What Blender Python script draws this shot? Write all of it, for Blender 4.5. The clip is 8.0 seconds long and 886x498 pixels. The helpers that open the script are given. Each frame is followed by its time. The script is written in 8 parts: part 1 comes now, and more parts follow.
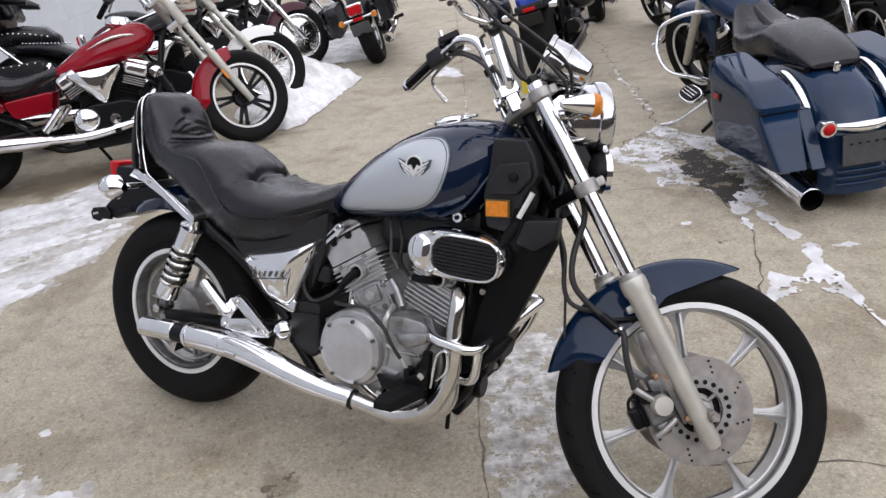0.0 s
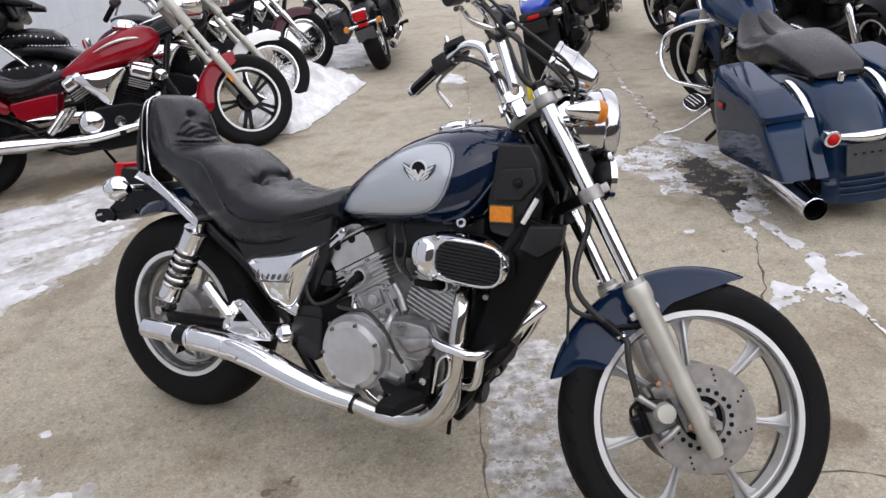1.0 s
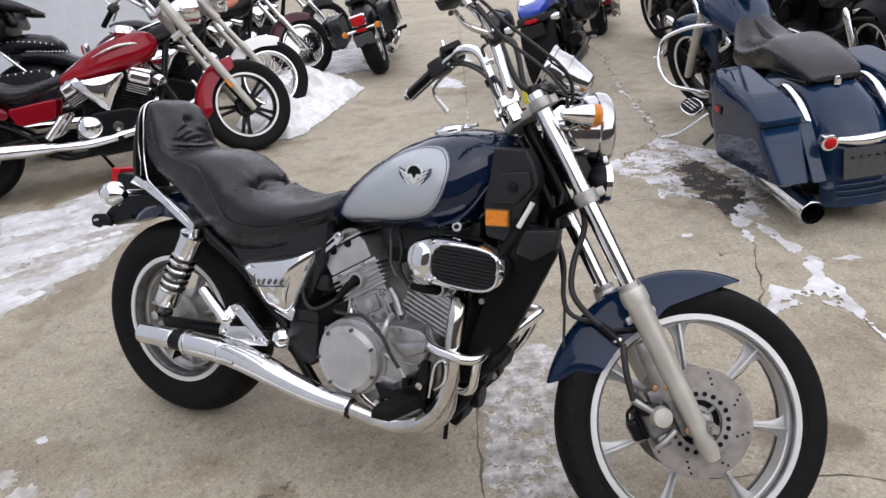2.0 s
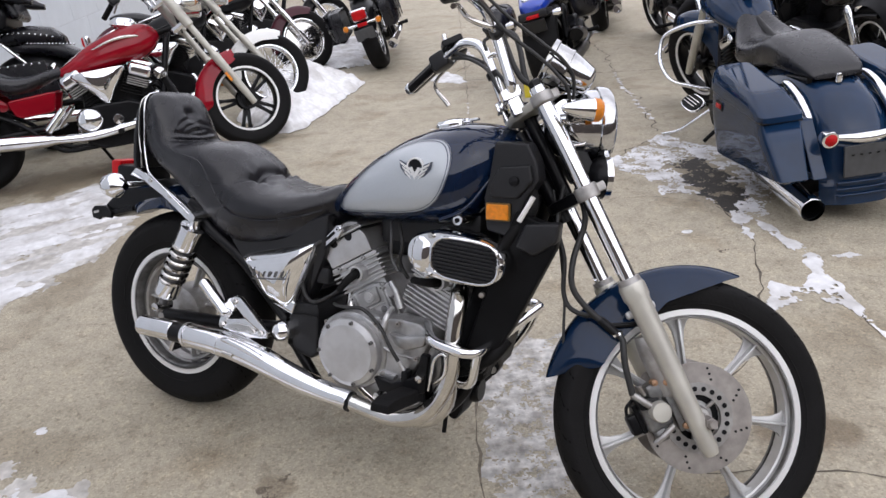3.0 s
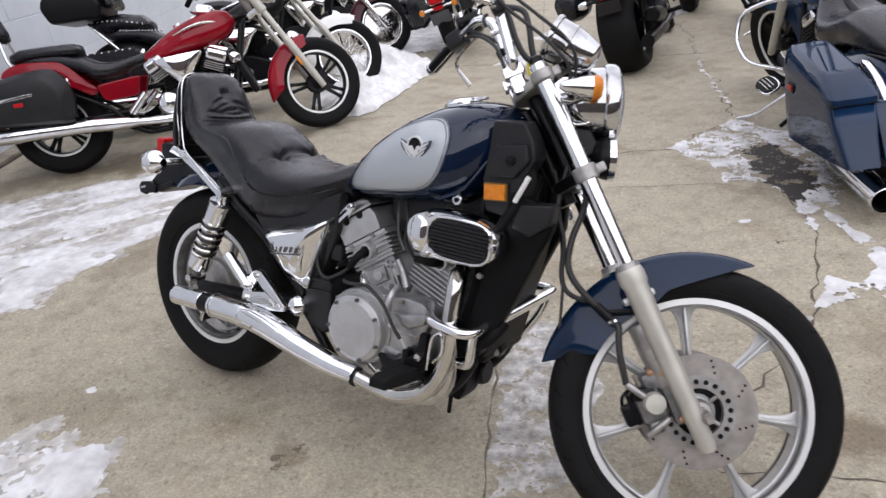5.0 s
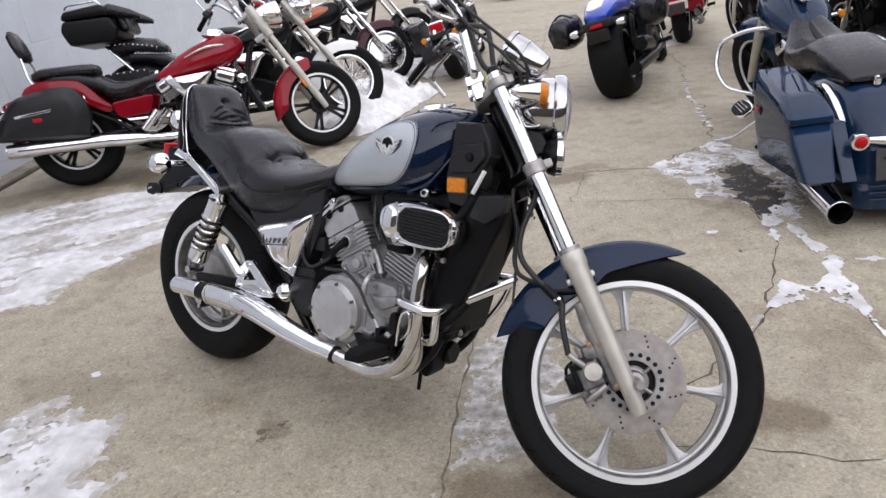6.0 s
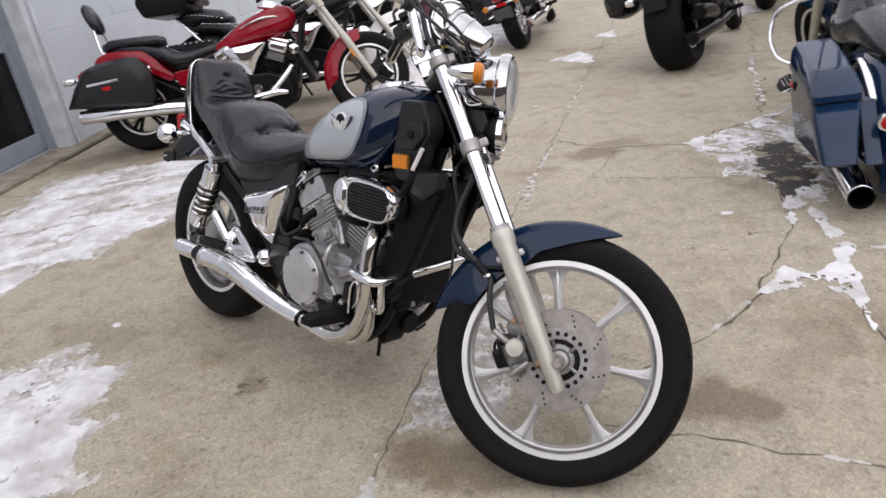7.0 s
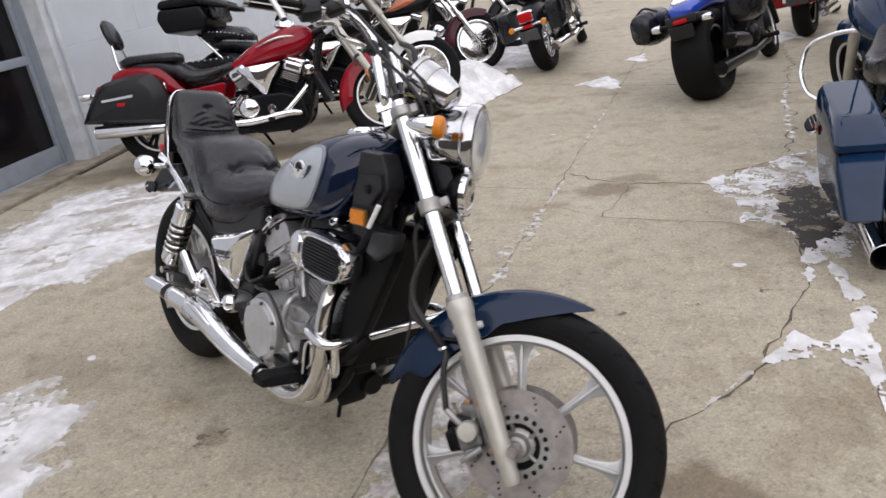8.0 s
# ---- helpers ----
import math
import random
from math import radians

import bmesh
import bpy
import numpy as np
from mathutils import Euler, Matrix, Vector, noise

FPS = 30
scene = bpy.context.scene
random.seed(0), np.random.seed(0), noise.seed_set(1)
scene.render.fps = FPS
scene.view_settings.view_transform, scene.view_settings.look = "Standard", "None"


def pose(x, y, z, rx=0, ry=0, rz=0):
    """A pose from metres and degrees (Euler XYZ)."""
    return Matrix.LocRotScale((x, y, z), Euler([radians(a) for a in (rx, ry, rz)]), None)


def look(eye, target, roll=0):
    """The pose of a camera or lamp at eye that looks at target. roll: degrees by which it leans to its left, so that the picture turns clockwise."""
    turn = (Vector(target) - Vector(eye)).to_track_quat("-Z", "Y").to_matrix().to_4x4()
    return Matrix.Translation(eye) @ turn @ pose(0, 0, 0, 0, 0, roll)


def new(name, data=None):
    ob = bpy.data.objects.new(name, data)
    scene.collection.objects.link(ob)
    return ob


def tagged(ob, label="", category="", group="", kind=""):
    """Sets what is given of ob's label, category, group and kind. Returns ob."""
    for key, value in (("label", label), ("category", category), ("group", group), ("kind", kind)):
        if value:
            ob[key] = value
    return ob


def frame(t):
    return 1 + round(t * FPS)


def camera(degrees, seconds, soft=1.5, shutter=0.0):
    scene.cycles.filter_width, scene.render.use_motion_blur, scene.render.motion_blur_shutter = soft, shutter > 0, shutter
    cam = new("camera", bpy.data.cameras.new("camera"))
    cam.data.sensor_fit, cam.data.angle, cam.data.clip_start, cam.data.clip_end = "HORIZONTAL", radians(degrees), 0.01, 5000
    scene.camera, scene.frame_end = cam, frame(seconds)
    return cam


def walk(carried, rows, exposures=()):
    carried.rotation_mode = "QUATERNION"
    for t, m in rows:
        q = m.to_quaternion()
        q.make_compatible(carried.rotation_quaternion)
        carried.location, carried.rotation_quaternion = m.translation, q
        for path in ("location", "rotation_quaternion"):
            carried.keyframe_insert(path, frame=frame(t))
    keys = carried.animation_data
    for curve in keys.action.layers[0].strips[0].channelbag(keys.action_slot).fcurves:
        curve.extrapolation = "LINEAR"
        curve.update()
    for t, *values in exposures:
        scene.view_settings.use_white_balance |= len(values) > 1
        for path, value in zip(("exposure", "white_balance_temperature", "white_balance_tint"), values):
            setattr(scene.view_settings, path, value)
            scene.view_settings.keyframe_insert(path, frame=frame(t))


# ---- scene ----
import collections

cam = camera(65.4, 8.0, soft=1.5, shutter=0.6)
PATH = [
    (0, (0.106, 0.072, 1.418), (0.037, 1.863, 0.53), -6.4),
    (0.5, (0.1, 0.074, 1.417), (0.027, 1.869, 0.537), -6.1),
    (1, (0.101, 0.071, 1.415), (0.029, 1.87, 0.544), -5.8),
    (1.5, (0.111, 0.073, 1.414), (0.039, 1.878, 0.556), -6.0),
    (3, (0.107, 0.069, 1.408), (0.038, 1.869, 0.538), -5.5),
    (3.5, (0.121, 0.065, 1.407), (0.034, 1.859, 0.528), -5.8),
    (4, (0.145, 0.055, 1.405), (0.064, 1.848, 0.522), -6.6),
    (4.5, (0.218, 0.092, 1.397), (-0.045, 1.876, 0.532), -8.1),
    (4.7, (0.264, 0.105, 1.377), (-0.058, 1.868, 0.49), -8.1),
    (5.8, (0.436, -0.099, 1.357), (0.093, 1.696, 0.544), -6.9),
    (6, (0.461, -0.133, 1.345), (0.106, 1.665, 0.546), -6.9),
    (6.5, (0.645, -0.149, 1.355), (0.198, 1.648, 0.599), -8.1),
    (7, (0.862, -0.099, 1.337), (0.248, 1.604, 0.488), -8.4),
    (7.5, (0.883, 0.019, 1.368), (0.225, 1.731, 0.57), -7.9),
    (8, (0.991, 0.148, 1.369), (0.279, 1.834, 0.561), -7.5),
]
walk(cam, [(t, look(eye, target, roll)) for t, eye, target, roll in PATH], [(0, -0.3, 6480, 10), (4.5, -0.3, 6480, 10), (6, -0.32, 6480, 11), (6.5, -0.33, 6510, 11), (7, -0.34, 6690, 11), (8, -0.38, 6680, 10)])

# ---- light: overcast winter day ----
world = bpy.data.worlds.new("overcast")
scene.world = world
world.use_nodes = True
wn, wl = world.node_tree.nodes, world.node_tree.links
sky = wn.new("ShaderNodeTexSky")
sky.sky_type, sky.sun_disc = "NISHITA", False
sky.sun_elevation, sky.sun_rotation = radians(48), radians(150)
sky.air_density, sky.dust_density, sky.ozone_density = 1.0, 1.0, 1.0
pale = wn.new("ShaderNodeHueSaturation")
pale.inputs["Saturation"].default_value, pale.inputs["Value"].default_value = 0.25, 2.75
wl.new(sky.outputs[0], pale.inputs["Color"])
cloud = wn.new("ShaderNodeMix")
cloud.data_type = "RGBA"
cloud.inputs[0].default_value = 0.75
cloud.inputs[7].default_value = (12.7, 12.5, 13.8, 1)
wl.new(pale.outputs[0], cloud.inputs[6])
wl.new(cloud.outputs[2], wn["Background"].inputs["Color"])
wn["Background"].inputs["Strength"].default_value = 0.15
sun = new("sun", bpy.data.lights.new("sun", "SUN"))
sun.data.energy, sun.data.angle, sun.data.color = 0.7, radians(100), (1.0, 0.97, 0.96)
sun.matrix_basis = look((0.8, -1.6, 3.2), (0, 0.6, 0))


# ---- materials ----
def mat(name, base, rough=0.5, metal=0.0, vary=0.12, scale=12.0, bump=0.0, bump_scale=80.0, coat=0.0, tint=None, stain=0.0, stain_scale=3.0, spec=0.5):
    """A surface with colour variation at two scales, fine relief and uneven gloss."""
    m = bpy.data.materials.new(name)
    m.use_nodes = True
    n, l = m.node_tree.nodes, m.node_tree.links
    b = n["Principled BSDF"]
    b.inputs["Metallic"].default_value = metal
    b.inputs["Coat Weight"].default_value = coat
    b.inputs["Coat Roughness"].default_value = 0.03
    b.inputs["Specular IOR Level"].default_value = spec
    tc = n.new("ShaderNodeTexCoord")
    n1 = n.new("ShaderNodeTexNoise")
    n1.inputs["Scale"].default_value, n1.inputs["Detail"].default_value = scale, 6
    l.new(tc.outputs["Object"], n1.inputs["Vector"])
    r = n.new("ShaderNodeValToRGB")
    lo = [c * (1 - vary) for c in base]
    hi = [min(1, c * (1 + vary)) for c in (tint or base)]
    r.color_ramp.elements[0].position, r.color_ramp.elements[1].position = 0.3, 0.7
    r.color_ramp.elements[0].color, r.color_ramp.elements[1].color = (*lo, 1), (*hi, 1)
    l.new(n1.outputs["Fac"], r.inputs["Fac"])
    col = r.outputs["Color"]
    if stain:
        n3 = n.new("ShaderNodeTexNoise")
        n3.inputs["Scale"].default_value, n3.inputs["Detail"].default_value = stain_scale, 8
        l.new(tc.outputs["Object"], n3.inputs["Vector"])
        r3 = n.new("ShaderNodeValToRGB")
        r3.color_ramp.elements[0].position, r3.color_ramp.elements[1].position = 0.42, 0.62
        mx = n.new("ShaderNodeMix")
        mx.data_type, mx.blend_type = "RGBA", "MULTIPLY"
        l.new(n3.outputs["Fac"], r3.inputs["Fac"])
        sc = n.new("ShaderNodeMath")
        sc.operation = "MULTIPLY"
        sc.inputs[1].default_value = stain
        l.new(r3.outputs["Color"], sc.inputs[0])
        l.new(sc.outputs[0], mx.inputs[0])
        l.new(col, mx.inputs[6])
        mx.inputs[7].default_value = (0.45, 0.42, 0.38, 1)
        col = mx.outputs[2]
    l.new(col, b.inputs["Base Color"])
    rr = n.new("ShaderNodeMapRange")
    rr.inputs["To Min"].default_value, rr.inputs["To Max"].default_value = rough * 0.8, min(1, rough * 1.25)
    l.new(n1.outputs["Fac"], rr.inputs["Value"])
    l.new(rr.outputs[0], b.inputs["Roughness"])
    if bump:
        n2 = n.new("ShaderNodeTexNoise")
        n2.inputs["Scale"].default_value, n2.inputs["Detail"].default_value = bump_scale, 5
        l.new(tc.outputs["Object"], n2.inputs["Vector"])
        bp = n.new("ShaderNodeBump")
        bp.inputs["Strength"].default_value, bp.inputs["Distance"].default_value = bump, 0.004
        l.new(n2.outputs["Fac"], bp.inputs["Height"])
        l.new(bp.outputs[0], b.inputs["Normal"])
    return m


CHROME = mat("chrome", (0.84, 0.845, 0.86), 0.035, 1.0, 0.06, 20, 0.085, 11)
# headlight and gauge chrome: dark reflections put into a darker, mottled colour
LAMP_CHROME = mat("darkened_lamp_chrome", (0.6, 0.61, 0.63), 0.09, 1.0, 0.15, 30, 0.12, 18, stain=0.35, stain_scale=10)
DULL_CHROME = mat("dull_chrome", (0.64, 0.625, 0.6), 0.1, 1.0, 0.12, 30, 0.05, 60)
DARK_ALLOY = mat("grime_and_recess_alloy", (0.2, 0.2, 0.2), 0.42, 0.7, 0.3, 40, 0.15, 180, stain=0.5, stain_scale=30)
ALLOY = mat("cast_alloy", (0.4, 0.39, 0.38), 0.42, 0.7, 0.2, 25, 0.12, 200, stain=0.5, stain_scale=22)
SILVER_RIM = mat("painted_silver_rim", (0.52, 0.52, 0.515), 0.34, 0.5, 0.08, 30, 0.05, 200)
POLISHED = mat("polished_rim_edge", (0.78, 0.78, 0.775), 0.33, 0.35, 0.04, 12)
FORK_ALLOY = mat("fork_alloy", (0.54, 0.525, 0.47), 0.42, 0.55, 0.1, 14, 0.05, 160)
STEEL = mat("brake_steel", (0.33, 0.305, 0.285), 0.4, 0.6, 0.25, 30, 0.06, 300)
CASE = mat("engine_case_silver", (0.5, 0.5, 0.505), 0.33, 0.86, 0.14, 18, 0.12, 260, stain=0.6, stain_scale=16)
COVER_FACE = mat("cast_cover_silver", (0.57, 0.57, 0.575), 0.36, 0.72, 0.06, 10, 0.04, 300, stain=0.25, stain_scale=18)
BLUE = mat("navy_metallic_paint", (0.0034, 0.0108, 0.033), 0.6, 0, 0.25, 6, coat=1.0, spec=0.0)
BLUE_FENDER = mat("navy_fender_paint", (0.0038, 0.0145, 0.041), 0.6, 0, 0.2, 8, coat=0.68, spec=0.0)
SILVER = mat("silver_paint", (0.42, 0.45, 0.48), 0.4, 0.4, 0.05, 400, coat=0.8)
PIN_AND_SHADE = mat("pinstripe", (0.045, 0.055, 0.085), 0.35, 0.3, 0.1, 20, coat=0.5)
LEATHER = mat("black_vinyl", (0.0075, 0.0075, 0.0105), 0.27, 0, 0.2, 9, 0.2, 320, spec=0.48)
RUBBER = mat("tyre_rubber", (0.0066, 0.0064, 0.0068), 0.66, 0, 0.25, 22, 0.3, 160, stain=0.2, stain_scale=14, spec=0.16)
GROOVE_SHADE = mat("tread_groove_shade", (0.003, 0.003, 0.003), 0.9, 0, 0.2, 30, spec=0.05)
BLACK = mat("black_painted_metal", (0.005, 0.005, 0.006), 0.3, 0, 0.25, 14, 0.1, 150, spec=0.2)
SHROUD = mat("dull_black_shroud", (0.0045, 0.0045, 0.005), 0.42, 0, 0.3, 9, 0.15, 120, spec=0.12)
PLASTIC = mat("black_plastic", (0.011, 0.011, 0.0125), 0.36, 0, 0.2, 16, 0.15, 350, spec=0.38)
CABLE = mat("black_cable", (0.015, 0.015, 0.015), 0.5, 0, 0.2, 30)
AMBER = mat("amber_lens", (0.66, 0.205, 0.0025), 0.3, 0, 0.2, 90, 0.5, 320, coat=0.15)
REDLENS = mat("red_lens", (0.46, 0.005, 0.008), 0.35, 0, 0.15, 40, 0.2, 200, spec=0.25)
GLASS = mat("lamp_glass", (0.75, 0.77, 0.8), 0.1, 0.6, 0.1, 60, 0.3, 90, coat=1.0)
WHITE = mat("white_enamel", (0.78, 0.78, 0.76), 0.3, 0, 0.05, 10, coat=0.6)
YELLOW = mat("yellow_tag", (0.75, 0.6, 0.03), 0.5)
RED = mat("red_metallic_paint", (0.24, 0.0035, 0.012), 0.6, 0, 0.2, 5, coat=0.75, spec=0.0)
MAROON = mat("maroon_paint", (0.05, 0.005, 0.012), 0.5, 0.0, 0.2, 6, coat=0.5, spec=0.1)
BAGBLUE = mat("bagger_blue_paint", (0.0068, 0.0225, 0.058), 0.6, 0, 0.2, 6, coat=0.75, spec=0.0)
SPORTBLUE = mat("bright_blue_paint", (0.01, 0.05, 0.42), 0.3, 0.1, 0.15, 8, coat=1.0)
ORANGE = mat("burnt_orange_paint", (0.38, 0.09, 0.03), 0.3, 0.2, 0.2, 8, coat=0.8)
GAITER = mat("grey_metal", (0.12, 0.12, 0.125), 0.4, 0.5, 0.2, 20)


# ---- mesh helpers ----
def smooth(bm, angle=40):
    a = radians(angle)
    for f in bm.faces:
        f.smooth = True
    for e in bm.edges:
        if len(e.link_faces) == 2 and e.calc_face_angle(0) > a:
            e.smooth = False
    return bm


def part(name, bm, material, parent=None, label="", angle=40, m=None):
    """One mesh object under a thing or a part."""
    bmesh.ops.recalc_face_normals(bm, faces=bm.faces)
    smooth(bm, angle)
    me = bpy.data.meshes.new(name)
    bm.to_mesh(me)
    bm.free()
    me.materials.append(material)
    ob = new(name, me)
    if parent:
        ob.parent = parent
    if m is not None:
        ob.matrix_basis = m
    even = ob.modifiers.new("even_normals", "WEIGHTED_NORMAL")
    even.keep_sharp = True
    if label:
        ob["label"] = label
    return ob


def thing(name, m, label, category, group=""):
    ob = new(name)
    ob.empty_display_size = 0.1
    ob.matrix_basis = m
    return tagged(ob, label, category, group)


def spline(points, n=6):
    """Points on a Catmull-Rom curve through the given ones."""
    p = [Vector(q) for q in points]
    p = [2 * p[0] - p[1], *p, 2 * p[-1] - p[-2]]
    out = []
    for i in range(1, len(p) - 2):
        for k in range(n):
            t = k / n
            out.append(0.5 * (2 * p[i] + (p[i + 1] - p[i - 1]) * t + (2 * p[i - 1] - 5 * p[i] + 4 * p[i + 1] - p[i + 2]) * t * t
                              + (3 * p[i] - p[i - 1] - 3 * p[i + 1] + p[i + 2]) * t ** 3))
    out.append(p[-2])
    return out


def loft(rings, closed=False, caps=True, bm=None):
    bm = bm or bmesh.new()
    vs = [[bm.verts.new(q) for q in ring] for ring in rings]
    k = len(rings[0])
    for i in range(len(vs) - (0 if closed else 1)):
        a, b = vs[i], vs[(i + 1) % len(vs)]
        for j in range(k):
            bm.faces.new((a[j], a[(j + 1) % k], b[(j + 1) % k], b[j]))
    if caps and not closed:
        bm.faces.new(vs[0])
        bm.faces.new(vs[-1])
    return bm


def tube(points, radius, n=5, sides=10, bm=None, raw=False, closed=False):
    """A round tube along a smooth path; radius: one, or one for each given point."""
    path = [Vector(q) for q in points] if raw else spline(points, n)
    if isinstance(radius, (int, float)):
        rad = [radius] * len(path)
    else:
        r = [Vector((q, 0, 0)) for q in radius]
        rad = [q.x for q in (r if raw else spline(r, n))]
    rings, side = [], None
    for i, q in enumerate(path):
        d = (path[min(i + 1, len(path) - 1)] - path[max(i - 1, 0)]).normalized()
        if closed:
            d = (path[(i + 1) % len(path)] - path[i - 1]).normalized()
        if side is None:
            side = d.orthogonal().normalized()
        side = (side - d * side.dot(d)).normalized()
        up = d.cross(side)
        rings.append([q + rad[i] * (math.cos(a) * side + math.sin(a) * up) for a in (2 * math.pi * k / sides for k in range(sides))])
    return loft(rings, closed, True, bm)


def lathe(profile, axis="y", sides=32, bm=None, origin=(0, 0, 0), open_ends=False):
    """Profile of (radius, height) turned about an axis through origin. A profile that ends at radius 0 closes there."""
    o = Vector(origin)

    def at(r, h, a):
        c, s = r * math.cos(a), r * math.sin(a)
        return o + Vector({"x": (h, c, s), "y": (c, h, s), "z": (c, s, h)}[axis])
    rings = [[at(max(r, 1e-4), h, 2 * math.pi * k / sides) for k in range(sides)] for r, h in profile]
    return loft(rings, False, not open_ends, bm)


def torus(profile, axis="y", sides=48, origin=(0, 0, 0), bm=None):
    """A closed profile of (radius, height) turned about an axis."""
    o = Vector(origin)

    def at(r, h, a):
        c, s = r * math.cos(a), r * math.sin(a)
        return o + Vector({"x": (h, c, s), "y": (c, h, s), "z": (c, s, h)}[axis])
    rings = [[at(r, h, 2 * math.pi * k / sides) for r, h in profile] for k in range(sides)]
    return loft(rings, True, False, bm)


def box(size, at=(0, 0, 0), bevel=0.004, bm=None, rot=None, segs=2):
    b = bmesh.new()
    bmesh.ops.create_cube(b, size=1)
    bmesh.ops.scale(b, vec=size, verts=b.verts)
    if bevel:
        bmesh.ops.bevel(b, geom=b.edges[:], offset=min(bevel, min(size) * 0.45), segments=segs, profile=0.5, affect="EDGES")
    m = Matrix.Translation(at) @ (rot.to_matrix().to_4x4() if rot is not None else Matrix())
    bmesh.ops.transform(b, matrix=m, verts=b.verts)
    if bm is None:
        return b
    return join(bm, b)


def join(bm, other):
    me = bpy.data.meshes.new("tmp")
    other.to_mesh(me)
    other.free()
    bm.from_mesh(me)
    bpy.data.meshes.remove(me)
    return bm


def plate(outline, y0, y1, bevel=0.003, plane="xz", bm=None):
    """A flat plate with the given outline, from y0 to y1 across its plane."""
    b = bmesh.new()

    def at(u, v, w):
        return {"xz": (u, w, v), "xy": (u, v, w), "yz": (w, u, v)}[plane]
    f = b.faces.new([b.verts.new(at(u, v, y0)) for u, v in outline])
    ex = bmesh.ops.extrude_face_region(b, geom=[f])
    d = Vector(at(0, 0, y1 - y0))
    bmesh.ops.translate(b, vec=d, verts=[g for g in ex["geom"] if isinstance(g, bmesh.types.BMVert)])
    if bevel:
        es = [e for e in b.edges if len(e.link_faces) == 2 and e.calc_face_angle(0) > 0.7]
        bmesh.ops.bevel(b, geom=es, offset=bevel, segments=2, profile=0.5, affect="EDGES")
    if bm is None:
        return b
    return join(bm, b)


def ring_se(c, a, b, va, vb, n=2.5, count=28, shift=0.0):
    """A superellipse ring round c with half axes a along va and b along vb."""
    out = []
    for k in range(count):
        t = 2 * math.pi * k / count
        ct, st = math.cos(t), math.sin(t)
        u = math.copysign(abs(ct) ** (2 / n), ct)
        v = math.copysign(abs(st) ** (2 / n), st)
        out.append(Vector(c) + Vector(va) * a * u * (1 - shift * v) + Vector(vb) * b * v)
    return out


def rod(a, b, r, sides=10, bm=None):
    return tube([a, b], r, sides=sides, raw=True, bm=bm)


def ball(at, r, bm=None, seg=12):
    b = bm or bmesh.new()
    bmesh.ops.create_uvsphere(b, u_segments=seg, v_segments=seg // 2 + 2, radius=r, matrix=Matrix.Translation(at))
    return b


def bent(points, bend, n=4):
    """A polyline with its corners rounded by about bend metres."""
    p = [Vector(q) for q in points]
    out = [p[0]]
    for i in range(1, len(p) - 1):
        a, b = p[i - 1] - p[i], p[i + 1] - p[i]
        d = min(bend, a.length * 0.48, b.length * 0.48)
        s, e = p[i] + a.normalized() * d, p[i] + b.normalized() * d
        for k in range(n + 1):
            t = k / n
            out.append(s * (1 - t) ** 2 + p[i] * 2 * t * (1 - t) + e * t * t)
    out.append(p[-1])
    return out


def pipe(points, r, bend=0.05, sides=10, bm=None):
    return tube(bent(points, bend), r, sides=sides, raw=True, bm=bm)


# ---- ground ----
# damp stains: centre, half sizes, turn in degrees, strength
DAMP = [(0.46, 3.86, 0.19, 0.12, 10, 1.0), (0.62, 4.05, 0.18, 0.08, 0, 0.7), (1.03, 1.6, 0.16, 0.13, 20, 0.95), (0.3, 1.26, 0.24, 0.12, 0, 0.9), (-2.3, 4.62, 1.15, 0.3, 22, 0.85), (-3.45, 4.1, 0.5, 0.2, 40, 0.6),
        (-1.75, 3.2, 0.16, 0.9, 0, 0.45), (-2.6, 3.98, 0.7, 0.16, 28, 0.5), (1.45, 3.5, 0.3, 0.55, 0, 0.55), (1.3, 1.9, 0.12, 0.3, -20, 0.3), (-0.49, 1.53, 0.06, 0.05, 0, 0.6), (0.1, 6.25, 0.2, 0.08, 5, 0.5), (-1.35, 1.75, 0.4, 0.1, -10, 0.35)]


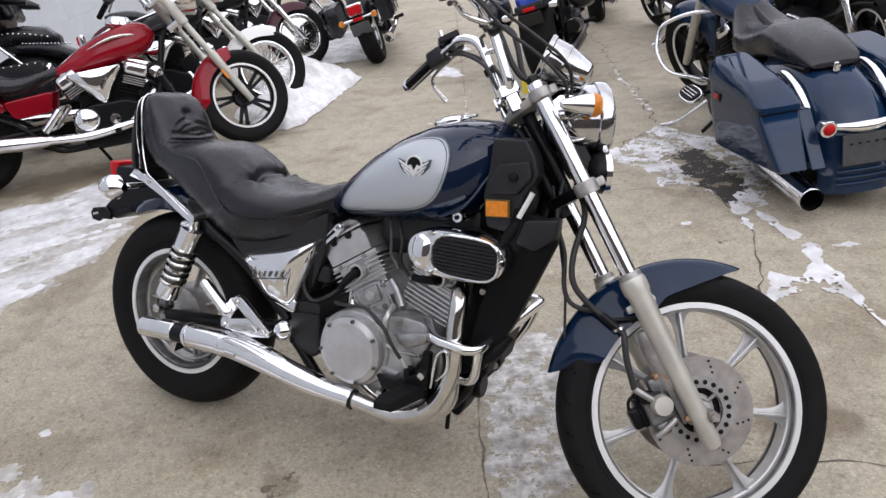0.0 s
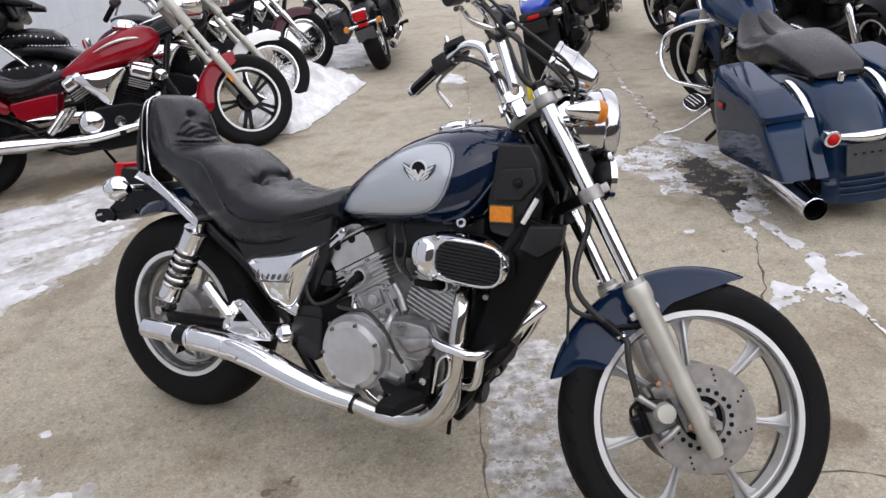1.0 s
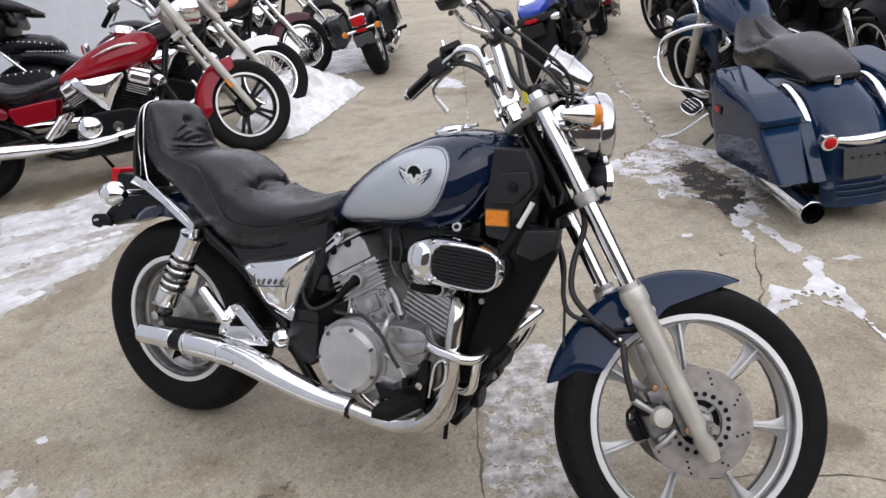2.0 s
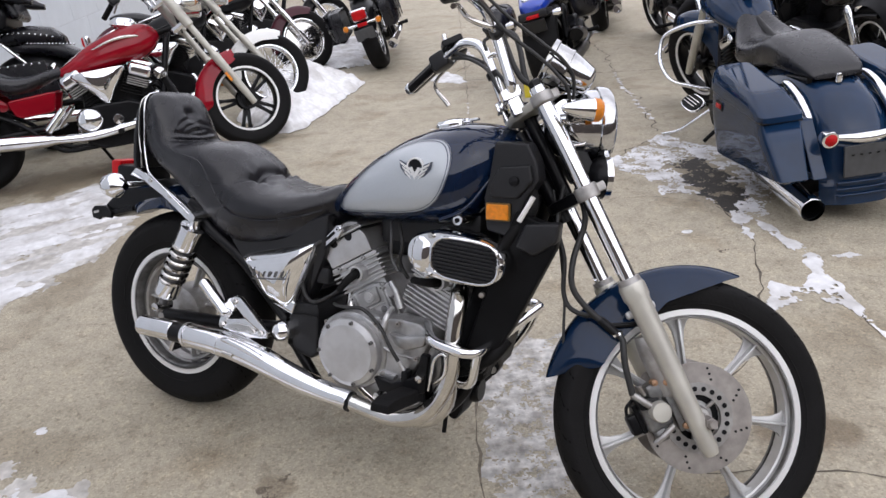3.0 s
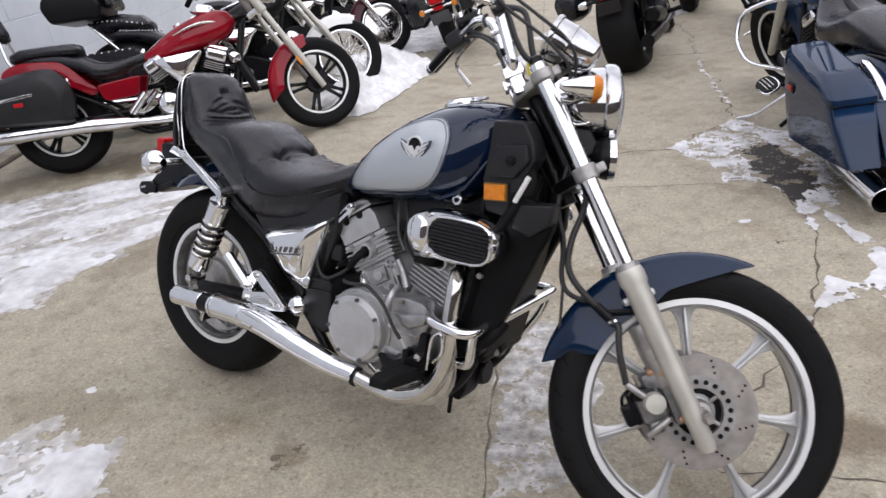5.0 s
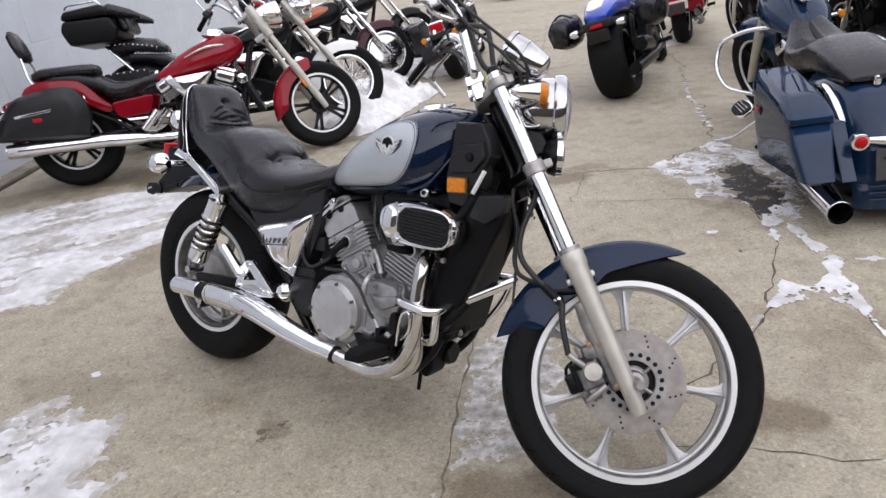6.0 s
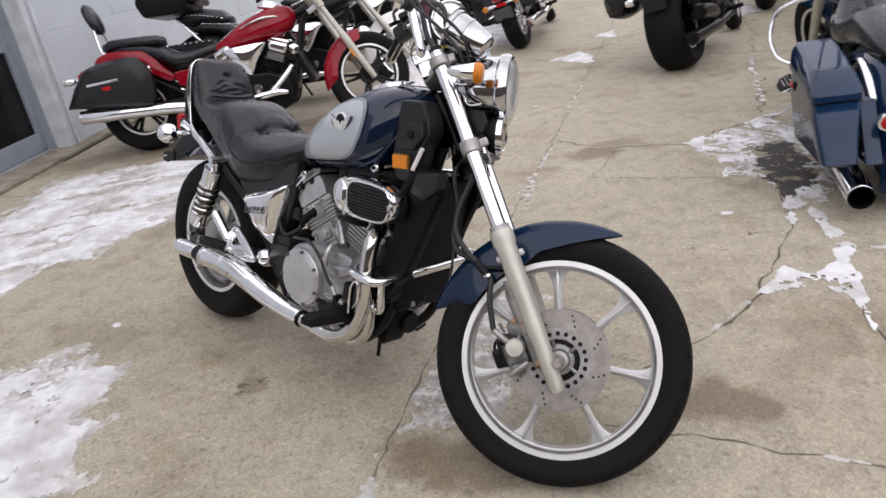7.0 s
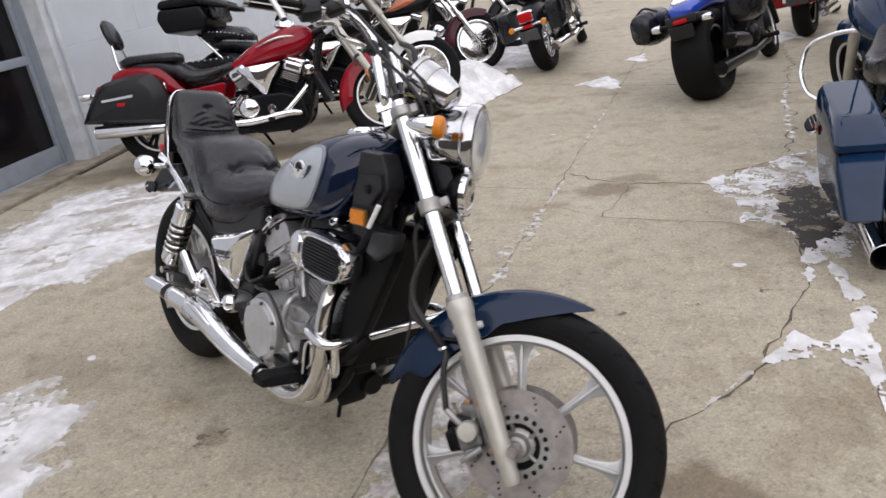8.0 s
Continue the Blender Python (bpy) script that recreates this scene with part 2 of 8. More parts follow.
def concrete():
    m = bpy.data.materials.new("worn_concrete")
    m.use_nodes = True
    n, l = m.node_tree.nodes, m.node_tree.links
    b = n["Principled BSDF"]
    tc = n.new("ShaderNodeNewGeometry")

    def noise_at(scale, detail, rough=0.55):
        q = n.new("ShaderNodeTexNoise")
        q.inputs["Scale"].default_value, q.inputs["Detail"].default_value, q.inputs["Roughness"].default_value = scale, detail, rough
        l.new(tc.outputs["Position"], q.inputs["Vector"])
        return q.outputs["Fac"]

    def ramp(fac, stops):
        q = n.new("ShaderNodeValToRGB")
        q.color_ramp.elements[0].position, q.color_ramp.elements[1].position = stops[0][0], stops[-1][0]
        q.color_ramp.elements[0].color, q.color_ramp.elements[1].color = (*stops[0][1], 1), (*stops[-1][1], 1)
        for p, c in stops[1:-1]:
            q.color_ramp.elements.new(p).color = (*c, 1)
        l.new(fac, q.inputs["Fac"])
        return q.outputs["Color"]

    def mix(a, c, f, mode="MIX"):
        q = n.new("ShaderNodeMix")
        q.data_type, q.blend_type = "RGBA", mode
        for s, v in ((0, f), (6, a), (7, c)):
            if isinstance(v, (int, float)):
                q.inputs[s].default_value = v
            elif isinstance(v, tuple):
                q.inputs[s].default_value = (*v, 1)
            else:
                l.new(v, q.inputs[s])
        return q.outputs[2]
    def cells(scale):
        q = n.new("ShaderNodeTexVoronoi")
        q.inputs["Scale"].default_value = scale
        l.new(tc.outputs["Position"], q.inputs["Vector"])
        g = n.new("ShaderNodeSeparateColor")
        l.new(q.outputs["Color"], g.inputs[0])
        return g.outputs[0]
    big = ramp(noise_at(0.8, 5), [(0.3, (0.35, 0.313, 0.24)), (0.55, (0.4, 0.361, 0.283)), (0.75, (0.43, 0.392, 0.315))])
    blotch = ramp(noise_at(9, 6, 0.65), [(0.3, (0.8, 0.79, 0.77)), (0.5, (1, 1, 1)), (0.72, (1.1, 1.09, 1.06))])
    col = mix(big, blotch, 1.0, "MULTIPLY")
    sand = ramp(cells(175), [(0.0, (0.55, 0.53, 0.5)), (0.35, (0.92, 0.91, 0.9)), (0.75, (1.05, 1.04, 1.02)), (1.0, (1.45, 1.42, 1.36))])
    col = mix(col, sand, 0.5, "MULTIPLY")
    stones = ramp(cells(78), [(0.0, (0.6, 0.57, 0.54)), (0.1, (1, 1, 1)), (0.9, (1, 1, 1)), (1.0, (1.3, 1.28, 1.24))])
    col = mix(col, stones, 0.6, "MULTIPLY")
    pits = ramp(noise_at(75, 4, 0.6), [(0.3, (0.35, 0.31, 0.27)), (0.37, (1, 1, 1))])
    col = mix(col, pits, 0.5, "MULTIPLY")
    damp = ramp(noise_at(2.2, 7, 0.6), [(0.54, (0, 0, 0)), (0.7, (1, 1, 1))])
    col = mix(col, (0.74, 0.69, 0.63), damp, "MULTIPLY")
    # brown damp stains, each an oval with a wandering, soft edge
    wander = n.new("ShaderNodeTexNoise")
    wander.inputs["Scale"].default_value, wander.inputs["Detail"].default_value, wander.inputs["Roughness"].default_value = 5.5, 5, 0.6
    l.new(tc.outputs["Position"], wander.inputs["Vector"])
    stain = None
    for x, y, rx, ry, turn, strength in DAMP:
        mp = n.new("ShaderNodeMapping")
        mp.vector_type = "TEXTURE"
        mp.inputs["Location"].default_value, mp.inputs["Rotation"].default_value, mp.inputs["Scale"].default_value = (x, y, 0), (0, 0, radians(turn)), (rx, ry, 1)
        l.new(tc.outputs["Position"], mp.inputs["Vector"])
        off = n.new("ShaderNodeVectorMath")
        off.operation = "MULTIPLY_ADD"
        l.new(wander.outputs["Color"], off.inputs[0])
        off.inputs[1].default_value = (2.2, 2.2, 0)
        l.new(mp.outputs[0], off.inputs[2])
        back = n.new("ShaderNodeVectorMath")
        back.operation = "SUBTRACT"
        l.new(off.outputs[0], back.inputs[0])
        back.inputs[1].default_value = (1.1, 1.1, 0)
        ln = n.new("ShaderNodeVectorMath")
        ln.operation = "LENGTH"
        l.new(back.outputs[0], ln.inputs[0])
        mr = n.new("ShaderNodeMapRange")
        mr.interpolation_type = "SMOOTHSTEP"
        for key, v in (("From Min", 0.55), ("From Max", 1.15), ("To Min", strength), ("To Max", 0.0)):
            mr.inputs[key].default_value = v
        l.new(ln.outputs["Value"], mr.inputs["Value"])
        if stain is None:
            stain = mr.outputs[0]
        else:
            mx = n.new("ShaderNodeMath")
            mx.operation = "MAXIMUM"
            l.new(stain, mx.inputs[0])
            l.new(mr.outputs[0], mx.inputs[1])
            stain = mx.outputs[0]
    col = mix(col, (0.5, 0.44, 0.37), stain, "MULTIPLY")
    l.new(col, b.inputs["Base Color"])
    rough = n.new("ShaderNodeMapRange")
    rough.inputs["To Min"].default_value, rough.inputs["To Max"].default_value = 0.8, 0.5
    l.new(stain, rough.inputs["Value"])
    l.new(rough.outputs[0], b.inputs["Roughness"])
    bp = n.new("ShaderNodeBump")
    bp.inputs["Strength"].default_value, bp.inputs["Distance"].default_value = 0.7, 0.004
    l.new(noise_at(140, 4, 0.7), bp.inputs["Height"])
    l.new(bp.outputs[0], b.inputs["Normal"])
    return m


CONCRETE = concrete()
SOIL = mat("joint_dirt", (0.06, 0.052, 0.042), 0.9, 0, 0.4, 60, 0.4, 200)
SPOT = mat("brown_dirt", (0.15, 0.122, 0.092), 0.85, 0, 0.3, 60, 0.3, 160)
SEAM = mat("pale_joint_dirt", (0.17, 0.145, 0.112), 0.9, 0, 0.4, 40, 0.4, 200)
CRACK = mat("crack_dirt", (0.1, 0.083, 0.064), 0.9, 0, 0.45, 40, 0.4, 200)
SNOW = mat("old_snow", (0.82, 0.82, 0.83), 0.8, 0, 0.1, 26, 1.0, 45, stain=0.45, stain_scale=5)
ICE = mat("thin_ice", (0.56, 0.545, 0.52), 0.45, 0, 0.38, 34, 0.5, 120, stain=0.7, stain_scale=12)
THIN_SNOW = mat("trodden_snow", (0.71, 0.71, 0.72), 0.8, 0, 0.12, 26, 0.8, 70, stain=0.5, stain_scale=6)
SLUSH = mat("grey_slush", (0.53, 0.51, 0.48), 0.55, 0, 0.22, 30, 0.5, 90, stain=0.5, stain_scale=9)
OIL = mat("oily_dirt", (0.034, 0.03, 0.026), 0.7, 0, 0.5, 40, 0.4, 150)

bm = bmesh.new()
bmesh.ops.create_grid(bm, x_segments=4, y_segments=4, size=400)
ground = part("ground", bm, CONCRETE)
tagged(ground, "worn sandy concrete lot", "ground", kind="structure")


def jag(points, amp, step, seed):
    """A jagged line through the given points."""
    r = random.Random(seed)
    out = []
    for a, b in zip(points, points[1:]):
        a, b = Vector((*a, 0)), Vector((*b, 0))
        k = max(1, int((b - a).length / step))
        side = Vector((-(b - a).y, (b - a).x, 0)).normalized()
        for i in range(k):
            out.append(a.lerp(b, i / k) + side * r.gauss(0, amp) * (1 if i else 0))
    out.append(Vector((*points[-1], 0)))
    return out


def ribbon(points, width, z, seed, vary=0.6, bm=None):
    """A thin uneven strip that lies on the ground."""
    r = random.Random(seed)
    bm = bm or bmesh.new()
    rows = []
    for i, q in enumerate(points):
        d = (points[min(i + 1, len(points) - 1)] - points[max(i - 1, 0)]).normalized()
        s = Vector((-d.y, d.x, 0))
        w = width * (1 + r.uniform(-vary, vary)) / 2
        rows.append((bm.verts.new(q + s * w + Vector((0, 0, z))), bm.verts.new(q - s * w + Vector((0, 0, z)))))
    for a, b in zip(rows, rows[1:]):
        bm.faces.new((a[0], a[1], b[1], b[0]))
    return bm


def patch(name, material, label, box_xy, inside, cell, height, z0, seed, kind="stuff", category="snow", steep=0.6, ease=0):
    """A mound or film: a fine net over box_xy, kept where inside(x, y) > 0, raised by its value."""
    (x0, x1), (y0, y1) = box_xy
    nx, ny = int((x1 - x0) / cell), int((y1 - y0) / cell)
    vs, faces, index = [], [], {}

    def vert(i, j):
        if (i, j) not in index:
            x, y = x0 + (i + 0.25 * noise.noise((i * 1.7, j * 1.3, seed))) * cell, y0 + (j + 0.25 * noise.noise((i * 1.1, j * 1.9, seed + 3))) * cell
            h = inside(x, y)
            if h < 0.0:
                e = cell * 0.3
                gx, gy = (inside(x + e, y) - h) / e, (inside(x, y + e) - h) / e
                g2 = gx * gx + gy * gy + 1e-9
                k = min(-h / g2, cell * 0.9 / math.sqrt(g2))
                x, y, h = x + gx * k, y + gy * k, 0
            index[i, j] = len(vs)
            vs.append((x, y, z0 + height * min(1, h) ** steep * (1 + 0.35 * noise.noise((x * 9, y * 9, seed)))))
        return index[i, j]
    for i in range(nx):
        for j in range(ny):
            if inside(x0 + (i + 0.5) * cell, y0 + (j + 0.5) * cell) > 0:
                faces.append((vert(i, j), vert(i + 1, j), vert(i + 1, j + 1), vert(i, j + 1)))
    # ease the ragged rim
    rim = collections.Counter(tuple(sorted((f[k], f[k - 1]))) for f in faces for k in range(4))
    near = collections.defaultdict(list)
    for (a, b), count in rim.items():
        if count == 1:
            near[a].append(b)
            near[b].append(a)
    for _ in range(ease):
        old = {k: vs[k] for k in near}
        for k, ns in near.items():
            if len(ns) == 2:
                vs[k] = tuple(0.5 * old[k][c] + 0.25 * (old[ns[0]][c] + old[ns[1]][c]) for c in range(3))
    me = bpy.data.meshes.new(name)
    me.from_pydata(vs, [], faces)
    me.materials.append(material)
    for p in me.polygons:
        p.use_smooth = True
    ob = new(name, me)
    return tagged(ob, label, category, kind=kind)


def poly_dist(poly, x, y):
    """Signed distance to a polygon's edge, positive inside."""
    best, inn = 1e9, False
    for (ax, ay), (bx, by) in zip(poly, poly[1:] + poly[:1]):
        dx, dy = bx - ax, by - ay
        t = max(0, min(1, ((x - ax) * dx + (y - ay) * dy) / (dx * dx + dy * dy + 1e-12)))
        best = min(best, math.hypot(x - ax - t * dx, y - ay - t * dy))
        if (ay > y) != (by > y) and x < (bx - ax) * (y - ay) / (by - ay) + ax:
            inn = not inn
    return best if inn else -best


def rough_edge(poly, soft, amp, freq, seed, holes=0.0, hole_freq=9.0):
    def inside(x, y):
        d = poly_dist(poly, x, y) + amp * noise.fractal((x * freq, y * freq, seed), 1.0, 2.0, 4)
        if holes:
            d = min(d, soft * (0.75 * noise.fractal((x * hole_freq * 0.6, y * hole_freq * 0.6, seed + 7), 0.7, 2.3, 5) + 0.4 * noise.fractal((x * hole_freq * 3.7, y * hole_freq * 3.7, seed + 9), 0.5, 2.0, 3) + holes))
        return d / soft
    return inside


def bounds(poly, pad=0.12):
    xs_, ys_ = [q[0] for q in poly], [q[1] for q in poly]
    return (min(xs_) - pad, max(xs_) + pad), (min(ys_) - pad, max(ys_) + pad)


# ---- building: white painted block wall with a glazed door ----
WALL_AT, WALL_TURN = (-4.03, 4.5), 100.0
WALL = pose(*WALL_AT, 0, 0, 0, WALL_TURN)
BLOCK = mat("white_painted_block", (0.61, 0.65, 0.7), 0.7, 0, 0.05, 4, 0.3, 60)
JOINT = mat("painted_mortar", (0.58, 0.61, 0.65), 0.8, 0, 0.1, 20, 0.3, 120)
FRAME = mat("grey_aluminium", (0.34, 0.38, 0.43), 0.45, 0.25, 0.08, 12, 0.1, 150)
TRIMW = mat("dirty_white_trim", (0.66, 0.69, 0.72), 0.6, 0, 0.1, 8, 0.2, 80, stain=0.3, stain_scale=6)
DARKGLASS = mat("dark_door_glass", (0.008, 0.007, 0.008), 0.12, 0, 0.2, 3, spec=0.25)
KERB = mat("old_kerb", (0.31, 0.275, 0.22), 0.85, 0, 0.2, 14, 0.4, 90, stain=0.6, stain_scale=5)
wall = part("wall_west", box((14.0, 0.25, 5.0), (7.0, 0.125, 2.5), 0.01), JOINT, m=WALL)
tagged(wall, "white painted concrete block wall", "wall", kind="structure")
# unseen walls added to close the lot behind and beside the camera, darkening reflections
FAR_WALL = mat("dark_unseen_wall", (0.075, 0.062, 0.055), 0.85, 0, 0.3, 2, 0.3, 30)
for nm, size, at in (("wall_behind", (46, 0.4, 6.0), (2, -10, 3.0)), ("wall_east", (0.4, 56, 6.0), (15, 16, 3.0)), ("wall_north", (70, 0.4, 6.0), (4, 44, 3.0))):
    tagged(part(nm, box(size, at, 0.02), FAR_WALL), "plain unseen wall added to close the lot", "wall", kind="structure")
# block courses, door, trim and kerb, in the wall's own axes (x along the wall, y into the building)
def wall_piece(name, bm, material, label="", category="", kind="structure"):
    return tagged(part(name, bm, material, m=WALL), label, category, kind=kind)


BLOCK_MESH = {}
COURSE = 0.41
for row in range(12):
    for col in range(7):
        x0 = 0.02 + col * 1.22 - (0.61 if row % 2 else 0)
        x1 = min(x0 + 1.22, 8.0)
        x0 = max(x0, 0.02)
        if x1 - x0 < 0.05:
            continue
        w = round(x1 - x0, 3)
        if w not in BLOCK_MESH:
            q = part("block", box((w - 0.002, 0.02, COURSE - 0.005), (0, 0, 0), 0.004, segs=1), BLOCK, wall)
            BLOCK_MESH[w] = q.data
        else:
            q = new("block", BLOCK_MESH[w])
            q.parent = wall
        q.matrix_basis = pose((x0 + x1) / 2, 0.007, row * COURSE + 0.13 + COURSE / 2)
part("block", box((8.0, 0.02, 0.125), (4.02, 0.007, 0.064), 0.003), BLOCK, wall)
wall_piece("trim", box((0.06, 0.22, 3.2), (-0.015, 0.085, 1.6), 0.008), TRIMW, "stained white door trim", "trim")
wall_piece("trim", box((0.025, 0.03, 3.2), (0.07, -0.03, 1.6), 0.006), TRIMW, "stained white conduit beside the door", "trim")
wall_piece("door_jamb", box((0.022, 0.14, 3.2), (-0.057, 0.18, 1.6), 0.005), FRAME, "grey aluminium door jamb", "door frame")
wall_piece("wall_south", box((6.0, 0.2, 5.0), (-4.28, 0.3, 2.5), 0.01), BLOCK, "white painted wall beyond the door", "wall")
wall_piece("lintel", box((1.2, 0.4, 1.8), (-0.65, 0.3, 4.1), 0.01), BLOCK, "white painted wall above the door", "wall")
door = thing("door_1", WALL @ pose(-0.066, 0.2, 0.04), "grey aluminium door with dark glass panes", "door")
tagged(door, kind="structure")
for x in (-0.03, -0.93):
    part("stile", box((0.05, 0.05, 2.2), (x, 0, 1.1), 0.006), FRAME, door)
for z, h in ((0.075, 0.15), (0.86, 0.07), (2.14, 0.12)):
    part("rail", box((0.85, 0.045, h), (-0.48, 0, z), 0.006), FRAME, door)
part("pane", box((0.85, 0.012, 0.68), (-0.48, 0.01, 0.487), 0.002), DARKGLASS, door)
part("pane", box((0.85, 0.012, 1.2), (-0.48, 0.01, 1.49), 0.002), DARKGLASS, door)
part("threshold", box((1.0, 0.12, 0.03), (-0.48, 0.0, -0.02), 0.006), FRAME, door)
wall_piece("kerb", box((9.0, 0.36, 0.035), (0.0, 0.02, 0.014), 0.012), KERB, "worn concrete strip at the foot of the wall", "kerb")
wall_piece("dirt_line", box((8.0, 0.03, 0.012), (3.6, -0.17, 0.003), 0.004), SOIL, "dark damp dirt along the foot of the wall", "dirt")

# ---- joints, cracks, snow and stains on the ground ----
def ground_line(name, points, width, label, seed, amp=0.012, step=0.05, material=None, z=0.0015, vary=0.7):
    ob = part(name, ribbon(jag(points, amp, step, seed), width * 0.62, z, seed, vary), material or CRACK)
    return tagged(ob, label, "crack", kind="structure")


ground_line("slab_joint", [(0.28, 12.0), (0.25, 8.2), (0.21, 5.69), (0.18, 4.29), (0.16, 3.47), (0.14, 2.9), (0.11, 2.2), (0.09, 1.66), (0.1, 1.38), (0.1, 1.13), (0.1, 0.6), (0.08, -3.0)], 0.010, "dirt-filled joint between concrete slabs", 1, 0.005, material=SEAM)
ground_line("slab_joint", [(-2.2, 6.95), (-0.56, 6.79), (-0.06, 6.62), (0.22, 6.55), (1.3, 6.4), (4.0, 6.0)], 0.014, "dirt-filled joint between concrete slabs", 2, 0.004)
ground_line("slab_joint", [(0.15, 3.62), (0.49, 3.45), (0.81, 3.42), (1.07, 3.42), (1.3, 3.3)], 0.006, "fine joint between concrete slabs", 3, 0.004, material=SEAM)
ground_line("slab_joint", [(-2.2, 3.95), (-0.5, 3.9), (-0.09, 3.87), (0.15, 3.85)], 0.007, "fine joint between concrete slabs", 4, 0.004, material=SEAM)
ground_line("crack", [(0.2, 4.13), (0.45, 3.99), (0.57, 3.94), (0.81, 3.97), (0.97, 3.95), (1.19, 4.21), (1.4, 4.41)], 0.011, "jagged dark crack in the concrete", 5)
ground_line("crack", [(1.62, 9.0), (1.65, 7.16), (1.51, 5.96), (1.48, 5.27), (1.47, 4.75), (1.42, 4.5)], 0.012, "jagged dark crack in the concrete", 6, 0.02)
ground_line("crack", [(1.35, 3.22), (1.38, 3.0), (1.37, 2.84), (1.29, 2.6), (1.25, 2.46), (1.19, 2.24), (1.07, 2.04), (0.96, 1.91), (0.8, 1.75)], 0.012, "jagged dark crack in the concrete", 7)
ground_line("crack", [(1.47, 2.33), (1.48, 2.11), (1.51, 1.98), (1.56, 1.7)], 0.01, "jagged dark crack in the concrete", 8)
ground_line("crack", [(0.7, 1.47), (0.88, 1.45), (1.04, 1.45), (1.2, 1.42), (1.3, 1.41), (1.38, 1.4), (1.9, 1.36)], 0.007, "thin dark crack in the concrete", 9)
ground_line("crack", [(-0.06, 6.61), (0.22, 7.12), (0.58, 7.73)], 0.012, "jagged dark crack in the concrete", 10)
ground_line("crack", [(0.57, 3.93), (0.55, 3.72), (0.49, 3.46)], 0.006, "thin dark crack in the concrete", 11)
ground_line("crack", [(-4.2, 3.45), (-3.1, 3.3), (-2.4, 3.4)], 0.01, "thin dark crack in the concrete", 12)
# old snow pressed into the cracks
for k, (pts, w, grain, stuff_) in enumerate([([(1.55, 6.3), (1.51, 5.96), (1.48, 5.27), (1.47, 4.75)], 0.035, 14, THIN_SNOW), ([(0.19, 4.0), (0.165, 3.5)], 0.022, 20, SLUSH), ([(0.165, 3.45), (0.15, 3.1), (0.14, 2.72)], 0.07, 17, SLUSH),
                                             ([(1.38, 3.05), (1.37, 2.84)], 0.03, 14, THIN_SNOW), ([(1.14, 2.18), (1.0, 1.96)], 0.016, 14, SLUSH), ([(0.21, 5.7), (0.19, 4.8)], 0.016, 14, SLUSH), ([(0.1, 1.32), (0.1, 1.1), (0.1, 0.5)], 0.034, 14, SLUSH), ([(1.25, 1.42), (1.45, 1.39)], 0.012, 14, SLUSH)]):
    (bx, by) = bounds(pts, w * 2)

    def inside(x, y, line=pts, w=w, k=k, grain=grain):
        d = 9
        for (ax, ay), (cx, cy) in zip(line, line[1:]):
            t = max(0, min(1, ((x - ax) * (cx - ax) + (y - ay) * (cy - ay)) / ((cx - ax) ** 2 + (cy - ay) ** 2)))
            d = min(d, math.hypot(x - ax - t * (cx - ax), y - ay - t * (cy - ay)))
        return (w * (0.22 + 1.1 * noise.fractal((x * grain, y * grain, k), 0.7, 2.0, 4)) - d) / 0.03
    patch("snow_strip", stuff_, "thin strip of old snow lying in a crack", (bx, by), inside, 0.006, 0.006, 0.001, k)

S1 = [(-1.9, 1.3), (-1.59, 1.49), (-1.47, 1.57), (-1.34, 1.62), (-1.1, 1.55), (-1.02, 1.43), (-1.04, 1.32), (-0.9, 1.22), (-0.88, 1.1), (-0.8, 0.98), (-0.95, 0.7), (-1.9, 0.7)]
patch("snow_patch", THIN_SNOW, "ragged patch of thin old snow on the concrete", bounds(S1), rough_edge(S1, 0.12, 0.09, 6, 21, 0.36, 8), 0.011, 0.016, 0.001, 21)
slush1 = rough_edge(S1, 0.1, 0.09, 6, 21, 0.5, 16)
patch("slush_film", SLUSH, "thin grey slush at the edges of the snow", bounds(S1, 0.2), lambda x, y: slush1(x, y) + 0.3 + 0.8 * noise.fractal((x * 10, y * 10, 3.0), 0.8, 2.0, 4), 0.012, 0.003, 0.0009, 72, category="snow")
S2 = [(-3.35, 3.62), (-2.95, 3.92), (-2.5, 4.12), (-2.1, 4.45), (-1.86, 4.0), (-1.82, 3.6), (-1.78, 3.25), (-1.88, 3.0), (-2.0, 2.82), (-2.1, 2.5), (-2.25, 2.1), (-2.8, 1.6), (-3.2, 2.0), (-3.3, 2.6), (-3.2, 3.1)]
band = rough_edge(S2, 0.2, 0.16, 3.2, 22)


def trampled(x, y):
    """The band, worn through in long streaks along its length."""
    u, v = x * 0.82 + y * 0.57, -x * 0.57 + y * 0.82
    worn = noise.fractal((u * 2.3, v * 6.5, 4.0), 0.8, 2.1, 5) + 0.35 * noise.fractal((x * 17, y * 17, 6.0), 0.9, 2.0, 3)
    return min(band(x, y), worn * 0.8 + 0.21)


patch("snow_patch", THIN_SNOW, "long trampled band of old snow on the concrete", bounds(S2), trampled, 0.014, 0.024, 0.001, 22, ease=1)
slushy = rough_edge(S2, 0.1, 0.16, 3.2, 22, 0.45, 14)
patch("slush_film", SLUSH, "thin grey slush at the edges of the snow", bounds(S2, 0.25), lambda x, y: slushy(x, y) + 0.35 + 0.9 * noise.fractal((x * 8, y * 8, 2.0), 0.8, 2.0, 4), 0.018, 0.004, 0.0009, 71, category="snow")
P1 = [(-1.16, 5.16), (-0.98, 5.7), (-0.9, 6.18), (-0.72, 6.78), (-0.95, 7.1), (-1.15, 7.5), (-1.4, 7.75), (-1.75, 7.6), (-1.8, 6.8), (-1.7, 5.9), (-1.5, 5.3)]
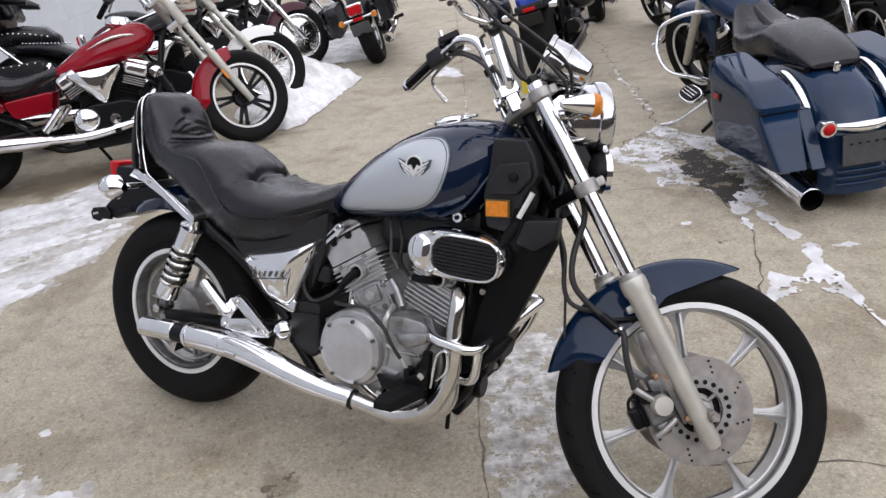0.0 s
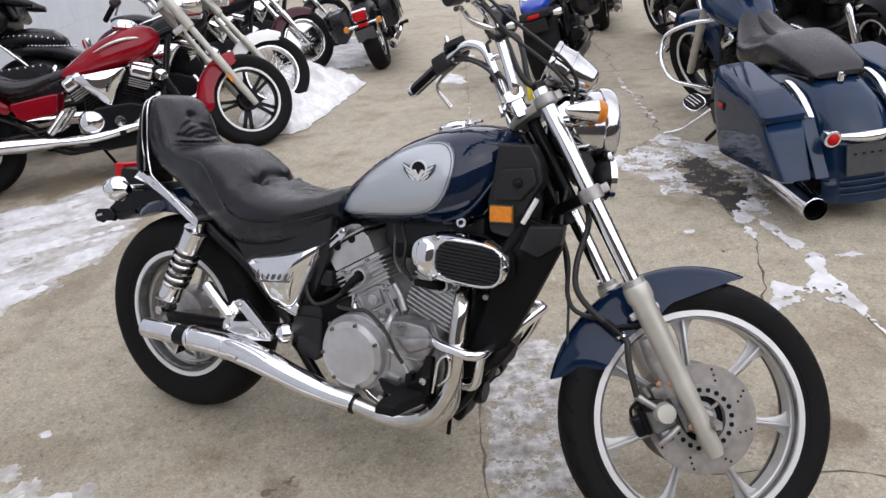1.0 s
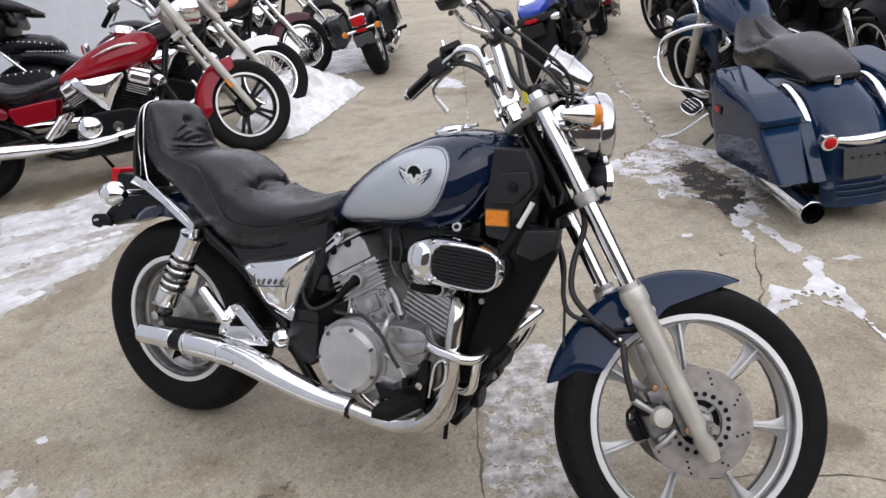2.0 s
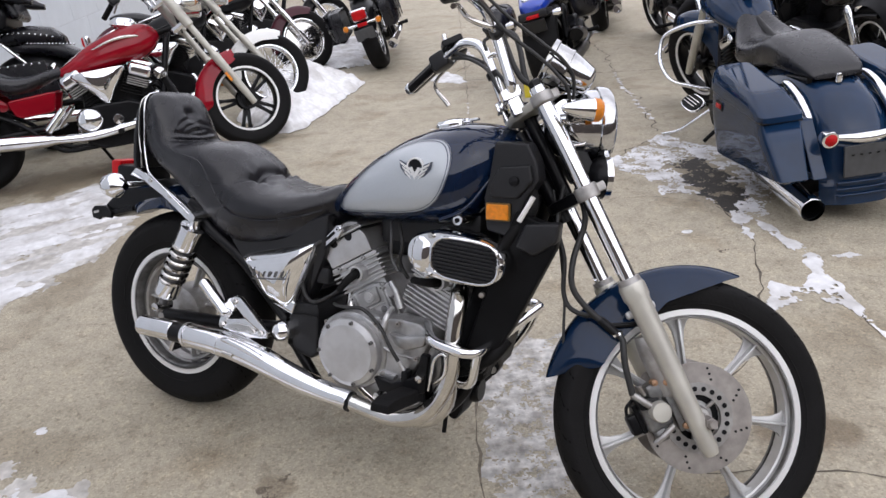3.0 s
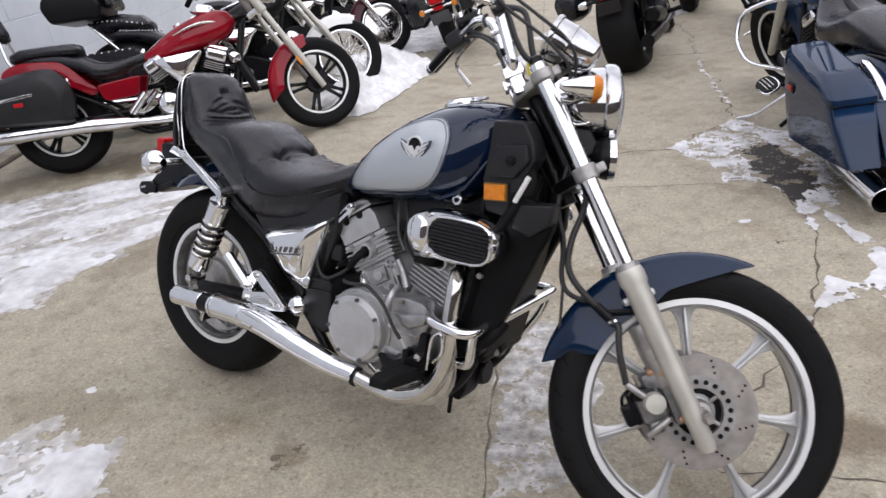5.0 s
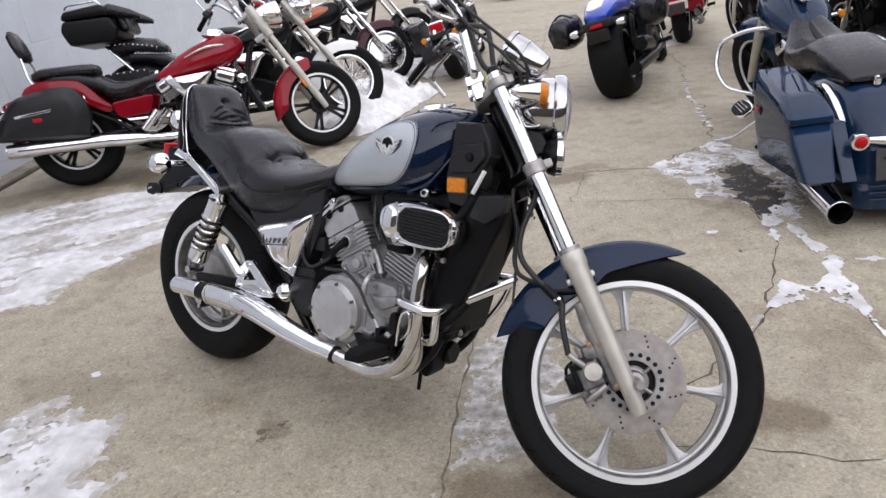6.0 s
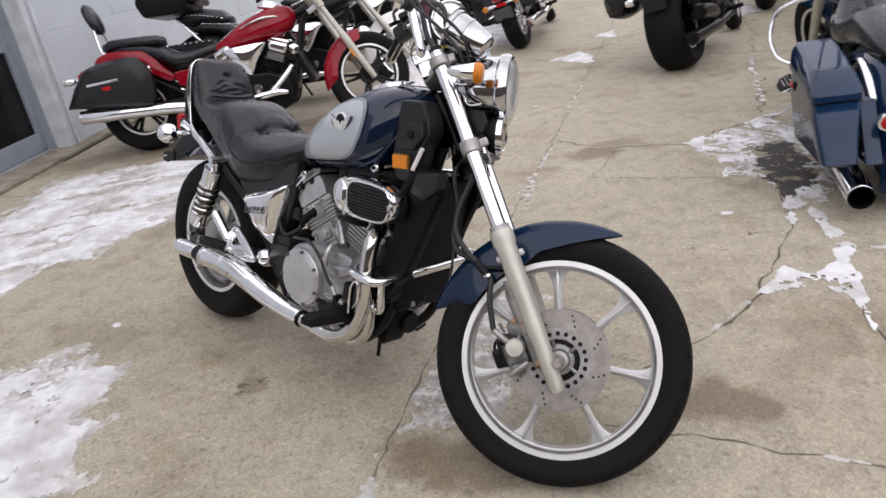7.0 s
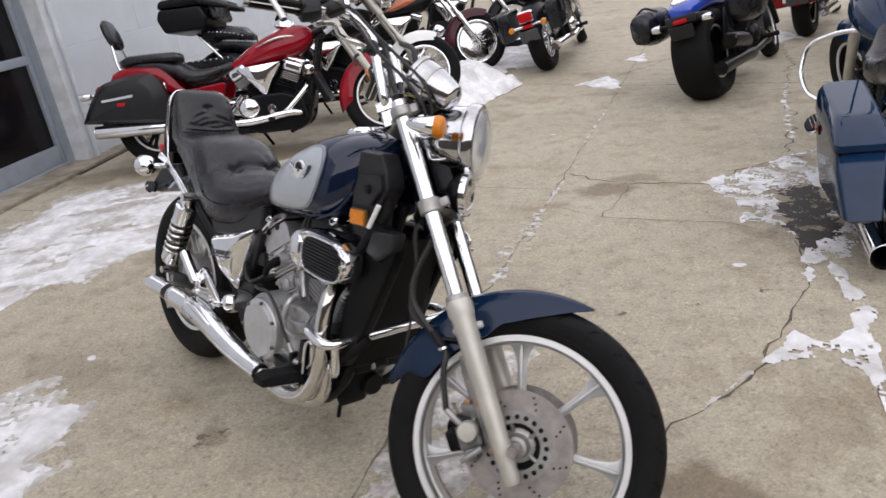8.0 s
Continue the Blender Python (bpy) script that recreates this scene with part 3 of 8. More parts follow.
patch("snow_pile", SNOW, "lumpy pile of shovelled snow beside the front wheels", bounds(P1, 0.2), rough_edge(P1, 0.45, 0.13, 3.2, 23), 0.012, 0.22, 0.001, 23, steep=0.7, ease=14)
P2 = [(-1.5, 7.6), (-1.15, 7.7), (-0.85, 7.75), (-0.8, 8.4), (-0.95, 9.6), (-1.7, 9.6), (-1.9, 8.4)]
patch("snow_patch", THIN_SNOW, "thin smeared snow under the parked motorcycles", bounds(P2), rough_edge(P2, 0.2, 0.15, 2.5, 24, 0.9, 4), 0.03, 0.06, 0.001, 24)
for k, (poly, h) in enumerate([([(-0.2, 6.66), (0.03, 7.0), (0.2, 6.7), (0.19, 6.4)], 0.01), ([(0.1, 7.8), (0.29, 8.1), (0.35, 7.64)], 0.01), ([(1.29, 2.49), (1.185, 2.235), (1.28, 2.275), (1.38, 2.3), (1.45, 2.25), (1.49, 2.03), (1.525, 2.25), (1.525, 2.42), (1.555, 2.6), (1.535, 2.77), (1.5, 2.93), (1.47, 3.12), (1.45, 2.98), (1.475, 2.8), (1.495, 2.64), (1.46, 2.5), (1.42, 2.44), (1.39, 2.375), (1.34, 2.38)], 0.012),
                               ([(1.5, 8.2), (1.9, 8.5), (1.6, 9.3), (1.2, 9.0)], 0.02), ([(-1.33, 1.87), (-1.31, 1.84), (-1.35, 1.82), (-1.38, 1.85)], 0.006), ([(1.09, 2.98), (1.14, 2.97), (1.13, 2.95), (1.1, 2.95)], 0.004),
                               ([(1.6, 2.63), (1.7, 2.66), (1.75, 2.6), (1.62, 2.58)], 0.006), ([(-0.1, 5.0), (-0.06, 5.02), (-0.05, 4.98)], 0.003)]):
    patch("snow_patch", THIN_SNOW, "small leftover patch of snow on the concrete", bounds(poly, 0.06), rough_edge(poly, 0.06, 0.05 if k in (0, 1, 3) else 0.024, 9, 30 + k, 0.36 if k == 2 else 0.9, 14), 0.012, h, 0.001, 30 + k)
ICE1 = [(0.12, 2.05), (0.23, 2.2), (0.42, 2.16), (0.42, 1.93), (0.4, 1.7), (0.42, 1.5), (0.34, 1.42), (0.24, 1.38), (0.12, 1.36)]
patch("ice_film", ICE, "thin grey-white film of ice on the concrete", bounds(ICE1, 0.04), rough_edge(ICE1, 0.1, 0.05, 8, 41, 0.22, 26), 0.005, 0.002, 0.001, 41, category="ice")
OIL1 = [(1.31, 3.82), (1.5, 3.95), (1.58, 3.7), (1.56, 3.33), (1.42, 3.14), (1.33, 3.4)]
patch("oil_stain", OIL, "dark oily grit on the concrete", bounds(OIL1, 0.1), rough_edge(OIL1, 0.1, 0.12, 6, 42, 0.34, 24), 0.006, 0.001, 0.0012, 42, category="stain")
ICE2 = [(0.95, 3.97), (1.22, 4.22), (1.41, 4.42), (1.62, 4.16), (1.75, 3.6), (1.66, 3.3), (1.53, 3.1), (1.4, 3.0), (1.36, 3.2), (1.25, 3.47), (1.14, 3.42), (1.1, 3.7)]
broken = rough_edge(ICE2, 0.1, 0.08, 6, 43, 0.1, 17)
OIL_CORE = [(1.3, 3.84), (1.48, 3.95), (1.58, 3.7), (1.56, 3.36), (1.42, 3.16), (1.32, 3.42)]
patch("ice_film", THIN_SNOW, "broken film of ice and snow round a dark stain", bounds(ICE2), lambda x, y: min(broken(x, y), (-poly_dist(OIL_CORE, x, y) + 0.07 * noise.fractal((x * 12, y * 12, 3.0), 0.9, 2.0, 3)) / 0.1), 0.0085, 0.004, 0.0022, 43, category="ice")
for k, (x, y) in enumerate([(-0.52, 1.53), (-0.46, 1.56), (-0.5, 1.49), (0.95, 2.6), (0.7, 2.5), (0.3, 0.95), (1.2, 2.75)]):
    poly = [(x - 0.02, y - 0.01), (x, y + 0.015), (x + 0.025, y), (x, y - 0.02)]
    patch("dirt_spot", SPOT, "small dark dirt spot on the concrete", bounds(poly, 0.03), rough_edge(poly, 0.03, 0.02, 30, 60 + k, 0.3, 60), 0.003, 0.001, 0.0008, 60 + k, category="stain")



# ---- wheels, shared by all the motorcycles ----
def tyre_mesh(R, w, rim, groove=True, sides=72):
    """Tyre section: rounded crown, bulged side, bead at the rim."""
    h = R - rim
    half = w / 2
    prof = []
    for k in range(15):
        a = math.pi * (k / 14 - 0.5)
        prof.append((R - h * 0.42 * (1 - math.cos(a)) * 0.95, half * math.sin(a)))
    prof += [(rim + h * 0.34, half * 0.98), (rim + h * 0.12, half * 0.86), (rim - 0.004, half * 0.74)]
    prof += [(rim - 0.006, -half * 0.74), (rim + h * 0.12, -half * 0.86), (rim + h * 0.34, -half * 0.98)]
    return torus(prof, "y", sides)


def tread_mesh(R, w, rim, count=44):
    """Slanted raised strips on both shoulders, coloured black for the shade in tread grooves."""
    h = R - rim
    bm = bmesh.new()
    for s in (-1, 1):
        for k in range(count):
            a0 = 2 * math.pi * k / count
            vs = []
            for u, da in ((0.1, 0.0), (0.38, 0.05), (0.62, 0.085), (0.86, 0.1)):
                for d in (0, 0.016):
                    t = a0 + da * 2.2 + d
                    an = u * math.pi / 2
                    r = R - h * 0.42 * (1 - math.cos(an)) * 0.95 + 0.0004
                    vs.append(bm.verts.new((r * math.cos(t), s * w / 2 * math.sin(an) * 1.005, r * math.sin(t))))
            for i in range(3):
                bm.faces.new((vs[2 * i], vs[2 * i + 1], vs[2 * i + 3], vs[2 * i + 2]))
    bmesh.ops.solidify(bm, geom=bm.faces[:], thickness=0.0012)
    return bm


def rim_mesh(rim, w, lip=0.010):
    half = w * 0.37
    side = [(rim + 0.004, half - 0.004), (rim + 0.002, half + 0.003), (rim - lip * 0.8, half + 0.003), (rim - lip, half), (rim - lip - 0.001, half - 0.008), (rim - lip - 0.003, half - 0.009),
            (rim - lip - 0.005, half - 0.016), (rim - lip - 0.009, half * 0.5)]
    inner = [(rim - 0.008, half - 0.008), (rim - 0.015, half * 0.35)]
    return torus([*[(r, -h) for r, h in reversed(side)][::-1][::-1], *[(r, -h) for r, h in inner], *reversed(inner), *side], "y", 72)


def spoke_mesh(r0, r1, w0=0.0115, w1=0.0105, flare=0.04, t=0.004, rib=True):
    """One cast spoke along +x with a raised rib and a flared foot at the rim."""
    up = [(r0, w0), (r0 + 0.3 * (r1 - r0), w1), (r0 + 0.68 * (r1 - r0), w1), (r0 + 0.83 * (r1 - r0), w1 + 0.16 * (flare - w1)), (r0 + 0.93 * (r1 - r0), w1 + 0.45 * (flare - w1)), (r1, flare)]
    bm = plate(up + [(x, -z) for x, z in reversed(up)], -t, t, 0.003)
    if rib:
        mid = (r0 + r1) / 2
        box((r1 - r0 + 0.004, 0.04, 0.007), (mid, 0, 0), 0.0022, bm)
    return bm


def cast_wheel(parent, name, m, R, w, rim, spokes, hub, phase=0.0, label="", tyre_label="", style="rib", metal=None, lip=None, disc=0.0, side=-1, disc_at=0.05, tread=True, sides=72):
    metal = metal or SILVER_RIM
    bm = lathe([(0.012, -hub[1]), (hub[0] * 0.6, -hub[1]), (hub[0], -hub[1] * 0.7), (hub[0], hub[1] * 0.7), (hub[0] * 0.6, hub[1]), (0.012, hub[1])], "y", 28)
    wheel = part(name, bm, metal, parent, label, m=m)
    if style == "wire":
        bm = bmesh.new()
        for k in range(spokes):
            a = phase + 2 * math.pi * k / spokes
            for s in (-1, 1):
                for d in (-0.3, 0.3):
                    b0 = Vector((hub[0] * math.cos(a + d * 2), s * hub[1] * 0.8, hub[0] * math.sin(a + d * 2)))
                    b1 = Vector(((rim - 0.025) * math.cos(a + s * 0.06), 0, (rim - 0.025) * math.sin(a + s * 0.06)))
                    rod(b0, b1, 0.0018, 5, bm)
        tagged(part("wire_spokes", bm, metal, wheel), kind="stuff")
    else:
        data = None
        for k in range(spokes):
            a = phase + 2 * math.pi * k / spokes
            for d in ((-0.13, 0.13) if style == "fork" else (0,)):
                q = Matrix.Rotation(-(a + d), 4, "Y")
                if data is None:
                    if style == "fork":
                        b = plate([(hub[0] * 0.8, 0.014), (rim - 0.05, 0.011), (rim - 0.012, 0.016), (rim - 0.012, -0.016), (rim - 0.05, -0.011), (hub[0] * 0.8, -0.014)], -0.014, 0.014, 0.003)
                    else:
                        b = spoke_mesh(hub[0] * 0.85, rim - 0.015)
                    data = part("spoke", b, metal, wheel, m=q).data
                else:
                    o = new("spoke", data)
                    o.parent, o.matrix_basis = wheel, q
    dark = metal is BLACK and lip is None
    part("rim", rim_mesh(rim, w), BLACK if dark else lip or metal, wheel)
    if dark or lip is None:
        for s in (-1, 1):
            part("rim_edge", torus([(rim + 0.005, s * (w * 0.37 - 0.002)), (rim + 0.004, s * (w * 0.37 + 0.0065)), (rim - 0.0095, s * (w * 0.37 + 0.0065)), (rim - 0.0125, s * (w * 0.37 - 0.002))], "y", 64), POLISHED, wheel, "polished rim edge")
    if metal is SILVER_RIM:
        for s in (-1, 1):
            # dark ring: the shade of the rim's groove put into its colour
            part("rim_groove", torus([(rim - 0.0118, s * (w * 0.37 + 0.0048)), (rim - 0.015, s * (w * 0.37 + 0.0048)), (rim - 0.016, s * (w * 0.37 - 0.004)), (rim - 0.0118, s * (w * 0.37 - 0.004))], "y", 64), DARK_ALLOY, wheel)
    part("tyre", tyre_mesh(R, w, rim, sides=sides), RUBBER, wheel, tyre_label)
    if tread:
        part("tread", tread_mesh(R, w, rim, 26), GROOVE_SHADE, wheel)
        for s in (-1, 1):
            part("sidewall_rib", torus([(rim + (R - rim) * 0.2, s * w * 0.462), (rim + (R - rim) * 0.22, s * w * 0.473), (rim + (R - rim) * 0.24, s * w * 0.462)], "y", 64), RUBBER, wheel)
    if disc:
        part("brake_disc", disc_mesh(disc, side * disc_at), STEEL, wheel, "drilled steel brake disc")
        c = lathe([(disc * 0.62, side * disc_at - 0.004), (disc * 0.62, side * disc_at + 0.006), (disc * 0.42, side * disc_at + 0.008), (disc * 0.42, side * disc_at - 0.006)], "y", 36, open_ends=True)
        part("disc_carrier", c, metal, wheel)
    return wheel


def disc_mesh(r, y):
    bm = torus([(r, y - 0.0025), (r, y + 0.0025), (r * 0.56, y + 0.0025), (r * 0.56, y - 0.0025)], "y", 64)
    return bm


# ---- the navy and silver cruiser ----
LEAN_DEG, HEADING = -16.3, -24.9
BIKE = pose(-0.856, 1.963, 0.0, 0, 0, HEADING) @ pose(0, 0, 0, LEAN_DEG, 0, 0)
bike = thing("motorcycle", BIKE, "navy blue and silver cruiser motorcycle leaning on its side stand", "motorcycle")
RAKE, STEERED, AXLE = 30.0, 31.0, Vector((1.57, 0, 0.30))
FRONT0 = pose(0, 0, 0, 0, -RAKE, 0) @ pose(0, 0, 0, 0, 0, STEERED)
OFF, LEG = 0.04, 0.017
STEER = Matrix.Translation(AXLE - FRONT0 @ Vector((OFF, 0, 0))) @ FRONT0


def front(name, bm, material, label="", angle=40):
    """A part that turns with the front fork, given in the fork's own axes."""
    return part(name, bm, material, bike, label, angle, STEER)


# front wheel
FW = STEER @ Matrix.Translation((OFF, 0, 0))
fw = cast_wheel(bike, "front_wheel", FW, 0.3255, 0.098, 0.2465, 7, (0.045, 0.05), 0.35, "silver cast wheel with seven ribbed spokes", "worn black road tyre")
dy = -0.052
part("brake_disc", disc_mesh(0.127, dy), STEEL, fw, "drilled steel brake disc")
part("brake_disc", disc_mesh(0.127, -dy), STEEL, fw, "drilled steel brake disc")
part("disc_carrier", torus([(0.081, -dy - 0.004), (0.081, -dy + 0.006), (0.03, -dy + 0.006), (0.03, -dy - 0.004)], "y", 48), SILVER_RIM, fw, "alloy ring round the hub")
bm = torus([(0.081, dy - 0.006), (0.081, dy + 0.004), (0.053, dy + 0.004), (0.053, dy - 0.006)], "y", 48)
part("disc_carrier", bm, ALLOY, fw, "alloy ring round the hub")
hole = None
for k in range(20):
    a = 2 * math.pi * k / 20
    q = pose(0.067 * math.cos(a), 0, 0.067 * math.sin(a))
    if hole is None:
        hole = part("carrier_hole", lathe([(0.0058, dy - 0.0075), (0.0058, dy - 0.004)], "y", 12), BLACK, fw, m=q).data
    else:
        o = new("carrier_hole", hole)
        o.parent, o.matrix_basis = fw, q
hole = None
for k in range(24):
    a, r = 2 * math.pi * (k // 3) / 8 + 0.07 * (k % 3), 0.093 + 0.0115 * (k % 3)
    q = pose(r * math.cos(a), 0, r * math.sin(a))
    if hole is None:
        hole = part("disc_hole", lathe([(0.003, dy - 0.0042), (0.003, dy - 0.002)], "y", 8), BLACK, fw, m=q).data
    else:
        o = new("disc_hole", hole)
        o.parent, o.matrix_basis = fw, q
bm = bmesh.new()
for k in range(5):
    a = 2 * math.pi * k / 5 + 0.3
    rod((0.03 * math.cos(a), dy + 0.01, 0.03 * math.sin(a)), (0.056 * math.cos(a), dy + 0.002, 0.056 * math.sin(a)), 0.005, 8, bm)
lathe([(0.0, dy - 0.03), (0.014, dy - 0.03), (0.016, dy - 0.02), (0.024, dy - 0.018), (0.03, dy + 0.005), (0.03, 0.05)], "y", 20, bm)
part("hub", bm, ALLOY, fw)
# black ring inside the carrier stands for the shade in the hub gaps
part("hub_shade", torus([(0.054, dy + 0.012), (0.02, dy + 0.012), (0.02, dy + 0.02), (0.054, dy + 0.02)], "y", 36), BLACK, fw)

# fork legs, clamps
for s in (-1, 1):
    y = 0.105 * s
    prof = [(0.0, -0.07), (0.016, -0.068), (0.02, -0.055), (0.0215, 0.03), (0.0245, 0.18), (0.0265, 0.31), (0.0305, 0.318), (0.0305, 0.345), (0.027, 0.352), (0.019, 0.354)]
    front("fork_slider", lathe(prof, "z", 24, origin=(LEG, y, 0)), FORK_ALLOY, "dull alloy fork slider")
    front("dust_seal", lathe([(0.019, 0.35), (0.027, 0.35), (0.026, 0.364), (0.019, 0.366)], "z", 20, origin=(LEG, y, 0)), ALLOY)
    front("fork_tube", lathe([(0.019, 0.32), (0.0195, 0.84), (0.019, 0.845), (0.0, 0.85)], "z", 24, origin=(LEG, y, 0)), CHROME, "chromed fork tube")
    front("fork_cap", lathe([(0.016, 0.84), (0.016, 0.86), (0.011, 0.864), (0.0, 0.864)], "z", 6, origin=(LEG, y, 0)), BLACK)
    bm = lathe([(0.0195, 0.563), (0.026, 0.563), (0.0275, 0.567), (0.0275, 0.591), (0.026, 0.595), (0.0195, 0.595)], "z", 24, origin=(LEG, y, 0))
    box((0.026, 0.016, 0.022), (LEG + 0.034, y - 0.004 * s, 0.579), 0.004, bm)
    front("fork_clamp", bm, ALLOY)
    bm = lathe([(0.0195, 0.8), (0.0255, 0.803), (0.027, 0.806), (0.027, 0.825), (0.0255, 0.828), (0.0195, 0.83)], "z", 24, origin=(LEG, y, 0))
    box((0.024, 0.022, 0.022), (LEG + 0.03, y - 0.002 * s, 0.8155), 0.004, bm)
    front("top_clamp", bm, ALLOY)
out = [(LEG + 0.02, 0.1), (LEG - 0.02, 0.1), (-0.05, 0.03), (-0.05, -0.03), (LEG - 0.02, -0.1), (LEG + 0.02, -0.1), (LEG + 0.005, 0)]
front("upper_yoke", plate(out, 0.803, 0.825, 0.005, "xy"), FORK_ALLOY)
front("lower_yoke", plate(out, 0.565, 0.592, 0.005, "xy"), BLACK)
front("steering_stem", lathe([(0.014, 0.58), (0.016, 0.6), (0.016, 0.8), (0.014, 0.84), (0.0, 0.85)], "z", 20), BLACK)
front("axle", rod((OFF, -0.14, 0), (OFF, 0.14, 0), 0.009), STEEL)
front("axle_nut", lathe([(0.0, -0.13), (0.013, -0.13), (0.014, -0.118), (0.014, -0.1)], "y", 6, origin=(OFF, 0, 0)), STEEL)

# caliper behind the right leg
bm = box((0.06, 0.045, 0.085), (-0.052, -0.07, 0.062), 0.014, segs=3)
box((0.045, 0.04, 0.04), (-0.03, -0.074, 0.108), 0.01, bm)
box((0.03, 0.02, 0.13), (-0.005, -0.085, 0.065), 0.006, bm)
box((0.03, 0.03, 0.03), (-0.06, -0.078, 0.012), 0.008, bm)
cal = front("brake_caliper", bm, DARK_ALLOY, "grimy alloy brake caliper with rusty bolts")
part("caliper_bridge", box((0.05, 0.05, 0.03), (-0.058, -0.072, 0.088), 0.008, rot=Euler((0, radians(20), 0))), BLACK, cal)
part("hose_banjo", tube([(-0.085, -0.092, 0.125), (-0.07, -0.098, 0.1), (-0.06, -0.1, 0.085)], 0.008), ALLOY, cal)
part("piston_cover", lathe([(0.0, -0.118), (0.021, -0.117), (0.024, -0.111), (0.024, -0.085)], "y", 24, origin=(-0.047, 0, 0.066)), FORK_ALLOY, cal)
RUST = mat("rusty_bolt", (0.33, 0.2, 0.12), 0.5, 0.6, 0.3, 60)
for x, z in ((-0.006, 0.012), (-0.006, 0.118), (-0.03, 0.128)):
    part("bolt", lathe([(0.0, -0.106), (0.0075, -0.104), (0.0075, -0.085)], "y", 8, origin=(x, 0, z)), RUST, cal)
part("pad_spring", tube([(-0.08, -0.045, 0.1), (-0.1, -0.045, 0.09), (-0.108, -0.045, 0.07)], 0.004), BLACK, cal)
part("pad_back", box((0.04, 0.03, 0.05), (-0.095, -0.05, 0.05), 0.008), BLACK, cal)
part("pad_plate", box((0.012, 0.03, 0.07), (-0.088, -0.055, 0.06), 0.003), BLACK, cal)
part("bleed_nipple", rod((-0.06, -0.09, 0.11), (-0.065, -0.1, 0.135), 0.0045), STEEL, cal)
part("pad_pin", tube([(-0.03, -0.095, 0.022), (-0.062, -0.097, 0.012), (-0.085, -0.09, 0.004)], [0.0075, 0.007, 0.006]), ALLOY, cal)

# front fender: arched shell, pinned to the wheel's centre
def fender_shell(R, a0, a1, half, depth=0.06, n=28, k=11, taper=0.35, lip=0.0, flat=2.2, beak=0.0, notch=0.0):
    """Shell over a wheel between two angles (degrees, from +x up), open below."""
    rows = []
    for i in range(n + 1):
        u = i / n
        a = radians(a0 + (a1 - a0) * u)
        end = min(u, 1 - u) / 0.16
        wd = half * (1 - taper * max(0, 1 - end) ** 2)
        dp = depth * (1 - 0.25 * max(0, 1 - end) ** 2)
        step = max(0.0, min(1.0, (u - 0.36) / 0.12))
        dp *= 1 - notch * (1 - step * step * (3 - 2 * step))
        if beak:
            # thins out to a point over the front half
            q = min(1.0, u / beak)
            dp *= 0.06 + 0.94 * math.sin(q * math.pi / 2) ** 0.8
            wd *= 0.35 + 0.65 * min(1.0, u / (beak * 0.6)) ** 0.6
        row = []
        for j in range(k):
            v = 2 * j / (k - 1) - 1
            s = math.copysign(abs(v) ** 0.8, v)
            r = R - dp * abs(v) ** flat
            e = a - radians(9) * abs(v) ** 2.5 * max(0.0, 1 - (1 - u) / 0.2) ** 1.5
            row.append(Vector((r * math.cos(e), wd * s, r * math.sin(e))))
        rows.append(row)
    bm = bmesh.new()
    vs = [[bm.verts.new(q) for q in row] for row in rows]
    for i in range(n):
        for j in range(k - 1):
            bm.faces.new((vs[i][j], vs[i][j + 1], vs[i + 1][j + 1], vs[i + 1][j]))
    bmesh.ops.recalc_face_normals(bm, faces=bm.faces)
    bmesh.ops.solidify(bm, geom=bm.faces[:], thickness=0.003)
    return bm


bm = fender_shell(0.352, 43, 141, 0.068, 0.1, 60, 15, 0.5, beak=0.42, notch=0.2)
bmesh.ops.translate(bm, vec=(OFF, 0, 0.004), verts=bm.verts)
ff = front("front_fender", bm, BLUE_FENDER, "glossy navy front fender", 60)
for s in (-1, 1):
    part("fender_bracket", box((0.074, 0.012, 0.018), (LEG, s * 0.086, 0.285), 0.006), SILVER_RIM, ff, "bright fender bracket")
    part("fender_stay", rod((OFF - 0.02, s * 0.075, 0.25), (OFF - 0.11, s * 0.07, 0.285), 0.006), BLACK, ff)
part("shock_boot", lathe([(0.014, 0.05), (0.022, 0.06), (0.024, 0.16), (0.018, 0.2)], "z", 16, origin=(OFF - 0.045, -0.08, 0.03)), ALLOY, ff)

# headlight, shell and signals
HEAD = [(0.0, -0.1), (0.022, -0.098), (0.044, -0.09), (0.062, -0.076), (0.075, -0.055), (0.081, -0.03), (0.083, 0.0), (0.0835, 0.012), (0.088, 0.0135), (0.0905, 0.018), (0.0912, 0.026), (0.0905, 0.036), (0.087, 0.042), (0.081, 0.044)]
HL = STEER @ pose(0.119, 0, 0.727, 0, RAKE - 4, 0) @ Matrix.Scale(1.06, 4)
hl = part("headlight", lathe(HEAD, "x", 48), LAMP_CHROME, bike, "round chrome headlight", m=HL)
part("lens", lathe([(0.082, 0.041), (0.072, 0.05), (0.045, 0.058), (0.0, 0.061)], "x", 40, open_ends=True), GLASS, hl)
front("lamp_stay", plate([(0.03, 0.79), (0.06, 0.797), (0.112, 0.768), (0.096, 0.733), (0.05, 0.735), (0.03, 0.75)], -0.106, -0.094, 0.004), CHROME, "chromed plate beside the fork head")
front("lamp_stay", plate([(0.03, 0.79), (0.06, 0.797), (0.112, 0.768), (0.096, 0.733), (0.05, 0.735), (0.03, 0.75)], 0.094, 0.106, 0.004), CHROME, "chromed plate beside the fork head")
box_ = front("relay_box", box((0.05, 0.12, 0.05), (0.062, 0, 0.715), 0.012, rot=Euler((0, radians(22), 0)), segs=3), BLACK, "black housing edged in chrome")
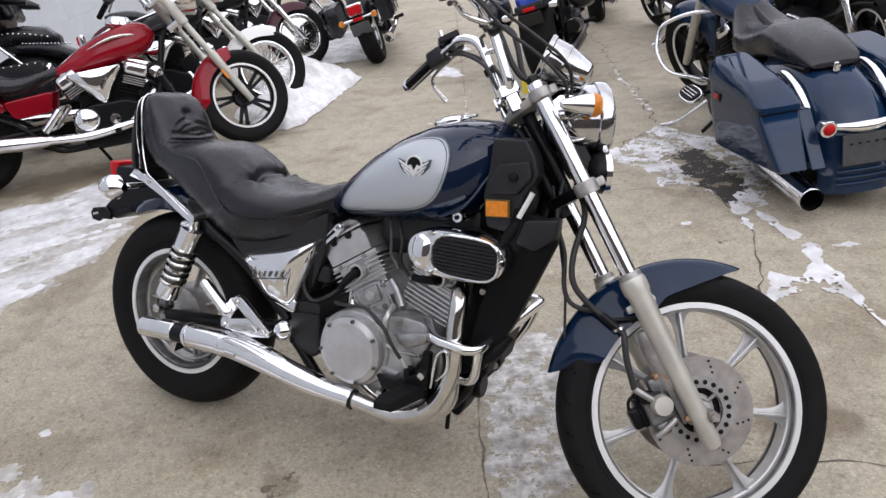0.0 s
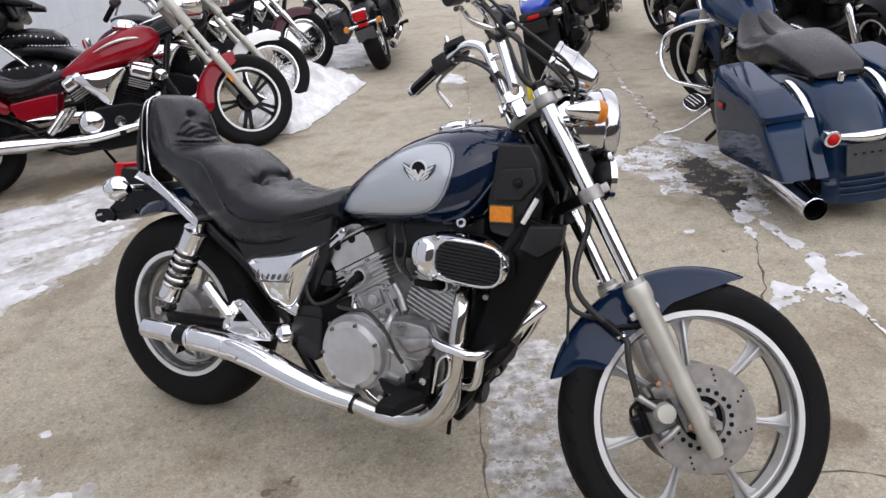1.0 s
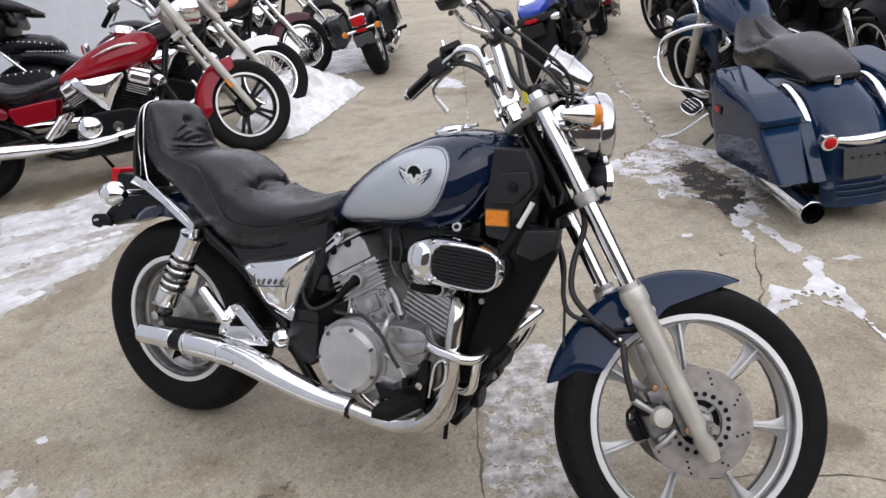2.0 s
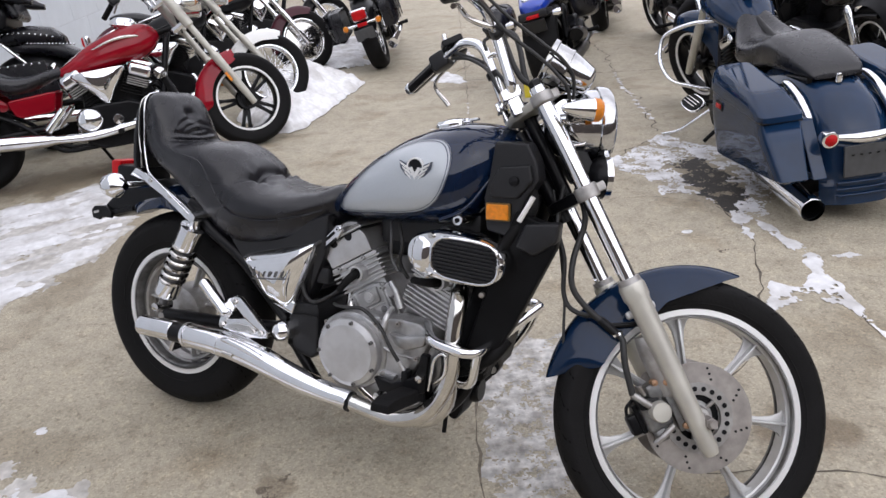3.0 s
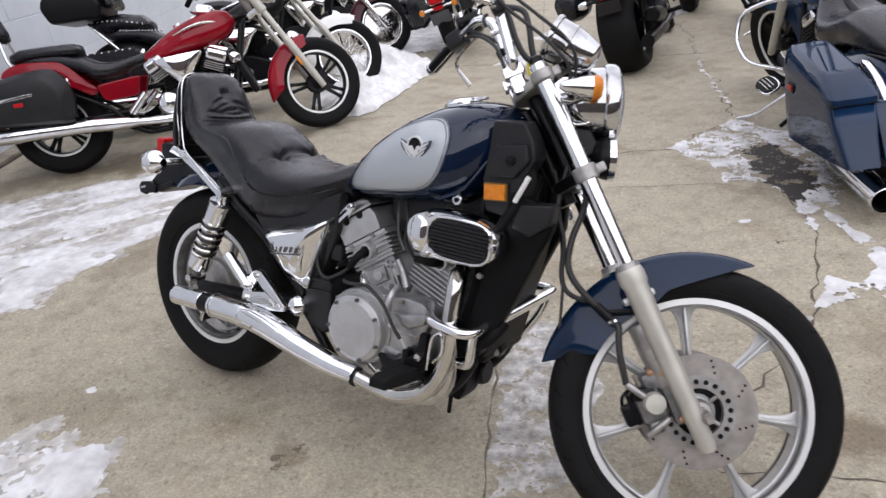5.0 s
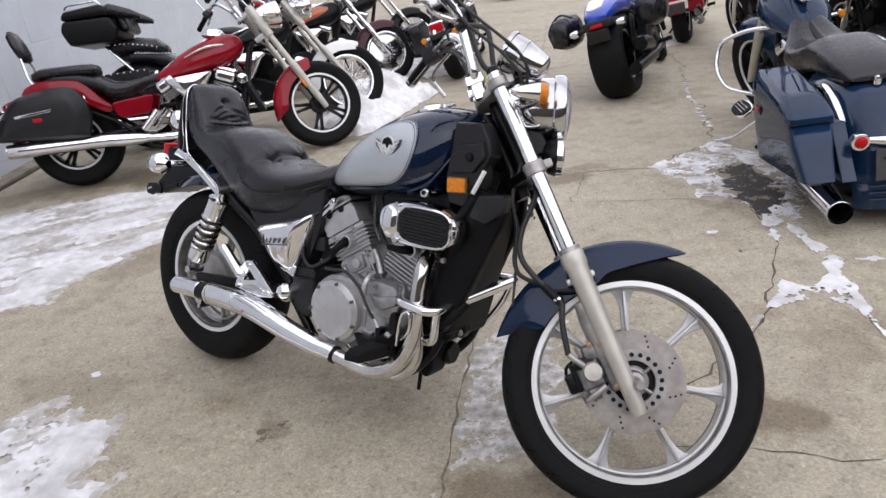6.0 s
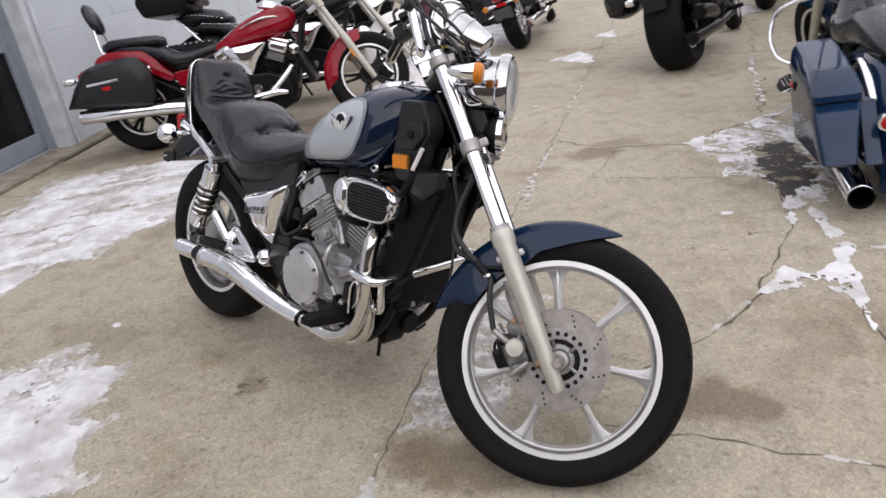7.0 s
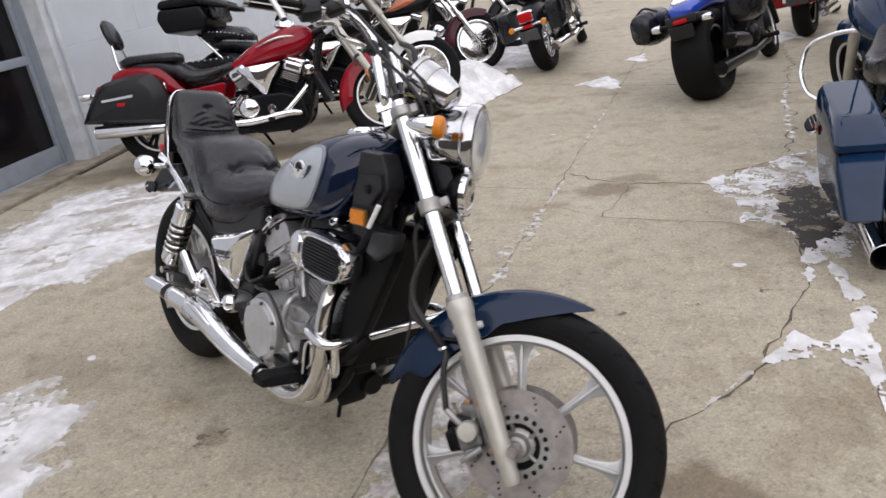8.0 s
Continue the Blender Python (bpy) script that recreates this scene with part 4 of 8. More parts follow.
part("box_edge", pipe([(0.043, -0.064, 0.735), (0.04, -0.064, 0.696), (0.078, -0.064, 0.683), (0.094, -0.064, 0.713)], 0.004, 0.012), CHROME, box_)
for s in (-1, 1):
    front("stay_bolt", lathe([(0.0, 0.112 * s), (0.008, 0.112 * s), (0.01, 0.108 * s), (0.01, 0.1 * s)], "y", 12, origin=(0.058, 0, 0.752)), BLACK)
front("lamp_mount", box((0.05, 0.1, 0.1), (0.055, 0, 0.665), 0.01), BLACK)
for s in (-1, 1):
    bm = lathe([(0.0, -0.08), (0.008, -0.078), (0.015, -0.068), (0.022, -0.046), (0.028, -0.022), (0.032, 0.0), (0.034, 0.014), (0.034, 0.018)], "x", 28)
    sg = part("turn_signal", bm, CHROME, bike, "chrome turn signal", m=STEER @ pose(0.085, 0.155 * s, 0.743, 0, RAKE - 2, 0) @ Matrix.Scale(0.76, 4))
    part("amber_lens", lathe([(0.035, 0.016), (0.034, 0.032), (0.026, 0.042), (0.0, 0.046)], "x", 24), AMBER, sg, "amber lens")
    part("stalk", rod((-0.02, -0.03 * s, 0), (-0.03, -0.1 * s, 0.0), 0.011), CHROME, sg)
# horn below the lamp
bm = lathe([(0.0, -0.035), (0.03, -0.03), (0.045, -0.015), (0.05, 0.0), (0.05, 0.012), (0.042, 0.016)], "x", 28)
hn = part("horn", bm, BLACK, bike, "black horn with a chrome face", m=STEER @ pose(0.085, -0.03, 0.6, 0, RAKE - 4, 0))
part("horn_ring", torus([(0.052, 0.004), (0.052, 0.018), (0.04, 0.02), (0.04, 0.01)], "x", 28), CHROME, hn)
part("horn_face", lathe([(0.041, 0.016), (0.024, 0.024), (0.012, 0.02), (0.0, 0.022)], "x", 24, open_ends=True), DULL_CHROME, hn)
# gauges: chrome cup facing up and back
CUP = [(0.0, -0.088), (0.014, -0.0875), (0.026, -0.083), (0.033, -0.075), (0.0405, -0.045), (0.0465, -0.018), (0.0475, -0.014), (0.0495, -0.013), (0.05, -0.009), (0.0485, -0.006), (0.0495, 0.012), (0.0505, 0.03), (0.054, 0.032), (0.0555, 0.038), (0.054, 0.044), (0.047, 0.046)]
bm = lathe(CUP, "z", 48)
GA = STEER @ pose(0.098, -0.078, 0.866, -4, -38, 0) @ Matrix.Diagonal((1.02, 1.02, 0.9, 1))
ga = part("speedometer", bm, LAMP_CHROME, bike, "chrome instrument cup", m=GA)
part("dial", lathe([(0.05, 0.042), (0.0, 0.043)], "z", 28), PLASTIC, ga)
front("gauge_bracket", plate([(0.03, 0.05), (0.09, 0.03), (0.11, -0.06), (0.075, -0.09), (0.03, -0.05)], 0.826, 0.84, 0.004, "xy"), BLACK)
front("gauge_bracket", rod((0.1, -0.07, 0.83), (0.125, -0.075, 0.806), 0.012), CHROME)

# handlebar with risers, grips, levers, cables
for s in (-1, 1):
    bm = box((0.034, 0.03, 0.05), (-0.03, 0.05 * s, 0.835), 0.006)
    front("riser", bm, CHROME)
    front("riser_clamp", box((0.05, 0.034, 0.03), (-0.03, 0.05 * s, 0.865), 0.006), CHROME)
half = [(-0.03, 0.05, 0.865), (-0.024, 0.07, 0.88), (-0.004, 0.088, 1.04), (-0.035, 0.14, 1.085), (-0.178, 0.36, 1.088)]
path = [(x, -y, z) for x, y, z in reversed(half)] + half
hb = front("handlebar", pipe(path, 0.0125, 0.035, 12), CHROME, "wide chrome handlebar")
for s in (-1, 1):
    a, b = Vector((-0.083, 0.212 * s, 1.086)), Vector((-0.182, 0.367 * s, 1.087))
    d = (b - a).normalized()
    part("grip", tube([a + d * 0.045, a + d * 0.05, b, b + d * 0.004], [0.016, 0.0175, 0.0175, 0.012], raw=True, sides=16), BLACK, hb, "black grip with chrome bands")
    part("grip_end", tube([b - d * 0.006, b - d * 0.003, b + d * 0.008, b + d * 0.012], [0.0175, 0.0195, 0.0195, 0.013], raw=True, sides=16), CHROME, hb)
    across = d.cross(Vector((0, 0, 1))).normalized()
    for k in range(5):
        side = Vector((0, 0, math.cos(k * 1.256))) + across * math.sin(k * 1.256)
        part("grip_band", rod(a + d * 0.056 + side * 0.0168, b - d * 0.008 + side * 0.0168, 0.0022, 6), CHROME, hb)
    bm = tube([a + d * 0.04, a + d * 0.05], [0.021, 0.021], raw=True, sides=16)
    part("switch_box", box((0.055, 0.05, 0.05), a + d * 0.02, 0.012, bm, rot=Euler((0, 0, radians(-30 * s)))), PLASTIC, hb)
    part("perch", box((0.05, 0.035, 0.035), a - d * 0.03 + Vector((0.02, 0, 0.0)), 0.01), PLASTIC, hb)
    part("master_cap", box((0.06, 0.045, 0.02), a - d * 0.035 + Vector((0.01, 0, 0.022)), 0.006), BLACK, hb)
    part("lever", tube([a - d * 0.02 + Vector((0.04, 0, 0)), a + d * 0.03 + Vector((0.07, 0, -0.005)), b + Vector((0.07, 0, -0.012)), b + d * 0.01 + Vector((0.085, 0, -0.09))], [0.007, 0.006, 0.005, 0.008]), DULL_CHROME, hb)
    part("mirror_stem", rod(a - d * 0.02, a - d * 0.02 + Vector((0.01, 0, 0.055)), 0.006), CHROME, hb)
front("cable", tube([(-0.07, -0.19, 1.1), (-0.028, -0.14, 1.068), (0.001, -0.13, 0.985), (0.044, -0.132, 0.9), (0.066, -0.13, 0.845), (0.074, -0.12, 0.8), (0.05, -0.06, 0.72)], 0.0042), CABLE)
front("cable", tube([(-0.07, -0.2, 1.115), (-0.02, -0.15, 1.09), (0.018, -0.14, 1.01), (0.062, -0.142, 0.922), (0.09, -0.138, 0.865), (0.095, -0.12, 0.815), (0.06, -0.06, 0.74)], 0.004), CABLE)
front("cable", tube([(-0.03, -0.12, 1.07), (0.009, -0.06, 1.009), (0.004, -0.06, 0.922), (0.012, -0.06, 0.875), (0.045, -0.06, 0.837), (0.05, -0.03, 0.76)], 0.007), CABLE, "thick wrapped wiring loom")
front("cable", tube([(0.02, 0.1, 1.08), (0.06, 0.03, 1.02), (0.058, 0.02, 0.973), (0.04, 0.02, 0.905), (0.04, 0.02, 0.83)], 0.0075), CABLE)
front("cable", tube([(-0.06, 0.17, 1.075), (-0.02, 0.1, 1.0), (-0.005, 0.05, 0.93), (-0.01, 0.02, 0.87), (0.02, 0.0, 0.8)], 0.0055), CABLE)
front("cable", tube([(-0.07, 0.19, 1.07), (-0.045, 0.12, 1.03), (-0.03, 0.05, 0.965), (-0.035, 0.02, 0.9), (-0.03, 0.0, 0.83)], 0.0045), CABLE)
front("clutch_arm", tube([(-0.04, -0.04, 0.972), (-0.02, -0.045, 0.968), (-0.005, -0.05, 0.945), (0.002, -0.05, 0.912)], [0.006, 0.0065, 0.0065, 0.005]), CHROME)
front("bar_clip", lathe([(0.0135, -0.009), (0.017, -0.008), (0.0175, 0.0), (0.017, 0.008), (0.0135, 0.009)], "z", 16, origin=(-0.016, 0.0785, 0.955)), BLACK)
front("brake_hose", tube([(0.02, -0.04, 0.6), (0.0, -0.06, 0.525), (-0.066, -0.065, 0.455), (-0.097, -0.065, 0.396), (-0.086, -0.066, 0.333), (-0.062, -0.072, 0.28), (-0.05, -0.085, 0.245), (-0.058, -0.092, 0.225), (-0.072, -0.094, 0.187), (-0.085, -0.093, 0.123)], 0.0075), CABLE)
front("hose_sleeve", tube([(-0.072, -0.068, 0.302), (-0.056, -0.078, 0.262)], 0.0105, raw=True), BLACK)
front("hose_clip", torus([(0.0112, -0.003), (0.013, -0.003), (0.013, 0.003), (0.0112, 0.003)], "z", 16, origin=(-0.054, -0.08, 0.258)), CHROME)
front("brake_hose", tube([(0.0, -0.02, 0.62), (-0.058, -0.03, 0.541), (-0.078, -0.03, 0.462), (-0.112, -0.03, 0.396), (-0.118, -0.035, 0.356), (-0.097, -0.045, 0.326), (-0.07, -0.05, 0.31)], 0.006), CABLE)
front("speedometer_cable", tube([(-0.03, -0.03, 0.62), (-0.08, -0.02, 0.47), (-0.115, -0.02, 0.38), (-0.14, -0.02, 0.33), (-0.165, -0.02, 0.281), (-0.17, -0.02, 0.26)], 0.0035), CABLE)
front("brake_lever", tube([(-0.1, -0.2, 1.06), (-0.075, -0.145, 1.075), (-0.067, -0.14, 1.046), (-0.05, -0.14, 1.024), (-0.03, -0.135, 1.008), (-0.02, -0.12, 1.0)], [0.006, 0.006, 0.0065, 0.007, 0.007, 0.006]), DULL_CHROME)
front("switch_box", box((0.034, 0.03, 0.03), (-0.01, -0.104, 1.0), 0.009, segs=3), PLASTIC)
front("switch_lead", tube([(-0.04, -0.12, 0.99), (-0.052, -0.12, 0.985), (-0.055, -0.12, 0.965)], 0.004), CABLE)
front("tag", box((0.02, 0.003, 0.036), (0.01, -0.06, 0.856), 0.001, rot=Euler((0, radians(20), radians(8)))), YELLOW, "yellow paper tag")

# rear wheel, swing arm, shock
RW = pose(0, 0, 0.3255)
rw = cast_wheel(bike, "rear_wheel", RW, 0.322, 0.145, 0.2045, 7, (0.075, 0.055), 0.3, "silver cast rear wheel", "worn black rear tyre")
for s in (-1, 1):
    part("rim_step", torus([(0.19, s * 0.05), (0.187, s * 0.056), (0.183, s * 0.052), (0.18, s * 0.03), (0.19, s * 0.03)], "y", 60), DARK_ALLOY, rw)
    part("rim_step", torus([(0.173, s * 0.028), (0.168, s * 0.034), (0.162, s * 0.03), (0.16, s * 0.01), (0.173, s * 0.01)], "y", 60), ALLOY, rw)
part("drum", lathe([(0.0, -0.06), (0.06, -0.06), (0.08, -0.05), (0.085, -0.03), (0.085, 0.02)], "y", 36), ALLOY, rw)
part("swing_arm", pipe([(0.0, -0.105, 0.325), (0.3, -0.11, 0.34), (0.52, -0.1, 0.36)], 0.024), BLACK, bike)
part("swing_arm", pipe([(0.0, 0.105, 0.325), (0.3, 0.11, 0.34), (0.52, 0.1, 0.36)], 0.024), BLACK, bike)
for s in (-1, 1):
    lo, hi = Vector((0.035, 0.155 * s, 0.375)), Vector((0.19, 0.15 * s, 0.665))
    d = (hi - lo).normalized()
    L = (hi - lo).length
    q = Matrix.Translation(lo) @ d.to_track_quat("Z", "Y").to_matrix().to_4x4()
    bm = lathe([(0.014, L * 0.66), (0.034, L * 0.665), (0.0355, L * 0.68), (0.0355, L * 0.86), (0.037, L * 0.865), (0.037, L * 0.885), (0.03, L * 0.89), (0.02, L * 0.895), (0.014, L * 0.93), (0.012, L)], "z", 32)
    sh = part("shock_absorber", bm, CHROME, bike, "chrome spring shock absorber", m=q)
    part("damper_body", lathe([(0.0, -0.01), (0.012, -0.008), (0.014, 0.03), (0.024, 0.05), (0.0265, 0.06), (0.0265, L * 0.63)], "z", 20), GAITER, sh)
    part("spring_seat", lathe([(0.012, 0.035), (0.034, 0.045), (0.036, 0.05), (0.036, 0.095), (0.033, 0.1), (0.02, 0.1)], "z", 28), CHROME, sh)
    coil = [(0.033 * math.cos(k * 0.32), 0.033 * math.sin(k * 0.32), 0.085 + (L * 0.42) * k / 110) for k in range(111)]
    part("spring", tube(coil, 0.0066, sides=8, raw=True), DULL_CHROME, sh)
    part("shock_bolt", lathe([(0.0, -0.022 * s), (0.016, -0.02 * s), (0.018, 0.02 * s)] if s > 0 else [(0.0, -0.03), (0.013, -0.028), (0.018, 0.02)], "y", 20, origin=hi), CHROME, bike)
    part("shock_bolt", lathe([(0.0, -0.03), (0.013, -0.028), (0.016, 0.03)], "y", 16, origin=lo), DULL_CHROME, bike)
part("axle_nut", lathe([(0.0, -0.13), (0.014, -0.128), (0.016, -0.08)], "y", 6, origin=(0, 0, 0.3255)), ALLOY, bike)

# frame
for s in (-1, 1):
    y = 0.12 * s
    part("frame_tube", pipe([(0.14, y, 0.70), (0.2, y, 0.63), (0.33, y, 0.55), (0.50, y, 0.375), (0.53, y, 0.33)], 0.017, 0.05), BLACK, bike)
    part("frame_tube", pipe([(0.50, y, 0.37), (0.555, y, 0.48), (0.585, y * 0.95, 0.6), (0.62, y * 0.8, 0.70)], 0.016, 0.05), BLACK, bike)
    part("frame_tube", pipe([(0.51, y, 0.33), (0.6, y * 0.9, 0.19), (0.95, y * 0.9, 0.19), (1.04, y * 0.9, 0.28), (1.18, y * 0.5, 0.8)], 0.016, 0.06), BLACK, bike)
    part("frame_tube", pipe([(0.14, y, 0.70), (0.4, y * 0.9, 0.63), (0.64, y * 0.6, 0.72), (1.0, y * 0.3, 0.88)], 0.017, 0.05), BLACK, bike)
part("steering_head", tube([(1.11, -0.01, 0.94), (1.24, -0.01, 0.73)], 0.021, raw=True, sides=20), BLACK, bike)

# tank
TX = [0.585, 0.63, 0.69, 0.76, 0.84, 0.92, 0.99, 1.04, 1.08, 1.115, 1.13]
TB = [0.70, 0.70, 0.70, 0.70, 0.702, 0.706, 0.714, 0.735, 0.785, 0.86, 0.90]
TT = [0.735, 0.772, 0.825, 0.878, 0.923, 0.952, 0.965, 0.964, 0.955, 0.94, 0.925]
TW = [0.06, 0.1, 0.145, 0.18, 0.2, 0.208, 0.2, 0.185, 0.155, 0.105, 0.05]


def tank_at(x):
    b, t, w = (float(np.interp(x, TX, q)) for q in (TB, TT, TW))
    return b, t, w


def tank_y(x, z):
    b, t, w = tank_at(x)
    c, h = (b + t) / 2 - 0.1 * (t - b), (t - b) / 2
    v = (z - c) / (h * (1.2 if z > c else 0.85))
    return w * max(0.0, 1 - abs(v) ** 2.5) ** (1 / 2.5)


xs = [TX[0] + (TX[-1] - TX[0]) * k / 40 for k in range(41)]
rings = []
for x in xs:
    b, t, w = tank_at(x)
    c, h = (b + t) / 2 - 0.1 * (t - b), (t - b) / 2
    ring = []
    for k in range(40):
        a = 2 * math.pi * k / 40
        ca, sa = math.cos(a), math.sin(a)
        u, v = math.copysign(abs(ca) ** 0.8, ca), math.copysign(abs(sa) ** 0.8, sa)
        ring.append((x, w * u, c + h * v * (1.2 if v > 0 else 0.85)))
    rings.append(ring)
bm = loft(rings)
for _ in range(2):
    bmesh.ops.smooth_vert(bm, verts=bm.verts, factor=0.4, use_axis_x=True, use_axis_y=True, use_axis_z=True)
tank = part("fuel_tank", bm, BLUE, bike, "glossy navy fuel tank with a silver side panel", 60)
PANEL = [(0.672, 0.735), (0.70, 0.775), (0.765, 0.838), (0.835, 0.888), (0.90, 0.916), (0.955, 0.924), (0.99, 0.915), (1.008, 0.885), (1.005, 0.84), (0.985, 0.79), (0.945, 0.757), (0.88, 0.742), (0.78, 0.733), (0.70, 0.726)]


def on_tank(outline, proud, s, rings_n=10, inner=0.0):
    loop = spline([(x, 0, z) for x, z in outline + outline[:1]], 6)[:-1]
    cx, cz = sum(q.x for q in loop) / len(loop), sum(q.z for q in loop) / len(loop)
    rows = []
    for i in range(rings_n + 1):
        k = 1 - (1 - inner) * i / rings_n if inner else max(1 - i / rings_n, 0.02)
        row = []
        for q in loop:
            x, z = cx + (q.x - cx) * k, cz + (q.z - cz) * k
            row.append(Vector((x, s * (tank_y(x, z) + proud - 0.001), z)))
        rows.append(row)
    return loft(rows, caps=not inner)


for s in (-1, 1):
    part("side_panel", on_tank(PANEL, 0.0035, s), SILVER, tank, "satin silver panel")
    part("pinstripe", on_tank(PANEL, 0.0048, s, 1, 0.985), PIN_AND_SHADE, tank)
    part("pinstripe", on_tank([(0.84 + (x - 0.84) * 0.965, 0.825 + (z - 0.825) * 0.955) for x, z in PANEL], 0.0048, s, 1, 0.985), PIN_AND_SHADE, tank)
    # winged badge
    cx, cz = 0.925, 0.852
    y = s * (tank_y(cx, cz) + 0.0015)
    disc = lathe([(0.0, y + 0.0022 * s), (0.019, y + 0.0022 * s), (0.021, y), (0.021, y - 0.008 * s)], "y", 28, origin=(cx, 0, cz + 0.006))
    badge = part("badge", disc, BLACK, tank, "small winged metal badge")
    part("badge_ring", torus([(0.0225, y + 0.0036 * s), (0.0185, y + 0.0036 * s), (0.0185, y - 0.004 * s), (0.0225, y - 0.004 * s)], "y", 28, origin=(cx, 0, cz + 0.006)), POLISHED, badge)
    part("badge_foot", lathe([(0.0, y + 0.003 * s), (0.012, y + 0.003 * s), (0.0145, y - 0.004 * s)], "y", 20, origin=(cx, 0, cz - 0.018)), DULL_CHROME, badge)
    for u in (-1, 1):
        arm = [(cx, cz - 0.024), (cx, cz - 0.008), (cx + u * 0.008, cz + 0.006), (cx + u * 0.016, cz + 0.003)]
        part("badge_mark", plate(arm if u < 0 else arm[::-1], y - 0.004 * s, y + 0.0055 * s, 0.0006), POLISHED, badge)
        # dark underlay: shading round the wings put into a plate's colour
        under = [(cx + u * 0.006, cz - 0.026), (cx + u * 0.012, cz + 0.007), (cx + u * 0.042, cz + 0.02), (cx + u * 0.039, cz + 0.002), (cx + u * 0.026, cz - 0.014)]
        part("badge_shadow", plate(under if u > 0 else under[::-1], y - 0.006 * s, y + 0.0026 * s, 0.0006), PIN_AND_SHADE, badge)
        for k in range(3):
            w0, w1 = cz - 0.003 - 0.0085 * k, cz + 0.017 - 0.0105 * k
            wing = [(cx + u * 0.009, w0 - 0.003), (cx + u * 0.014, w0 + 0.006), (cx + u * (0.04 - 0.006 * k), w1), (cx + u * (0.037 - 0.006 * k), w1 - 0.0065)]
            part("badge_wing", plate(wing if u > 0 else wing[::-1], y - 0.004 * s, y + 0.005 * s, 0.0006), POLISHED, badge)
part("tank_seam", tube([(0.98, -0.178, 0.735), (1.04, -0.168, 0.765), (1.078, -0.142, 0.82), (1.104, -0.11, 0.875), (1.12, -0.07, 0.918)], 0.005), BLUE, tank)
cap = part("filler_cap", lathe([(0.0, 0.022), (0.03, 0.02), (0.043, 0.014), (0.046, 0.004), (0.05, 0.0), (0.05, -0.01)], "z", 32), CHROME, tank, "chrome filler cap", m=pose(0.93, 0.0, 0.957, 0, -10, 0) @ Matrix.Diagonal((1, 1, 0.65, 1)))
part("cap_hinge", box((0.03, 0.02, 0.012), (0.055, 0, 0.006), 0.003), CHROME, cap)
part("tank_bolt", lathe([(0.0, -0.165), (0.012, -0.164), (0.016, -0.158), (0.017, -0.15), (0.017, -0.1)], "y", 20, origin=(1.02, 0, 0.735)), CHROME, bike)
part("tank_bolt", lathe([(0.0, -0.168), (0.006, -0.1675)], "y", 12, origin=(1.02, 0, 0.735)), BLACK, bike)

# seat: back and front points of each section in the bike's plane, and half width
SEAT = [((-0.066, 1.012), (-0.03, 1.02), 0.07), ((-0.078, 0.99), (-0.002, 1.0), 0.098), ((-0.085, 0.94), (0.03, 0.95), 0.112), ((-0.082, 0.87), (0.055, 0.892), 0.118),
        ((-0.055, 0.815), (0.09, 0.873), 0.124), ((-0.01, 0.778), (0.135, 0.876), 0.13), ((0.055, 0.735), (0.195, 0.877), 0.14), ((0.12, 0.685), (0.25, 0.862), 0.15),
        ((0.18, 0.635), (0.3, 0.83), 0.155), ((0.24, 0.598), (0.34, 0.796), 0.16), ((0.31, 0.58), (0.385, 0.772), 0.168), ((0.4, 0.588), (0.44, 0.762), 0.17), ((0.49, 0.608), (0.5, 0.76), 0.16),
        ((0.56, 0.635), (0.56, 0.768), 0.138), ((0.615, 0.662), (0.615, 0.782), 0.11), ((0.65, 0.69), (0.645, 0.775), 0.08)]
rows = []
lo = spline([(a[0], 0, a[1]) for a, b, w in SEAT], 14)
hi = spline([(b[0], 0, b[1]) for a, b, w in SEAT], 14)
wd = spline([(w, 0, 0) for a, b, w in SEAT], 14)
run = [0.0]
for p, q in zip(hi, hi[1:]):
    run.append(run[-1] + (q - p).length)
S_BACK = min(range(len(hi)), key=lambda k: abs(hi[k].z - 0.955) + (9 if hi[k].x > 0.06 else 0))
S_CREASE = min(range(len(hi)), key=lambda k: (hi[k] - Vector((0.075, 0, 0.877))).length)
S_STEP = min(range(len(hi)), key=lambda k: (hi[k] - Vector((0.352, 0, 0.79))).length)
S_BACK, S_CREASE, S_STEP = run[S_BACK], run[S_CREASE], run[S_STEP]


